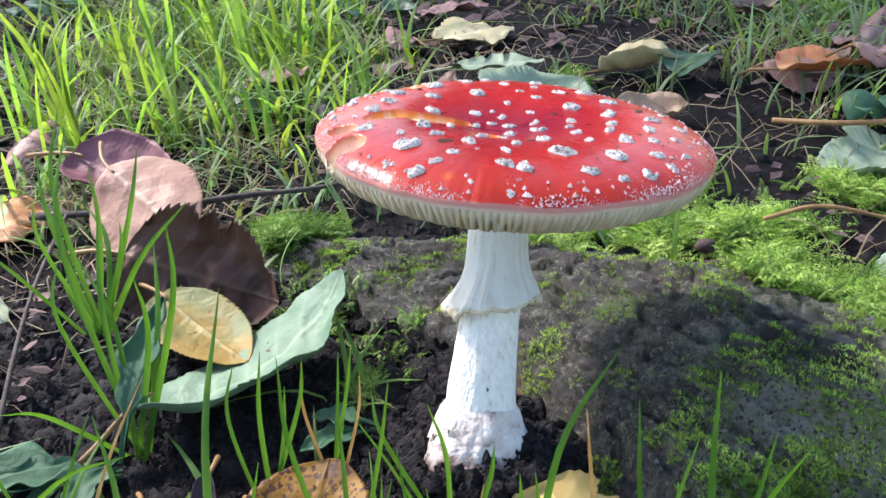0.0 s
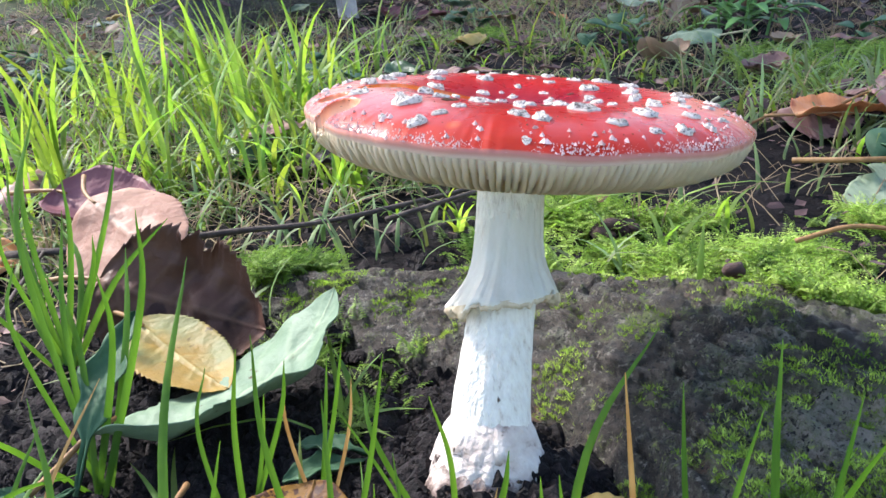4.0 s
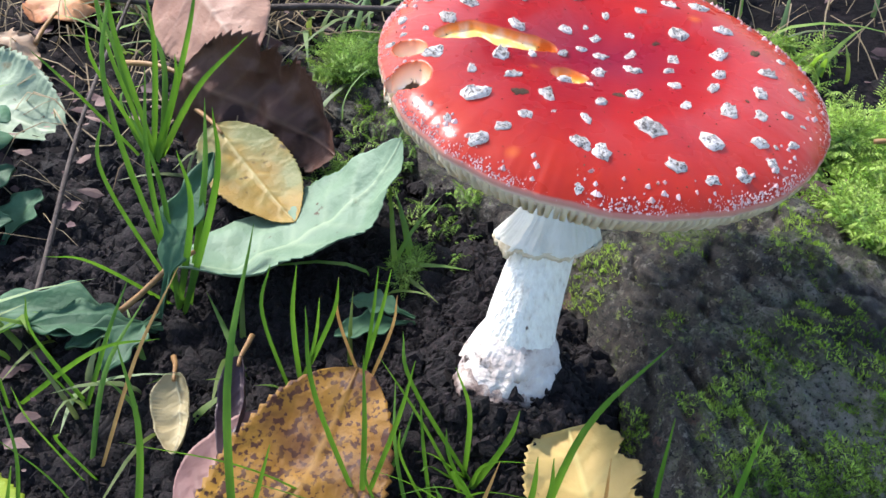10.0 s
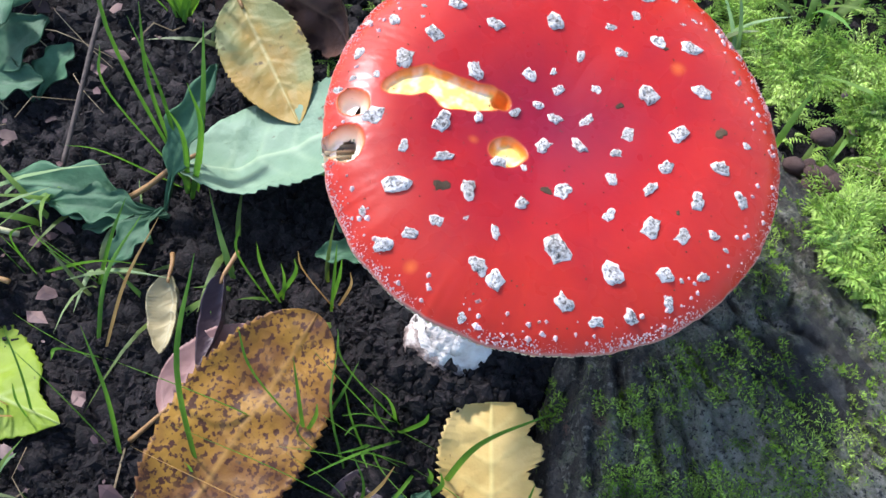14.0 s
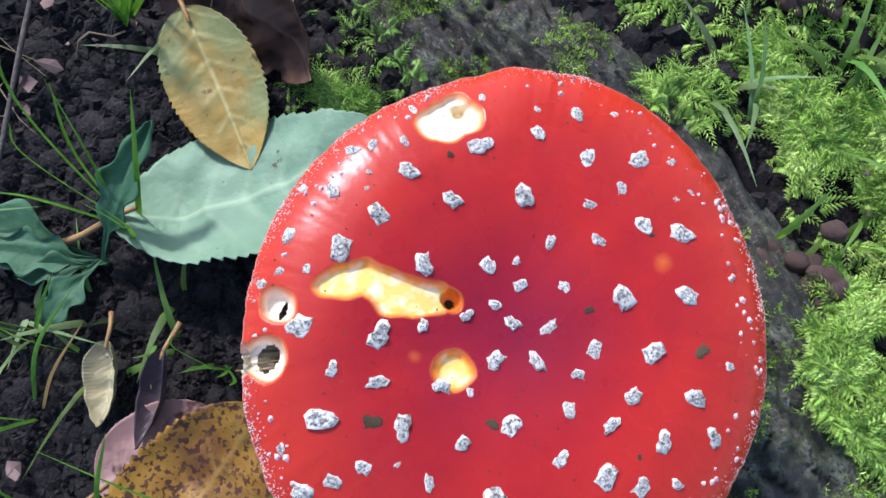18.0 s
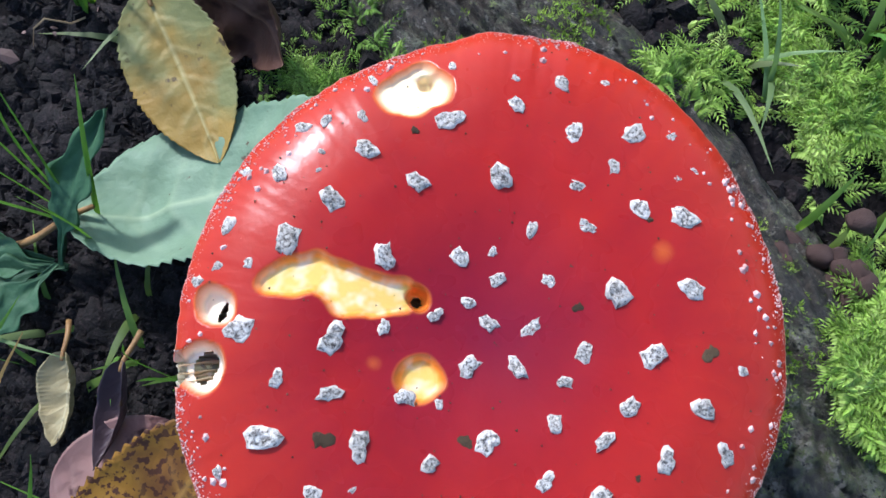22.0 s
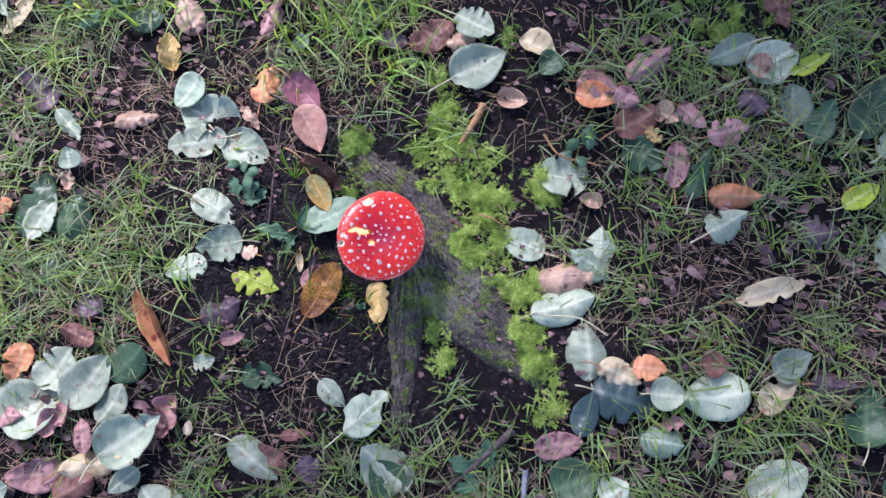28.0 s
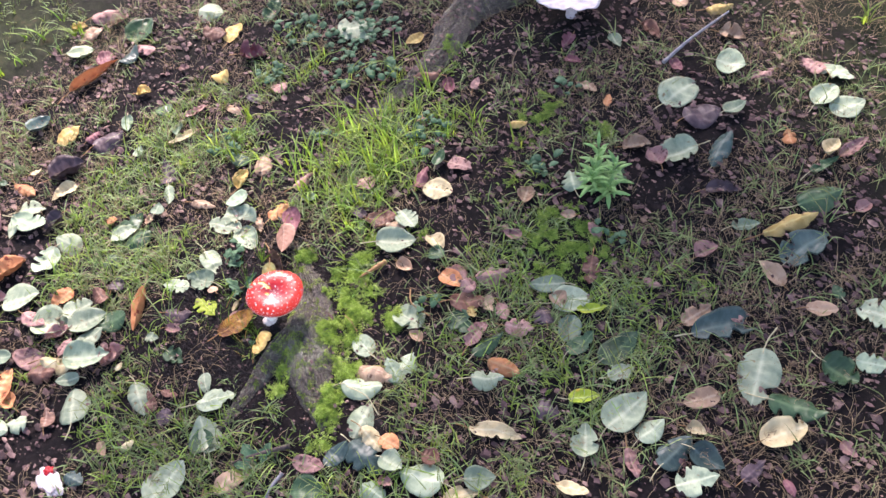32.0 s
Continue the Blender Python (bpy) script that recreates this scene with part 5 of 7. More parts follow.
fallen("V", 0.476, 0.147, 0.043, 0.95, 21)
fallen("O", 0.375, 0.161, 0.060, 0.48, 15)
fallen("P", 0.371, 0.126, 0.053, 0.60, 46)
fallen("L", 0.506, 0.200, 0.049, 0.51, 47)
fallen("G", 0.445, 0.269, 0.056, 0.52, 78)
fallen("G", 0.495, 0.301, 0.077, 0.51, 78)
fallen("P", 0.524, 0.269, 0.046, 0.54, 66)
fallen("G", 0.290, -0.190, 0.057, 0.83, 40)
fallen("P", 0.331, -0.188, 0.034, 0.99, 47)
fallen("P", 0.493, -0.129, 0.067, 0.64, 49)
fallen("R", 0.261, -0.159, 0.053, 0.53, 27)
fallen("P", -0.776, 0.426, 0.066, 0.82, 25)
fallen("Y", -0.675, 0.413, 0.064, 0.63, 113)
fallen("M", -0.573, 0.392, 0.062, 0.83, 44)
fallen("P", -0.448, 0.590, 0.083, 0.95, 55)
fallen("G", -0.659, 0.518, 0.073, 0.48, 113)
fallen("P", -0.920, 0.147, 0.064, 0.67, 41)
fallen("N", -0.816, 0.214, 0.061, 0.70, 103)
fallen("G", -0.869, 0.286, 0.084, 0.68, 110)
fallen("M", -0.857, 0.175, 0.047, 0.91, 69)
fallen("R", -0.795, 0.251, 0.052, 0.61, 18)
fallen("Y", -1.014, 0.198, 0.037, 0.70, 55)
fallen("T", -0.968, 0.200, 0.065, 0.66, 45)
fallen("R", -1.000, 0.267, 0.073, 0.70, 72)
fallen("T", -0.950, 0.272, 0.042, 0.75, 71)
fallen("Y", -0.581, 0.302, 0.038, 1.00, 79)
fallen("Y", -0.690, 0.167, 0.033, 0.89, 43)
fallen("R", -0.443, 0.360, 0.037, 1.00, 73)
fallen("R", -0.533, 0.201, 0.055, 0.53, 66)
fallen("T", -0.471, 0.255, 0.045, 0.37, 6)
fallen("G", -0.603, 0.163, 0.039, 1.00, 71)
fallen("Y", -0.718, -0.013, 0.059, 0.82, 90)
fallen("V", -0.621, 0.032, 0.070, 0.81, 83)
fallen("M", -0.657, 0.016, 0.034, 1.00, 97)
fallen("V", -0.623, -0.071, 0.074, 0.80, 75)
fallen("O", -0.650, -0.158, 0.080, 0.31, 7)
fallen("P", -0.591, -0.176, 0.052, 0.72, 54)
fallen("N", -0.792, -0.040, 0.056, 0.87, 104)
fallen("C", 0.029, 0.363, 0.057, 0.80, 28)
fallen("M", -0.017, 0.366, 0.055, 0.42, 111)
fallen("P", 0.267, 0.956, 0.056, 1.00, 20)
fallen("P", 0.231, 0.841, 0.093, 0.65, 80)
fallen("V", 0.301, 0.810, 0.073, 0.82, 56)
fallen("S", 0.341, 0.859, 0.047, 0.66, 65)
fallen("P", 0.321, 0.699, 0.080, 0.67, -125)
fallen("R", 0.299, 0.665, 0.040, 1.00, 157)
fallen("P", 0.454, 0.982, 0.065, 0.64, 86)
fallen("P", 0.502, 0.981, 0.065, 0.72, 56)
fallen("P", 0.436, 1.052, 0.073, 0.50, 5)
fallen("Y", 0.566, 0.679, 0.100, 0.31, 60)
fallen("G", 0.575, 0.758, 0.085, 0.57, 63)
fallen("N", 0.611, 0.651, 0.096, 0.61, 75)
fallen("S", 0.510, 0.632, 0.049, 0.44, 47)
fallen("R", 0.561, 0.897, 0.064, 0.38, 73)
fallen("T", 0.221, 1.034, 0.055, 0.69, 20)
fallen("B", 0.080, 0.952, 0.062, 0.48, -14)
fallen("N", 0.374, 0.765, 0.099, 0.38, 103)
fallen("G", 0.543, 0.828, 0.062, 0.30, 69)
fallen("T", 0.081, 0.745, 0.038, 0.63, 3)
fallen("O", 0.134, 0.738, 0.030, 0.53, 114)
fallen("T", 0.076, 1.062, 0.043, 0.70, 97)
fallen("R", 0.491, 0.546, 0.044, 0.76, 72)
fallen("T", 0.695, 0.556, 0.048, 0.60, 29)
fallen("P", 0.761, 0.601, 0.060, 0.83, -164)
fallen("N", 0.599, 0.445, 0.120, 0.42, 56)
fallen("P", 0.685, 0.392, 0.096, 0.57, -68)
fallen("G", 0.756, 0.385, 0.085, 0.49, 24)
fallen("C", 0.762, 0.338, 0.072, 0.62, 57)
fallen("R", 0.843, 0.372, 0.029, 0.69, -10)
fallen("P", 0.569, 0.223, 0.083, 0.59, 81)
fallen("P", 0.615, 0.222, 0.051, 0.61, 79)
fallen("P", 0.551, 0.146, 0.058, 0.64, 128)
fallen("R", 0.625, 0.162, 0.049, 0.42, -35)
fallen("N", 0.662, 0.213, 0.069, 0.59, 85)
fallen("N", 0.703, 0.236, 0.054, 0.72, 6)
fallen("P", 0.711, 0.199, 0.064, 0.60, 53)
fallen("V", 0.761, 0.263, 0.047, 0.47, 80)
fallen("C", 0.585, 0.073, 0.049, 0.43, 28)
fallen("G", 0.770, 0.474, 0.058, 0.82, 5)
fallen("S", 0.802, 0.519, 0.053, 0.55, 25)
fallen("P", -0.404, -0.303, 0.069, 0.81, 60)
fallen("R", -0.281, -0.362, 0.070, 0.54, -157)
fallen("P", -0.187, -0.287, 0.078, 0.61, 52)
fallen("P", 0.107, -0.326, 0.080, 0.71, 99)
fallen("T", 0.183, -0.256, 0.061, 0.52, 72)
fallen("N", -0.016, -0.425, 0.038, 0.65, 17)

# more leaves, small and brown for the most part, between the others
more = random.Random(29)
added = 0
while added < 105:
    x, y = more.uniform(-0.72, 0.95), more.uniform(-0.42, 1.15)
    if math.hypot(x - 0.02, y) < 0.20 or on_root(x, y) or any(math.hypot(px - x, py - y) < 0.038 for px, py in leaf_spots):
        continue
    fallen(more.choice("RRRVVBMTTSSGGOYC"), x, y, more.uniform(0.024, 0.062), more.uniform(0.45, 0.75), more.uniform(-180, 180))
    added += 1
for _ in range(34):
    x, y = more.uniform(-0.62, -0.12), more.uniform(-0.52, -0.16)
    if not any(math.hypot(px - x, py - y) < 0.03 for px, py in leaf_spots):
        fallen(more.choice("RRTPPHOSVB"), x, y, more.uniform(0.035, 0.075), more.uniform(0.5, 0.75), more.uniform(-180, 180))


# ---- moss ----
MOSS_LINE = bend([(0.020, 0.150, 0), (0.055, 0.122, 0), (0.092, 0.094, 0), (0.136, 0.044, 0), (0.170, -0.010, 0), (0.206, -0.070, 0), (0.240, -0.128, 0)], 80)


def moss_amount(x, y):
    """How thick moss grows at a place, 0 to 1."""
    d = min(math.hypot(p.x - x, p.y - y) for p in MOSS_LINE[::2]) * (1 + 0.75 * nz(x * 17, y * 17, 8))
    reach = 0.046 if y > -0.02 else 0.022
    a = max(0.0, 0.60 * (1 - d / reach))
    for px, py, r in ((-0.046, 0.052, 0.022), (-0.018, 0.030, 0.012), (-0.022, 0.010, 0.011), (0.30, 0.42, 0.105), (0.34, 0.37, 0.085), (0.24, 0.43, 0.06), (-0.055, 0.100, 0.022), (0.03, 0.145, 0.035), (-0.02, 0.155, 0.03), (0.16, 0.11, 0.03), (0.110, -0.110, 0.019), (0.104, -0.082, 0.015), (0.02, 0.20, 0.03)):
        a = max(a, 1 - math.hypot(px - x, py - y) / r)
    if y > 0.2:
        a = max(a, 0.75 * nz(x * 7, y * 7, 12) - 0.05 if -0.3 < x < 0.2 else 0)
    return a + (0.42 * nz(x * 22, y * 22, 6) + 0.50 * nz(x * 45, y * 45, 2) + 0.42 * nz(x * 110, y * 110, 3)) * min(1.0, a * 4)


moss_rnd = random.Random(3)


def sprigs(count, box, height, need):
    vs, fs = [], []
    made = tries = 0
    while made < count and tries < count * 30:
        tries += 1
        x, y = moss_rnd.uniform(box[0], box[1]), moss_rnd.uniform(box[2], box[3])
        am = moss_amount(x, y)
        if am < need + moss_rnd.random() * 0.25:
            continue
        made += 1
        pillow = nz(x * 42, y * 42, 13) + 0.5 * nz(x * 110, y * 110, 14)
        if pillow < 0.13 and moss_rnd.random() < 0.92:
            continue
        z = top_z(x, y) - 0.002 + 0.007 * max(0.0, pillow + 0.1) * min(1.0, 2 * am)
        h = height * moss_rnd.uniform(0.55, 1.25)
        a = moss_rnd.uniform(0, 6.28)
        d = Vector((math.cos(a), math.sin(a), 0))
        s = Vector((-d.y, d.x, 0))
        lean = moss_rnd.uniform(0.4, 1.3)
        for k in range(11):
            t = (k + 0.6) / 11
            c = Vector((x, y, z)) + d * (lean * h * t * t) + Vector((0, 0, h * (t - 0.35 * lean * t * t)))
            w = h * 0.36 * (1.12 - t)
            nx_ = d * (0.20 * h)
            up = Vector((0, 0, 0.10 * h))
            b0 = len(vs)
            for e in (s * w, s * -w):
                vs += [c, c + e * 0.5 + nx_ * 0.62 + up, c + e + nx_ * 0.9 + up * 0.6, c + e * 0.5 + nx_ * 0.1 + up * 0.9]
            fs += [(b0, b0 + 1, b0 + 2, b0 + 3), (b0 + 4, b0 + 7, b0 + 6, b0 + 5)]
    return vs, fs


for box, count, height, need, text in (((0.02, 0.30, -0.16, 0.19), 21500, 0.0084, 0.08, "bright feathery green moss growing along the root"),
                                       ((-0.10, 0.02, 0.0, 0.13), 4600, 0.0066, 0.10, "green feathery moss tufts behind the mushroom"),
                                       ((-0.25, 0.40, 0.18, 0.70), 13500, 0.0080, 0.12, "low cushions of green moss among grass")):
    mv_, mf_ = sprigs(count, box, height, need)
    tagged(mesh("moss", mv_, mf_, MOSS if "bright" in text else SHADEDMOSS, smooth=False), text, "moss", kind="stuff")


# moss growing in the cracks of the root
def root_moss(count):
    vs, fs = [], []
    rnd = random.Random(8)
    # moss is denser by the fork, also to brighten bark the cap shades
    pool = [v for v in main_v + south_v + saddle_v if v[2] > 0.007 and -0.15 < v[0] < 0.26 and v[1] < 0.16 and noise.noise((v[0] * 60, v[1] * 60, 4)) + 0.7 * noise.noise((v[0] * 210, v[1] * 210, 5)) + 0.3 * noise.noise((v[0] * 600, v[1] * 600, 7)) + 0.75 * math.exp(-((v[0] - 0.088) ** 2 + (v[1] + 0.040) ** 2) / 0.0006) > 0.29]
    for _ in range(count):
        x, y, z = pool[rnd.randrange(len(pool))]
        x, y = x + rnd.uniform(-0.001, 0.001), y + rnd.uniform(-0.001, 0.001)
        h = rnd.uniform(0.0006, 0.0017)
        for _ in range(3):
            a = rnd.uniform(0, 6.28)
            d = Vector((math.cos(a), math.sin(a), 0)) * h * rnd.uniform(0.3, 0.9)
            s = Vector((-d.y, d.x, 0)) * 0.15
            c = Vector((x, y, z - 0.0006))
            b0 = len(vs)
            vs += [c, c + d * 0.5 - s + Vector((0, 0, h * 0.6)), c + d + Vector((0, 0, h * 0.9)), c + d * 0.5 + s + Vector((0, 0, h * 0.6))]
            fs.append((b0, b0 + 3, b0 + 2, b0 + 1))
    return vs, fs


mv_, mf_ = root_moss(42000)
tagged(mesh("moss", mv_, mf_, MOSS, smooth=False), "short green moss in the root's cracks", "moss", kind="stuff")


# ---- soil crumbs ----
def crumbs(count, place, low, high, seed, lift=0.0):
    rnd = random.Random(seed)
    vs, fs = [], []
    base = [(1, 0, 0), (0.3, 0.95, 0), (-0.8, 0.6, 0), (-0.8, -0.6, 0), (0.3, -0.95, 0), (0, 0, 0.9), (0.55, 0.3, 0.6), (-0.45, 0.4, 0.65), (-0.2, -0.6, 0.6)]
    tri = [(0, 1, 6), (1, 7, 6), (1, 2, 7), (2, 3, 7), (3, 8, 7), (3, 4, 8), (4, 0, 8), (0, 6, 8), (6, 7, 5), (7, 8, 5), (8, 6, 5)]
    while len(vs) < count * 9:
        x, y = place(rnd)
        if on_root(x, y):
            continue
        s = low + (high - low) * rnd.random() ** 3
        z = top_z(x, y) - s * 0.3 + lift * rnd.random() ** 2
        a = rnd.uniform(0, 6.28)
        c_, s_ = math.cos(a), math.sin(a)
        b0 = len(vs)
        for px, py, pz in base:
            j = rnd.uniform(0.75, 1.25) * s
            vs.append((x + (px * c_ - py * s_) * j, y + (px * s_ + py * c_) * j, z + pz * j))
        fs += [(b0 + i, b0 + j, b0 + k) for i, j, k in tri]
    return vs, fs


cv_, cf_ = crumbs(15000, lambda r: (r.gauss(-0.035, 0.085), r.gauss(-0.03, 0.07)), 0.0009, 0.0048, 1)
tagged(mesh("soil_crumbs", cv_, cf_, CLOD, smooth=False), "loose crumbs of dark soil", "soil", kind="stuff")
cv_, cf_ = crumbs(15000, lambda r: (r.gauss(-0.045, 0.06), r.gauss(-0.045, 0.05)), 0.0003, 0.0013, 4, 0.003)
tagged(mesh("soil_crumbs", cv_, cf_, CLOD, smooth=False), "fine dark soil crumbs round the mushroom", "soil", kind="stuff")


cv_, cf_ = crumbs(1700, lambda r: (r.gauss(-0.085, 0.040), r.gauss(-0.025, 0.050)), 0.0022, 0.0068, 9)
tagged(mesh("soil_crumbs", cv_, cf_, CLOD), "large dark soil clods beside the leaves", "soil", kind="stuff")


def round_base(r):
    a, d = r.uniform(0, 6.283), abs(r.gauss(0.0150, 0.0030))
    return 0.0045 + d * math.cos(a), -0.0345 + d * math.sin(a)


cv_, cf_ = crumbs(1500, round_base, 0.0006, 0.0034, 6, 0.005)
tagged(mesh("soil_crumbs", cv_, cf_, CLOD, smooth=False), "heaped soil crumbs against the stem base", "soil", kind="stuff")
cv_, cf_ = crumbs(7000, lambda r: (r.uniform(-0.8, 0.9), r.uniform(-0.45, 1.1)), 0.002, 0.008, 2)
tagged(mesh("soil_crumbs", cv_, cf_, CLOD), "loose crumbs of dark soil", "soil", kind="stuff")


# ---- grass ----
def ribbon(base, lean, height, width, curl, n=5):
    """A folded blade: verts and faces."""
    vs, fs = [], []
    d = Vector((math.cos(lean), math.sin(lean), 0))
    s = Vector((-d.y, d.x, 0))
    for i in range(n + 1):
        t = i / n
        w = width * (1 - t ** 2.2) * 0.5 * (0.75 + 0.25 * min(1, t * 4))
        c = base + d * (curl * height * t ** 1.8) + Vector((0, 0, height * (t - 0.42 * curl * t ** 2.4)))
        if i == n:
            vs.append(c)
        else:
            vs += [c - s * w, c - d * (w * 0.45), c + s * w]
    for i in range(n - 1):
        a = i * 3
        fs += [(a, a + 1, a + 4, a + 3), (a + 1, a + 2, a + 5, a + 4)]
    a = (n - 1) * 3
    fs += [(a, a + 1, n * 3), (a + 1, a + 2, n * 3)]
    return vs, fs


def grass_amount(x, y):
    """How thick grass grows at a place."""
    if on_root(x, y) or (int(x // 0.008), int(y // 0.008)) in covered:
        return 0.0
    if moss_amount(x, y) > 0.15:
        return 0.16
    d = math.hypot(x + 0.02, y + 0.03)
    if -0.19 < x < -0.03 and -0.11 < y < 0.07:
        return 0.05
    g = 0.22 + 1.7 * nz(x * 4.6, y * 4.6, 21) + 1.0 * nz(x * 13, y * 13, 22)
    if -0.32 < x < 0.26 and 0.06 < y < 0.21:
        g *= 0.3
    if -0.40 < x < 0.40 and 0.21 <= y < 0.65:
        g *= 0.55
    if d < 0.10:
        g *= 0.10 if y < 0.05 else 0.3
    if x < -0.02 and 0.12 < y < 0.9:
        g += 0.25
    if x > 0.28:
        g += 0.30
    if x < -0.24 and y < 0.12:
        g += 0.30
    if 0.03 < x < 0.22 and -0.30 < y < -0.09:
        g += 0.35
    if d > 0.38:
        g += 0.12
    if 0.0 < x < 0.3 and 0.12 < y < 0.4:
        g += 0.15
    return g


def field(count, box, height, width, seed, clump=7, test=True, curl=(0.15, 1.25)):
    rnd = random.Random(seed)
    vs, fs = [], []
    made = tries = 0
    while made < count and tries < count * 6:
        tries += 1
        if box[1] - box[0] > 2:
            cx_, cy_ = rnd.gauss((box[0] + box[1]) / 2, (box[1] - box[0]) * 0.27), rnd.gauss((box[2] + box[3]) / 2, (box[3] - box[2]) * 0.27)
        else:
            cx_, cy_ = rnd.uniform(box[0], box[1]), rnd.uniform(box[2], box[3])
        if not test and math.hypot(cx_, cy_ - 0.3) < 0.95 + 0.3 * rnd.random():
            continue
        if test and grass_amount(cx_, cy_) < rnd.random():
            continue
        hh = height * (0.75 + 0.6 * (0.5 + nz(cx_ * 6, cy_ * 6, 31))) * rnd.uniform(0.5, 1.3)
        if math.hypot(cx_, cy_) < 0.2 and cy_ < 0.06:
            hh *= 0.55
        for _ in range(rnd.randint(2, clump)):
            x, y = cx_ + rnd.gauss(0, 0.006), cy_ + rnd.gauss(0, 0.006)
            v, f = ribbon(Vector((x, y, top_z(x, y) - 0.002)), rnd.uniform(0, 6.28), hh * rnd.uniform(0.4, 1.15), width * rnd.uniform(0.6, 1.25), rnd.uniform(*curl))
            b0 = len(vs)
            vs += v
            fs += [tuple(i + b0 for i in q) for q in f]
            made += 1
    return vs, fs


for box, count, height, width, seed, clump, test, text in (
        ((-0.55, 0.55, -0.35, 0.45), 4200, 0.034, 0.0020, 51, 7, True, "short dull green grass between fallen leaves"),
        ((-0.60, 0.55, -0.40, 0.50), 5200, 0.034, 0.0023, 58, 7, True, "short bright green grass between fallen leaves"),
        ((-1.3, 1.3, -0.9, 1.6), 16500, 0.036, 0.0023, 52, 8, True, "short dull green grass between fallen leaves"),
        ((-0.45, 0.10, 0.16, 0.55), 430, 0.066, 0.0029, 53, 9, True, "taller bright green grass behind the mushroom"),
        ((-0.27, 0.08, 0.20, 0.42), 250, 0.085, 0.0036, 59, 7, True, "long bright green grass blades behind the mushroom"),
        ((-3.5, 3.5, -2.5, 5.0), 44000, 0.055, 0.0050, 54, 9, False, "grass in the distance")):
    gv, gf = field(count, box, height, width, seed, clump, test, (0.4, 1.5) if "short" in text else (0.15, 1.25))
    tagged(mesh("grass", gv, gf, DULLGRASS if "dull" in text else GRASS), text, "grass", kind="stuff")


def straw(count, box, seed):
    rnd = random.Random(seed)
    vs, fs = [], []
    for _ in range(count):
        x, y = rnd.uniform(box[0], box[1]), rnd.uniform(box[2], box[3])
        if (on_root(x, y) and (y > -0.02 or rnd.random() < 0.5)) or moss_amount(x, y) > 0.2 or (-0.19 < x < -0.03 and -0.11 < y < 0.07 and rnd.random() < 0.85) or nz(x * 5, y * 5, 41) + 0.3 * nz(x * 17, y * 17, 4) < -0.02 or (0 < x < 0.3 and 0.05 < y < 0.5 and rnd.random() < 0.6) or math.hypot(x + 0.03, y + 0.02) < 0.11 + 0.05 * nz(x * 9, y * 9, 3):
            continue
        a, ln_ = rnd.uniform(0, 6.28), rnd.uniform(0.012, 0.045)
        w = rnd.uniform(0.00012, 0.00034)
        d, s = Vector((math.cos(a), math.sin(a), 0)), Vector((-math.sin(a), math.cos(a), 0))
        k = rnd.uniform(-0.3, 0.3)
        b0 = len(vs)
        for i in range(5):
            t = i / 4
            q = Vector((x, y, 0)) + d * (ln_ * t) + s * (k * ln_ * t * t)
            q.z = top_z(q.x, q.y) + 0.002 + 0.012 * math.sin(math.pi * t) * rnd.random()
            vs += [q - s * w, q + Vector((0, 0, w)), q + s * w]
        for i in range(4):
            a0 = b0 + i * 3
            fs += [(a0, a0 + 1, a0 + 4, a0 + 3), (a0 + 1, a0 + 2, a0 + 5, a0 + 4)]
    return vs, fs


gv, gf = field(9000, (-0.9, 1.1, -0.5, 1.2), 0.034, 0.0011, 57, 11, True)
tagged(mesh("dry_grass", gv, gf, STRAW), "tufts of pale withered grass", "dry grass", kind="stuff")
wv_, wf_ = straw(42000, (-1.0, 1.1, -0.6, 1.3), 61)
tagged(mesh("dry_grass", wv_, wf_, STRAW), "dry straw-coloured grass stems on the soil", "dry grass", kind="stuff")


# crumbled bits of dead leaf
LITTER = mat("leaf_litter", [(0.3, (0.030, 0.017, 0.018)), (0.5, (0.095, 0.055, 0.054)), (0.7, (0.30, 0.20, 0.165))], 30, 0.75, 0.0, jitter=0.45, through=0.15)
lit_rnd = random.Random(71)
bv, bf = [], []
for _ in range(26000):
    x, y = lit_rnd.uniform(-1.0, 1.1), lit_rnd.uniform(-0.55, 1.2)
    if (on_root(x, y) and lit_rnd.random() < 0.5) or moss_amount(x, y) > 0.3 or math.hypot(x, y) < 0.115:
        continue
    s, a = (0.0015 + 0.0085 * lit_rnd.random() ** 2.2) * (0.5 if math.hypot(x, y) < 0.3 else 1.0), lit_rnd.uniform(0, 6.28)
    z = top_z(x, y) + lit_rnd.uniform(0.001, 0.008)
    n = lit_rnd.randint(4, 6)
    b0 = len(bv)
    tx, ty = lit_rnd.uniform(-0.5, 0.5), lit_rnd.uniform(-0.5, 0.5)
    for k in range(n):
        r = s * lit_rnd.uniform(0.5, 1.2)
        q = a + 6.283 * k / n
        px, py = r * math.cos(q), r * math.sin(q) * 0.7
        bv.append((x + px, y + py, z + tx * px + ty * py))
    bv.append((x, y, z + s * lit_rnd.uniform(-0.2, 0.3)))
    bf += [(b0 + k, b0 + (k + 1) % n, b0 + n) for k in range(n)]
tagged(mesh("leaf_litter", bv, bf, LITTER, smooth=False), "crumbled brown bits of dead leaves", "leaf litter", kind="stuff")


# ---- single blades and tufts close by ----
DRYTIP = mat("drying_blade", [(0.3, (0.40, 0.20, 0.06)), (0.7, (0.55, 0.34, 0.12))], 150, 0.5, 0.2, 900, through=0.3)


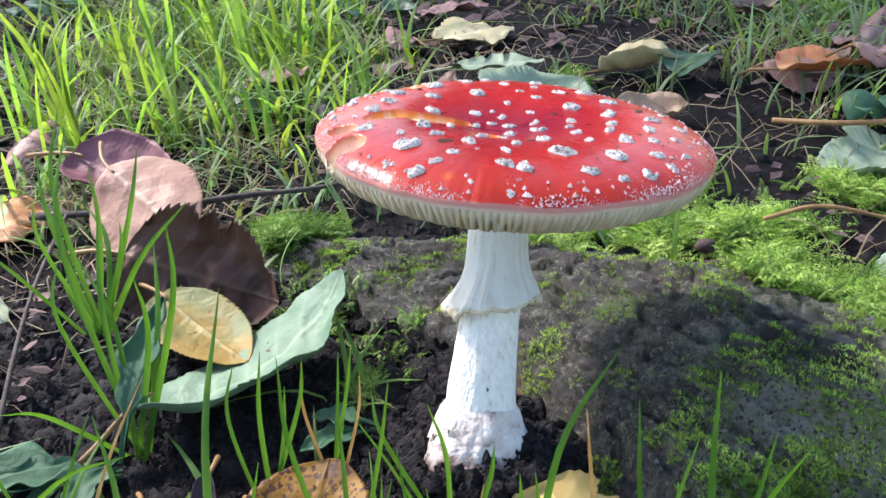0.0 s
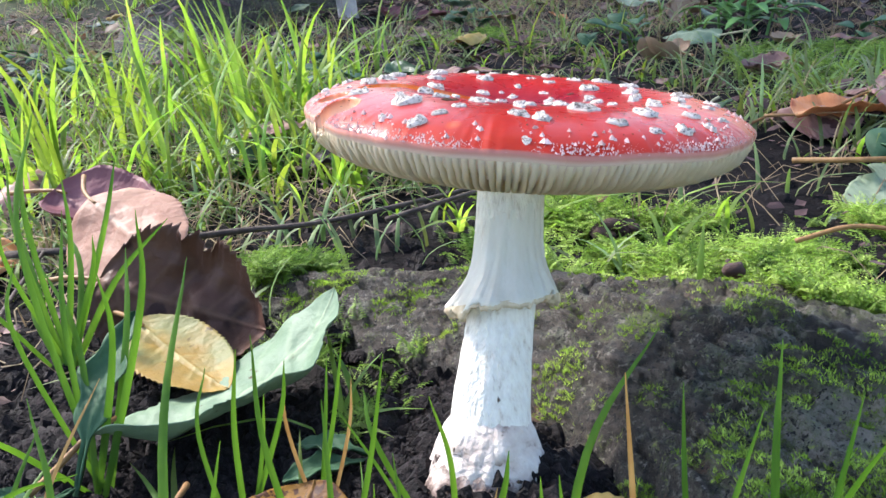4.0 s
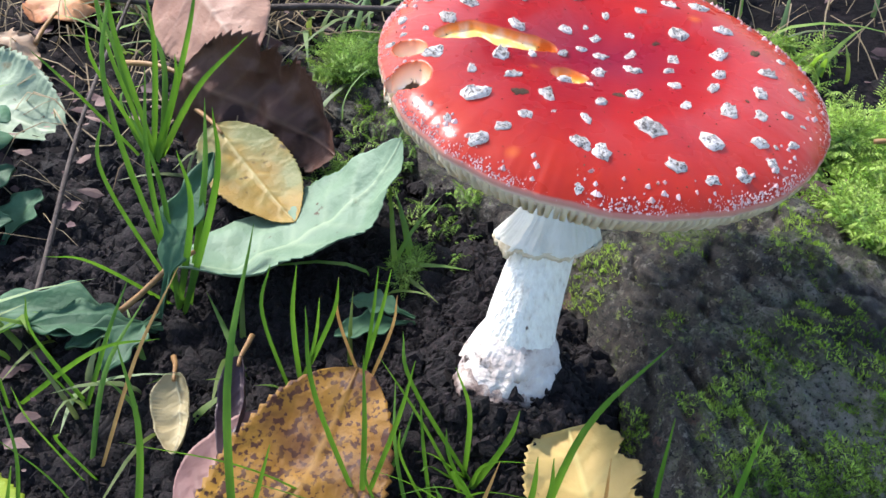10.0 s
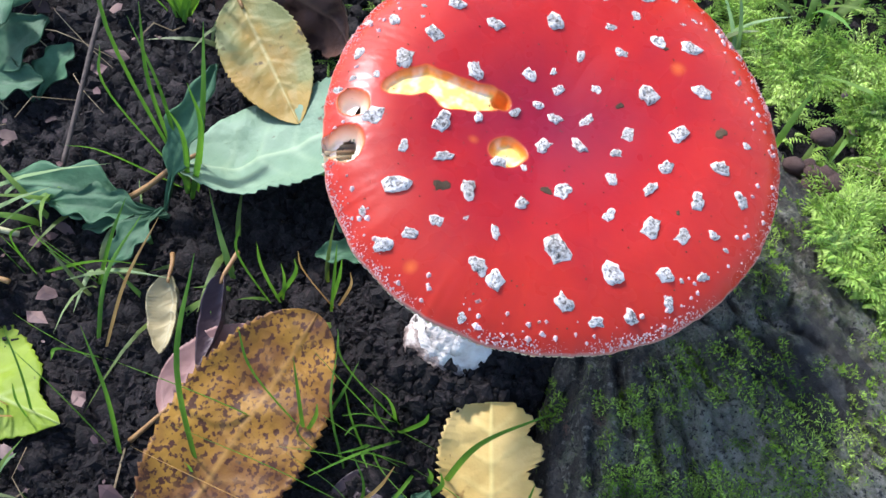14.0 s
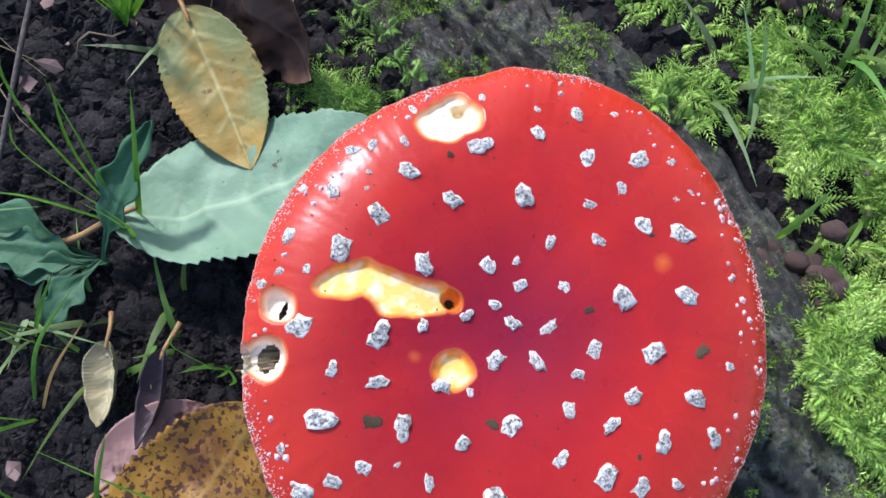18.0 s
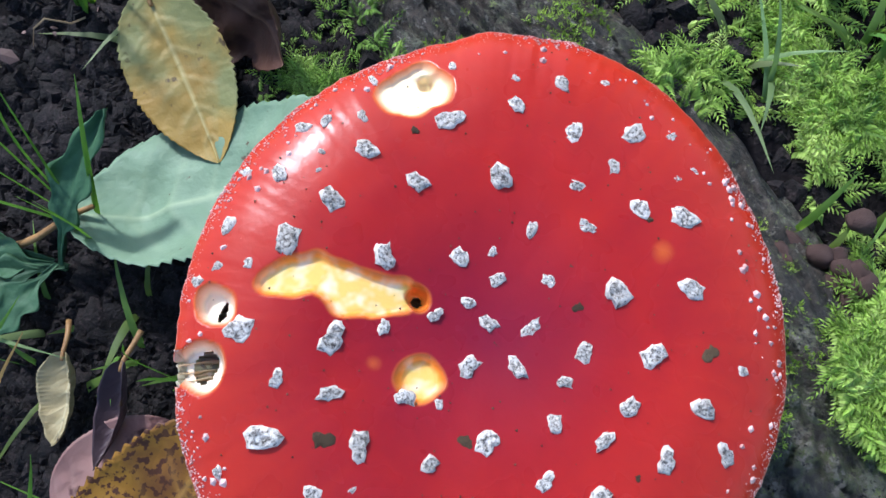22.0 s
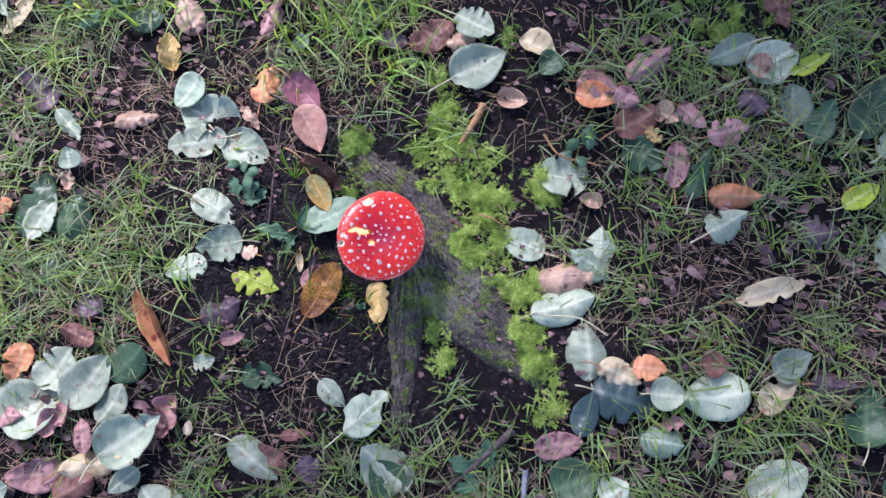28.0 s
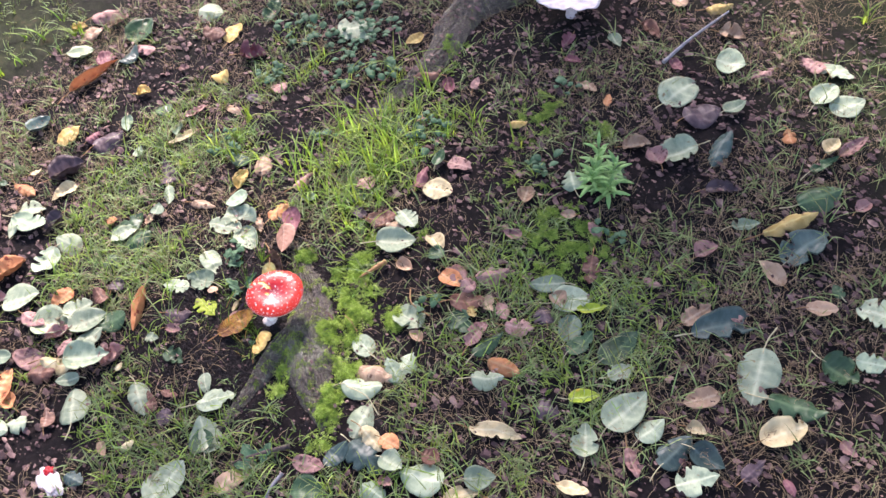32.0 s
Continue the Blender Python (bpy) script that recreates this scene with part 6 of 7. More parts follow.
def blade_part(parent, base, mid, tip, width, material=None):
    base, mid, tip = Vector(base), Vector(mid), Vector(tip)
    o = parent.location
    pts = [p - o for p in bend([base, mid, tip], 13)]
    vs, fs = [], []
    n = len(pts) - 1
    side0 = (tip - base).cross(Vector((0.15, 1, 0.2))).normalized()
    for i, p in enumerate(pts):
        t = i / n
        d = (pts[min(i + 1, n)] - pts[max(i - 1, 0)]).normalized()
        s = (side0 - d * side0.dot(d)).normalized()
        u = s.cross(d)
        w = width * 0.5 * (1 - t ** 2.6) * (0.7 + 0.3 * min(1, t * 5)) + 0.00006
        vs += [p - s * w, p - u * (w * 0.35), p + s * w]
    for i in range(n):
        a = i * 3
        fs += [(a, a + 1, a + 4, a + 3), (a + 1, a + 2, a + 5, a + 4)]
    return mesh("blade", vs, fs, material or BLADE, parent)


def tuft(x, y, blades, label="tuft of fresh green grass blades"):
    """A tuft: blades are (tip, sideways bow, width in mm, dry)."""
    ob = new("grass_tuft")
    ob.location = (x, y, top_z(x, y))
    tagged(ob, label, "grass", "grass tufts by the mushroom")
    for k, (tip, bow, w, dry) in enumerate(blades):
        b = Vector((x + 0.0016 * math.cos(k * 2.4), y + 0.0016 * math.sin(k * 2.4), top_z(x, y) - 0.002))
        t = Vector(tip)
        m = (b + t) / 2 + Vector((bow * 0.001, 0, abs(bow) * 0.0009 + (t - b).length * 0.10))
        blade_part(ob, b, m, t, w * (0.00074 if y > -0.03 else 0.00062), DRYTIP if dry else None)
    return ob


tuft(-0.024, -0.069, (((-0.032, -0.059, 0.062), -4, 2.2, 0), ((-0.010, -0.069, 0.062), 3, 1.6, 0), ((-0.022, -0.059, 0.049), 1, 2.0, 0),))
tuft(-0.001, -0.059, (((-0.016, -0.049, 0.045), -6, 2.0, 0), ((-0.004, -0.059, 0.048), 2, 1.8, 0), ((0.009, -0.059, 0.036), 3, 2.2, 0), ((-0.012, -0.064, 0.025), -2, 1.4, 0),))
tuft(0.012, -0.071, (((0.036, -0.054, 0.055), -3, 2.6, 0), ((0.013, -0.071, 0.039), 1, 2.2, 0), ((0.016, -0.071, 0.039), 2, 2.0, 0),))
tuft(0.024, -0.088, (((0.023, -0.087, 0.066), 0, 1.7, 1),), "single drying grass blade")
tuft(0.036, -0.077, (((0.036, -0.069, 0.053), -1, 1.7, 0),), "single upright green grass blade")
tuft(0.046, -0.084, (((0.049, -0.074, 0.062), -1, 2.2, 0), ((0.060, -0.090, 0.058), 1, 2.0, 0)), "upright green grass blades in front of the root")
tuft(0.030, -0.092, (((0.043, -0.084, 0.057), -1, 2.0, 0),), "single slanting green grass blade")
tuft(0.043, -0.099, (((0.052, -0.093, 0.064), -1, 2.2, 0),), "single slanting green grass blade")
tuft(-0.047, -0.036, (((-0.041, -0.036, 0.048), -1, 2.2, 0), ((-0.032, -0.036, 0.045), 5, 1.8, 0), ((-0.049, -0.031, 0.042), -4, 1.8, 0), ((-0.037, -0.036, 0.038), 2, 1.5, 0),))
tuft(-0.031, -0.033, (((-0.033, -0.033, 0.042), -3, 1.4, 1), ((-0.021, -0.033, 0.046), 2, 1.6, 0), ((-0.025, -0.028, 0.041), 1, 1.5, 0), ((-0.020, -0.033, 0.038), 3, 1.2, 1),))
tuft(-0.085, -0.012, (((-0.093, 0.018, 0.086), -8, 2.6, 0), ((-0.087, 0.008, 0.065), -2, 2.4, 0), ((-0.063, -0.012, 0.070), 8, 2.4, 0), ((-0.096, -0.002, 0.057), -8, 2.2, 0), ((-0.074, -0.012, 0.057), 6, 2.4, 0), ((-0.077, 0.015, 0.052), 4.2, 2.6, 0), ((-0.115, -0.017, 0.022), -4.6, 3.3, 0), ((-0.097, 0.011, 0.052), 4.8, 2.6, 0),))
tuft(-0.111, 0.041, (((-0.112, 0.061, 0.078), -6, 2.8, 0), ((-0.104, 0.051, 0.062), 4, 2.6, 0), ((-0.088, 0.051, 0.066), 6, 2.4, 0), ((-0.119, 0.041, 0.055), -6, 2.4, 0), ((-0.095, 0.041, 0.047), 6, 2.2, 0), ((-0.123, 0.061, 0.065), -4, 2.4, 0), ((-0.078, 0.054, 0.046), 0.1, 2.6, 0), ((-0.130, 0.068, 0.054), 0.8, 2.7, 0), ((-0.115, 0.067, 0.042), 6.1, 3.2, 0), ((-0.148, 0.054, 0.036), -5.4, 2.7, 0), ((-0.119, 0.063, 0.020), -7.3, 3.0, 0),))
tuft(-0.098, -0.047, (((-0.099, -0.047, 0.042), -4, 1.8, 0), ((-0.104, -0.047, 0.023), -2, 1.6, 0), ((-0.086, -0.029, 0.030), 2, 1.8, 0), ((-0.103, -0.046, 0.030), -1, 1.4, 0),))
tuft(-0.048, -0.088, (((-0.0425, -0.050, 0.073), -2, 3.0, 0), ((-0.031, -0.088, 0.061), 3, 1.6, 0),))
tuft(-0.071, -0.089, (((-0.065, -0.069, 0.059), 6, 2.6, 0), ((-0.100, -0.073, 0.030), 4, 2.4, 0),))
tuft(-0.012, -0.075, (((-0.018, -0.050, 0.030), -2, 1.6, 0), ((-0.020, -0.069, 0.030), -4, 1.4, 0),))
tuft(-0.022, -0.070, (((-0.074, -0.069, 0.024), 2, 2.4, 0), ((-0.014, -0.049, 0.02), 2, 1.4, 0)), label='long green grass blade lying over a rusty leaf')
tuft(-0.006, -0.083, (((-0.023, -0.076, 0.020), 4.4, 1.2, 0), ((-0.000, -0.082, 0.034), 1.4, 1.2, 0), ((-0.012, -0.092, 0.040), -4.1, 1.4, 1), ((-0.047, -0.080, 0.036), 3.3, 1.6, 0), ((0.006, -0.073, 0.039), 2.7, 1.6, 1), ((-0.007, -0.071, 0.025), 3.7, 1.4, 0),))
tuft(-0.016, -0.092, (((-0.012, -0.091, 0.025), -0.1, 1.1, 0), ((-0.009, -0.091, 0.032), -4.5, 1.7, 0), ((-0.015, -0.087, 0.017), 0.5, 1.1, 1), ((-0.057, -0.087, 0.027), -1.2, 1.7, 1), ((-0.026, -0.092, 0.032), 5.5, 1.2, 0),))
tuft(0.006, -0.092, (((-0.002, -0.092, 0.028), 5.9, 2.3, 0), ((-0.006, -0.116, 0.026), 1.3, 1.3, 0), ((-0.005, -0.102, 0.047), -5.0, 1.6, 0), ((-0.011, -0.095, 0.033), 5.8, 1.9, 1), ((0.011, -0.098, 0.034), -3.4, 1.7, 0), ((0.028, -0.079, 0.021), 3.4, 1.3, 0),))
tuft(-0.088, -0.066, (((-0.081, -0.075, 0.035), -3.0, 2.1, 0), ((-0.082, -0.031, 0.026), -1.5, 2.2, 0), ((-0.093, -0.068, 0.039), -2.9, 1.3, 0), ((-0.068, -0.036, 0.044), 1.3, 1.3, 1),))
tuft(-0.098, -0.088, (((-0.093, -0.072, 0.040), 5.6, 1.6, 0), ((-0.107, -0.086, 0.021), 0.7, 2.0, 1), ((-0.125, -0.078, 0.046), -1.4, 2.2, 0), ((-0.105, -0.104, 0.051), -0.1, 1.4, 1), ((-0.109, -0.085, 0.041), -5.0, 2.1, 0), ((-0.087, -0.083, 0.035), 0.7, 1.7, 0),))
tuft(0.020, -0.104, (((-0.023, -0.097, 0.034), 5.3, 1.3, 0), ((0.037, -0.110, 0.033), 0.4, 2.2, 1), ((0.006, -0.112, 0.026), 2.7, 2.0, 1), ((0.014, -0.113, 0.032), 1.6, 1.3, 0), ((-0.006, -0.082, 0.024), 3.9, 2.0, 0),))
tuft(-0.118, -0.050, (((-0.115, -0.048, 0.028), 1.4, 1.8, 0), ((-0.107, -0.043, 0.028), -3.8, 1.2, 0), ((-0.140, -0.043, 0.013), 3.3, 1.4, 0), ((-0.073, -0.044, 0.028), 5.7, 2.1, 0),))
tuft(-0.074, -0.112, (((-0.061, -0.101, 0.024), 3.4, 1.5, 0), ((-0.067, -0.104, 0.047), 5.7, 1.7, 0), ((-0.095, -0.105, 0.028), 1.6, 1.5, 0), ((-0.086, -0.109, 0.031), 5.3, 1.3, 1), ((-0.072, -0.112, 0.024), 4.2, 1.9, 0),))
tuft(0.000, -0.061, (((-0.012, -0.081, 0.037), 0.1, 1.7, 0), ((0.013, -0.065, 0.027), -2.9, 1.5, 0), ((-0.006, -0.058, 0.025), -2.1, 1.6, 0), ((-0.010, -0.068, 0.024), -3.6, 1.8, 0), ((-0.020, -0.055, 0.044), -1.0, 1.4, 0),))
tuft(0.005, -0.068, (((0.001, -0.089, 0.030), 1.9, 1.5, 0), ((0.031, -0.082, 0.039), 5.4, 1.4, 0), ((-0.020, -0.077, 0.039), -1.3, 1.3, 0), ((-0.000, -0.075, 0.037), -5.9, 1.7, 0), ((-0.003, -0.071, 0.032), 0.0, 1.6, 0),))
tuft(-0.008, -0.066, (((0.018, -0.082, 0.041), -3.1, 1.1, 0), ((-0.014, -0.067, 0.037), -2.8, 1.2, 0), ((-0.011, -0.060, 0.038), -0.5, 1.4, 0), ((-0.010, -0.073, 0.025), 2.2, 1.8, 0),))


# ---- weeds ----
def lobed_leaf(length, width, seed, lobes=4, cup=0.12):
    """A toothed rosette leaf along +x: verts and faces with thickness."""
    rnd = random.Random(seed)
    na, nc = 40, 10
    top = []
    for i in range(na + 1):
        t = i / na
        prof = (0.16 + 0.84 * math.sin(math.pi * min(1.0, (max(0.0, t - 0.25) / 0.75) ** 0.8))) if t < 0.97 else 0.35 * (1 - t) / 0.03
        if t < 0.25:
            prof = 0.10 + 0.06 * t / 0.25
        for k in range(nc + 1):
            c = -1 + 2 * k / nc
            tooth = 1 - 0.42 * abs(c) * (0.5 + 0.5 * math.cos(2 * math.pi * lobes * t + (0.8 if c > 0 else 0))) * (1 if t > 0.25 else 0)
            y = c * prof * width / 2 * tooth
            z = cup * width * c * c * prof + 0.10 * length * math.sin(math.pi * t * 0.9) + 0.04 * length * nz(t * 4 + seed, c * 2) - 0.0006 * max(0, 1 - abs(c) * 5)
            top.append(Vector((t * length, y, z)))
    n, tot = nc + 1, len(top)
    fs = []
    for i in range(na):
        for k in range(nc):
            a = i * n + k
            fs += [(a, a + n, a + n + 1, a + 1), (tot + a, tot + a + 1, tot + a + n + 1, tot + a + n)]
        for k in (0, nc):
            a = i * n + k
            q = (a, a + n, tot + a + n, tot + a)
            fs.append(q[::-1] if k == 0 else q)
    return top + [p - Vector((0, 0, 0.0004)) for p in top], fs


def rosette(x, y, leaves, label):
    """A flat weed: leaves are (heading, length, width, lift in degrees)."""
    ob = new("rosette_weed")
    ob.location = (x, y, top_z(x, y) + 0.001)
    tagged(ob, label, "weed", "rosette weeds")
    for k, (head, ln_, w, lift) in enumerate(leaves):
        vs, fs = lobed_leaf(ln_, w, k * 7 + int(x * 1000), 3 + k % 2)
        p = mesh("leaf", vs, fs, WEED, ob)
        p.matrix_basis = pose(0, 0, 0.002 * k, 0, -lift, head)
    return ob


rosette(-0.086, -0.022, ((186, 0.050, 0.020, 6), (196, 0.034, 0.014, 10), (212, 0.024, 0.010, 4), (76, 0.046, 0.013, 36), (255, 0.022, 0.012, 2)), "low grey-green toothed rosette weed on bare soil")
rosette(-0.162, -0.004, ((62, 0.034, 0.022, 14), (20, 0.026, 0.016, 10), (120, 0.030, 0.018, 12)), "low green toothed weed leaves on soil")
rosette(-0.142, 0.000, ((80, 0.022, 0.014, 12), (150, 0.024, 0.014, 8)), "low green toothed weed leaves on soil")
rosette(-0.020, -0.012, ((205, 0.022, 0.010, 6), (175, 0.018, 0.009, 8)), "small green toothed weed under a pale leaf")
rosette(0.200, -0.215, ((170, 0.050, 0.026, 14), (110, 0.045, 0.022, 12), (215, 0.040, 0.020, 8)), "bright green toothed weed beside a stick")
rosette(0.010, -0.083, ((80, 0.012, 0.009, 20), (130, 0.010, 0.008, 10)), "tiny green seedling in front of the mushroom")


def oval_mesh(name, length, width, material, fold=0.12):
    vs, fs = [], []
    for i in range(7):
        t = i / 6
        w = width * 0.5 * (math.sin(math.pi * (0.04 + 0.92 * t)) ** 0.8)
        z = 0.12 * length * math.sin(math.pi * t)
        vs += [(t * length, -w, z + fold * w), (t * length, 0, z), (t * length, w, z + fold * w)]
    n = len(vs)
    vs += [(a, b, c - 0.0004) for a, b, c in vs]
    for i in range(6):
        a = i * 3
        fs += [(a, a + 3, a + 4, a + 1), (a + 1, a + 4, a + 5, a + 2), (n + a, n + a + 1, n + a + 4, n + a + 3), (n + a + 1, n + a + 2, n + a + 5, n + a + 4)]
        fs += [(a, n + a, n + a + 3, a + 3), (a + 2, a + 5, n + a + 5, n + a + 2)]
    me = bpy.data.meshes.new(name)
    me.from_pydata(vs, [], fs)
    me.polygons.foreach_set("use_smooth", [True] * len(me.polygons))
    me.materials.append(material)
    return me


COVER_LEAF = [oval_mesh("leaf", 0.016, 0.012, WEED), oval_mesh("leaf", 0.020, 0.015, WEED), oval_mesh("leaf", 0.012, 0.010, WEED)]


def cover_plant(x, y, spread, count, seed, label="low clump of small round green leaves"):
    rnd = random.Random(seed)
    ob = new("ground_cover_plant")
    ob.location = (x, y, top_z(x, y))
    tagged(ob, label, "weed", "ground cover plants")
    for _ in range(count):
        a, r = rnd.uniform(0, 360), spread * math.sqrt(rnd.random())
        px, py = r * math.cos(radians(a)), r * math.sin(radians(a))
        s = rnd.uniform(0.7, 1.25)
        share("leaf", COVER_LEAF[rnd.randrange(3)], pose(px, py, rnd.uniform(0.006, 0.022), rnd.uniform(-15, 15), rnd.uniform(-30, 8), rnd.uniform(0, 360)) @ Matrix.Diagonal((s, s, s, 1)), ob)
    return ob


cover_plant(-0.541, 0.504, 0.055, 30, 1)
cover_plant(-0.455, 0.560, 0.060, 34, 2)
cover_plant(-0.405, 0.620, 0.050, 26, 3)
cover_plant(-0.361, 0.476, 0.045, 26, 4)
cover_plant(-0.292, 0.540, 0.045, 26, 5)
cover_plant(-0.097, 0.447, 0.048, 34, 6, "dense clump of small round grey-green leaves")
cover_plant(-0.484, 0.373, 0.038, 20, 7)
cover_plant(-0.261, 0.321, 0.022, 10, 8)
cover_plant(0.146, 0.521, 0.030, 14, 9)
cover_plant(0.044, 0.715, 0.022, 9, 10)
cover_plant(0.342, 0.470, 0.028, 12, 11)
cover_plant(-0.412, 0.175, 0.040, 18, 12)
cover_plant(-0.500, 0.640, 0.055, 26, 13)
cover_plant(-0.165, 0.028, 0.018, 5, 14)
cover_plant(0.195, 0.155, 0.018, 5, 15)

# leafy herb with narrow leaves
LANCE = [oval_mesh("leaf", 0.040, 0.009, HERB, 0.3), oval_mesh("leaf", 0.030, 0.008, HERB, 0.3)]
herb = new("leafy_herb")
herb.location = (0.255, 0.550, top_z(0.255, 0.550))
tagged(herb, "bright green leafy herb with narrow pointed leaves", "plant")
for k, (hx, hy, hh) in enumerate(((-0.020, 0.030, 0.075), (0.025, 0.022, 0.065), (0.004, -0.018, 0.060), (0.040, -0.012, 0.050), (-0.010, 0.004, 0.045))):
    lx, ly = hx * 0.5, hy * 0.5
    tv_, tf_ = tube(bend([(lx, ly, -0.004), (lx * 1.3, ly * 1.3, hh * 0.5), (hx, hy, hh)], 8), [0.0014 - 0.0001 * i for i in range(8)], 6)
    mesh("stem", tv_, tf_, HERB, herb)
    for i in range(16):
        f = 0.25 + 0.75 * i / 15
        px, py = lx * 1.3 + (hx - lx * 1.3) * f, ly * 1.3 + (hy - ly * 1.3) * f
        share("leaf", LANCE[i % 2], pose(px, py, hh * f, 0, -62 * f ** 2 + 12, i * 137.5 + k * 40) @ Matrix.Diagonal((1.15 - 0.4 * f,) * 3 + (1,)), herb)


# ---- sticks, twigs and other litter ----
def stick(name, points, radius, material, label, category="twig", knots=0.2, taper=0.5):
    base = Vector(points[0])
    pts = [p - base for p in bend(points, 28)]
    rad = [radius * (1 - taper * i / 27) * (1 + knots * nz(i * 0.7, radius * 900)) for i in range(28)]
    vs, fs = tube(pts, rad, 10)
    ob = mesh(name, vs, fs, material)
    ob.location = base
    return tagged(ob, label, category)


stick("twig", [(-0.165, 0.128, 0.012), (-0.115, 0.118, 0.016), (-0.075, 0.124, 0.016), (-0.040, 0.128, 0.016), (0.018, 0.156, 0.016)], 0.0016, TWIG, "thin dark twig lying behind the mushroom")
stick("twig", [(-0.020, 0.118, 0.018), (0.010, 0.128, 0.022), (0.030, 0.150, 0.020)], 0.0010, TWIG, "thin dark twig crossing another twig")
stick("stick", [(0.162, 0.880, 0.014), (0.168, 0.960, 0.020), (0.180, 1.080, 0.016)], 0.0040, GREYTWIG, "pale grey stick lying on the ground", "stick")
stick("stick", [(0.210, -0.158, 0.010), (0.186, -0.198, 0.014), (0.160, -0.240, 0.010)], 0.0042, TWIG, "short reddish-brown stick on bare soil", "stick")
stick("stick", [(0.235, -0.195, 0.008), (0.242, -0.225, 0.012), (0.256, -0.250, 0.008)], 0.0034, GREYTWIG, "short grey stick half under leaves", "stick")
stick("catkin", [(0.074, 0.184, 0.014), (0.070, 0.160, 0.016), (0.061, 0.130, 0.012)], 0.0052, PETIOLE, "dry yellowish-brown fallen catkin", "catkin", 0.35, 0.55)
stick("plant_stem", [(-0.122, -0.020, 0.006), (-0.135, 0.050, 0.016), (-0.149, 0.126, 0.014)], 0.0008, TWIG, "thin dry grey plant stem on soil", "stem", 0.1, 0.2)
stick("plant_stem", [(0.150, 0.170, 0.012), (0.175, 0.150, 0.016), (0.215, 0.152, 0.014)], 0.0013, PETIOLE, "brown bent plant stem over grass", "stem", 0.1, 0.2)
stick("plant_stem", [(0.106, 0.058, 0.022), (0.124, 0.056, 0.026), (0.146, 0.050, 0.022)], 0.0008, PETIOLE, "thin reddish plant stem on moss", "stem", 0.1, 0.2)
stick("plant_stem", [(0.280, -0.030, 0.012), (0.245, -0.022, 0.020), (0.205, -0.030, 0.016)], 0.0010, PALESTALK, "long pale leaf stalk on grass", "stem", 0.1, 0.2)

# worm casts
CAST = mat("worm_cast", [(0.3, (0.03, 0.016, 0.014)), (0.7, (0.10, 0.055, 0.045))], 300, 0.7, 0.5, 900)


bm = bmesh.new()
bmesh.ops.create_icosphere(bm, subdivisions=2, radius=1.0)
for v in bm.verts:
    v.co *= 1 + 0.3 * nz(v.co.x * 1.5, v.co.y * 1.5, v.co.z * 1.5)
LUMP = bpy.data.meshes.new("lump")
bm.to_mesh(LUMP)
bm.free()
LUMP.polygons.foreach_set("use_smooth", [True] * len(LUMP.polygons))
LUMP.materials.append(CAST)


def worm_cast(x, y, seed):
    rnd = random.Random(seed)
    ob = new("worm_cast")
    ob.location = (x, y, top_z(x, y))
    tagged(ob, "lumpy reddish-brown worm cast on the moss", "soil")
    for _ in range(16):
        s = rnd.uniform(0.0018, 0.0036)
        share("lump", LUMP, pose(rnd.gauss(0, 0.007), rnd.gauss(0, 0.005), rnd.uniform(0, 0.006), 0, 0, rnd.uniform(0, 360)) @ Matrix.Diagonal((s * 1.2, s * 0.9, s * 0.8, 1)), ob)


worm_cast(0.084, 0.041, 1)
worm_cast(0.060, 0.118, 2)

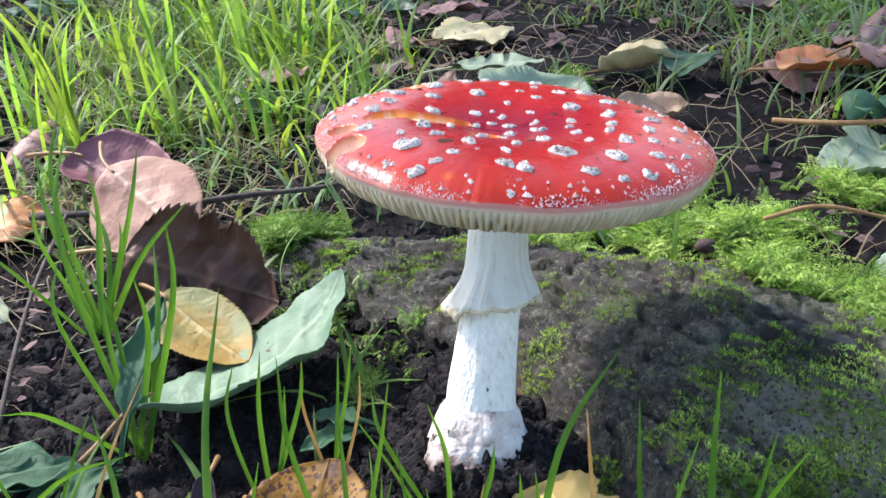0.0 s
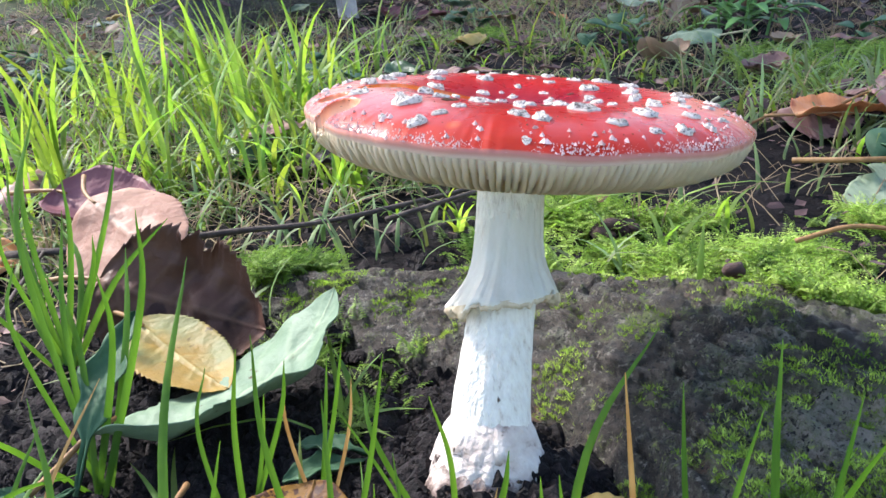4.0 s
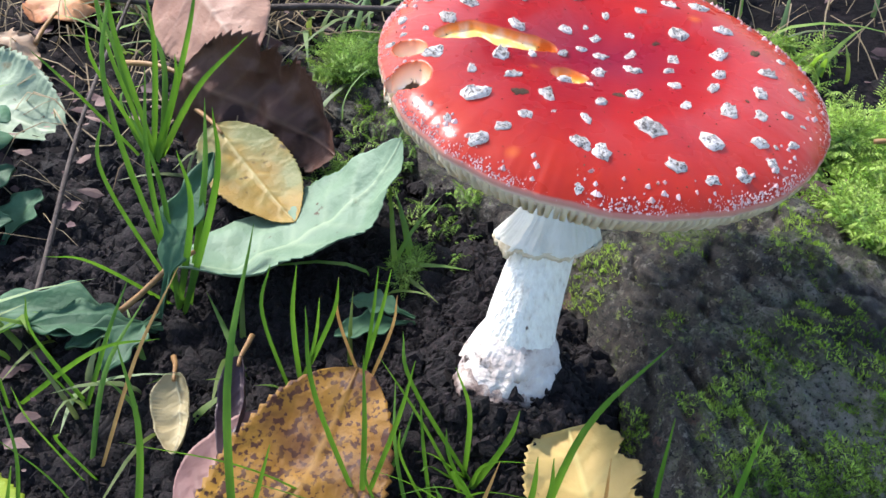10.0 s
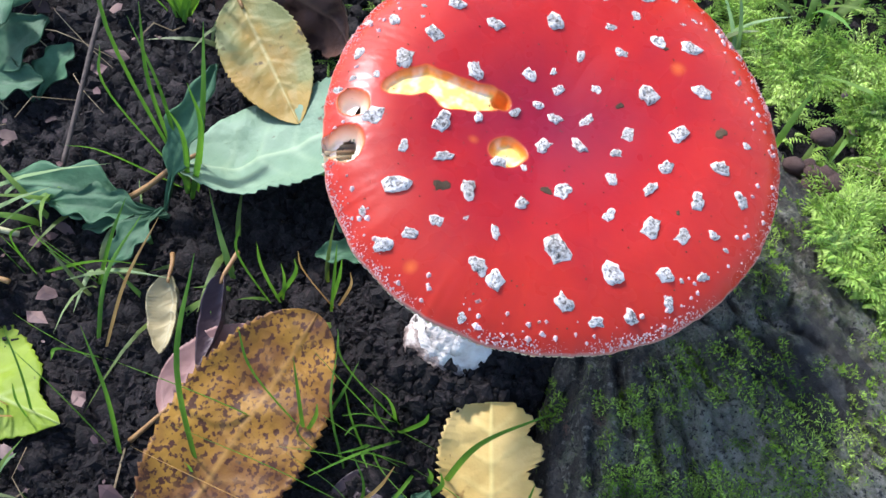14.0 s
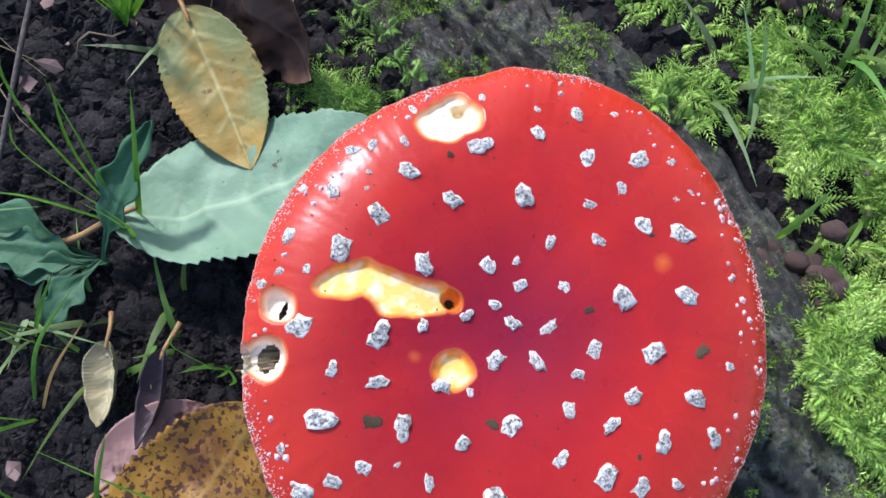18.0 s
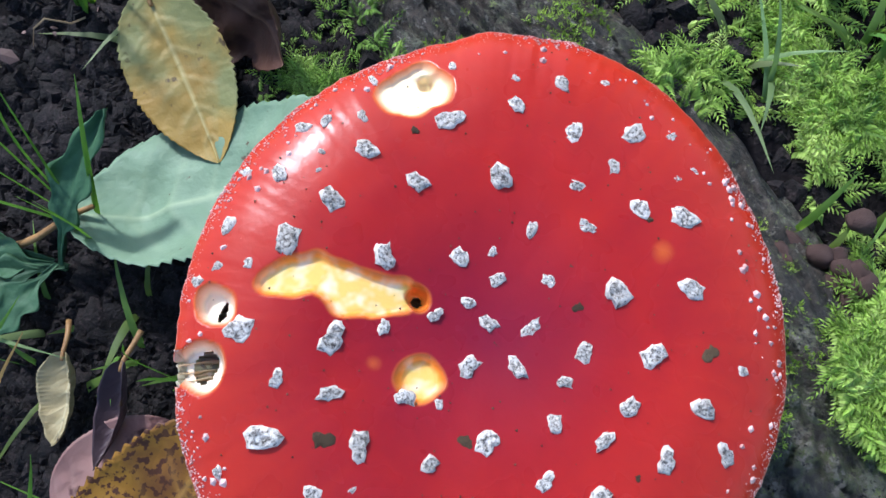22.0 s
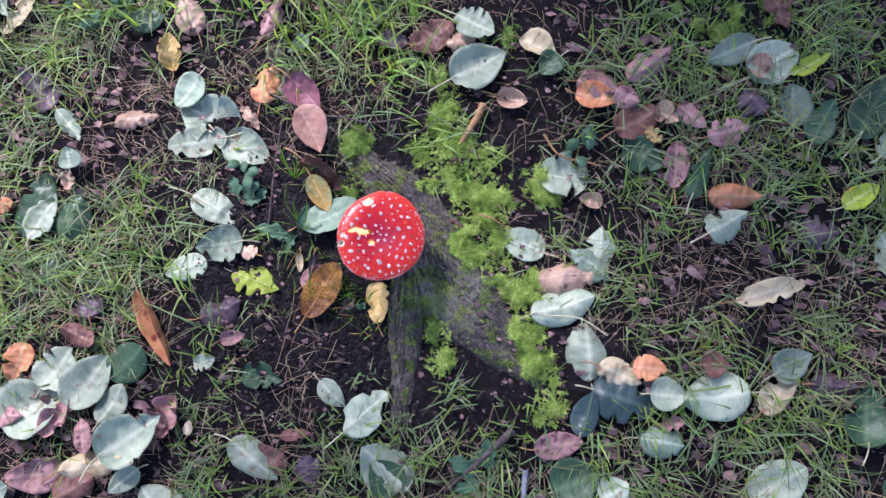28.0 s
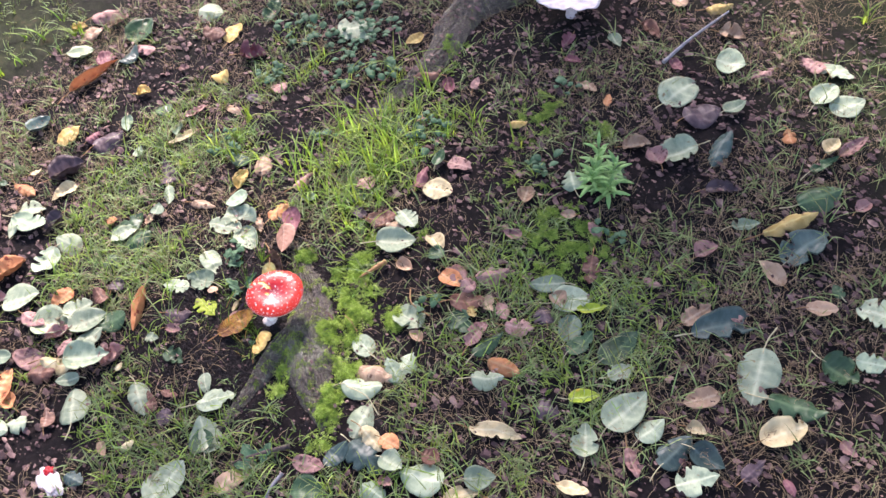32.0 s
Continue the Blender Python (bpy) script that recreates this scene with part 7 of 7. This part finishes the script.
# large pale fungus by the trunk
FUNGUS = mat("pale_fungus", [(0.3, (0.36, 0.30, 0.30)), (0.5, (0.50, 0.45, 0.45)), (0.7, (0.66, 0.61, 0.60))], 40, 0.8, 0.4, 200)
fungus = new("pale_mushroom")
fungus.location = (-0.095, 0.905, top_z(-0.095, 0.905))
tagged(fungus, "large pale mushroom with a torn wavy cap by the trunk", "mushroom")
fv, ff = [], []
for j in range(15):
    for k in range(72):
        a = 2 * math.pi * k / 72
        f = min(j, 8) / 8 if j <= 8 else 1 - (j - 8) / 8
        r = (0.070 + 0.008 * math.cos(3 * a) + 0.006 * nz(math.cos(a) * 4, math.sin(a) * 4)) * max(f, 0.02)
        z = 0.050 + 0.014 * f * f + 0.008 * nz(math.cos(a) * 3, math.sin(a) * 3, 4) * f - (0.006 * (1 - f) + 0.003 if j > 8 else 0)
        fv.append((r * math.cos(a), r * math.sin(a), z))
for j in range(14):
    for k in range(72):
        ff.append((j * 72 + k, j * 72 + (k + 1) % 72, (j + 1) * 72 + (k + 1) % 72, (j + 1) * 72 + k))
mesh("cap", fv, ff, FUNGUS, fungus, "pale lilac-white wavy cap")
tv_, tf_ = tube(bend([(0.004, -0.004, -0.01), (0.002, 0, 0.02), (0, 0, 0.05)], 8), [0.015, 0.013, 0.012, 0.012, 0.012, 0.012, 0.013, 0.016], 20)
mesh("stem", tv_, tf_, FUNGUS, fungus, "thick whitish stem")

# broken piece of another red mushroom
piece = new("mushroom_fragment")
piece.location = (-0.043, -0.455, top_z(-0.043, -0.455))
tagged(piece, "broken white mushroom piece with red skin on grass", "mushroom")
for nm, off, sc, material, text in (("flesh", (0, 0, 0.005), (0.030, 0.014, 0.006), FUNGUS, "torn whitish flesh"), ("skin", (-0.018, 0.008, 0.007), (0.009, 0.008, 0.0035), None, "scrap of red skin")):
    bm = bmesh.new()
    bmesh.ops.create_icosphere(bm, subdivisions=4, radius=1.0)
    for v in bm.verts:
        v.co = Vector((v.co.x * sc[0], v.co.y * sc[1], v.co.z * sc[2])) * (1 + 0.5 * nz(v.co.x * 2, v.co.y * 2, v.co.z * 2)) + Vector(off)
    me = bpy.data.meshes.new(nm)
    bm.to_mesh(me)
    bm.free()
    me.polygons.foreach_set("use_smooth", [True] * len(me.polygons))
    me.materials.append(material or CAP_SKIN)
    share(nm, me, Matrix.Identity(4), piece, text)
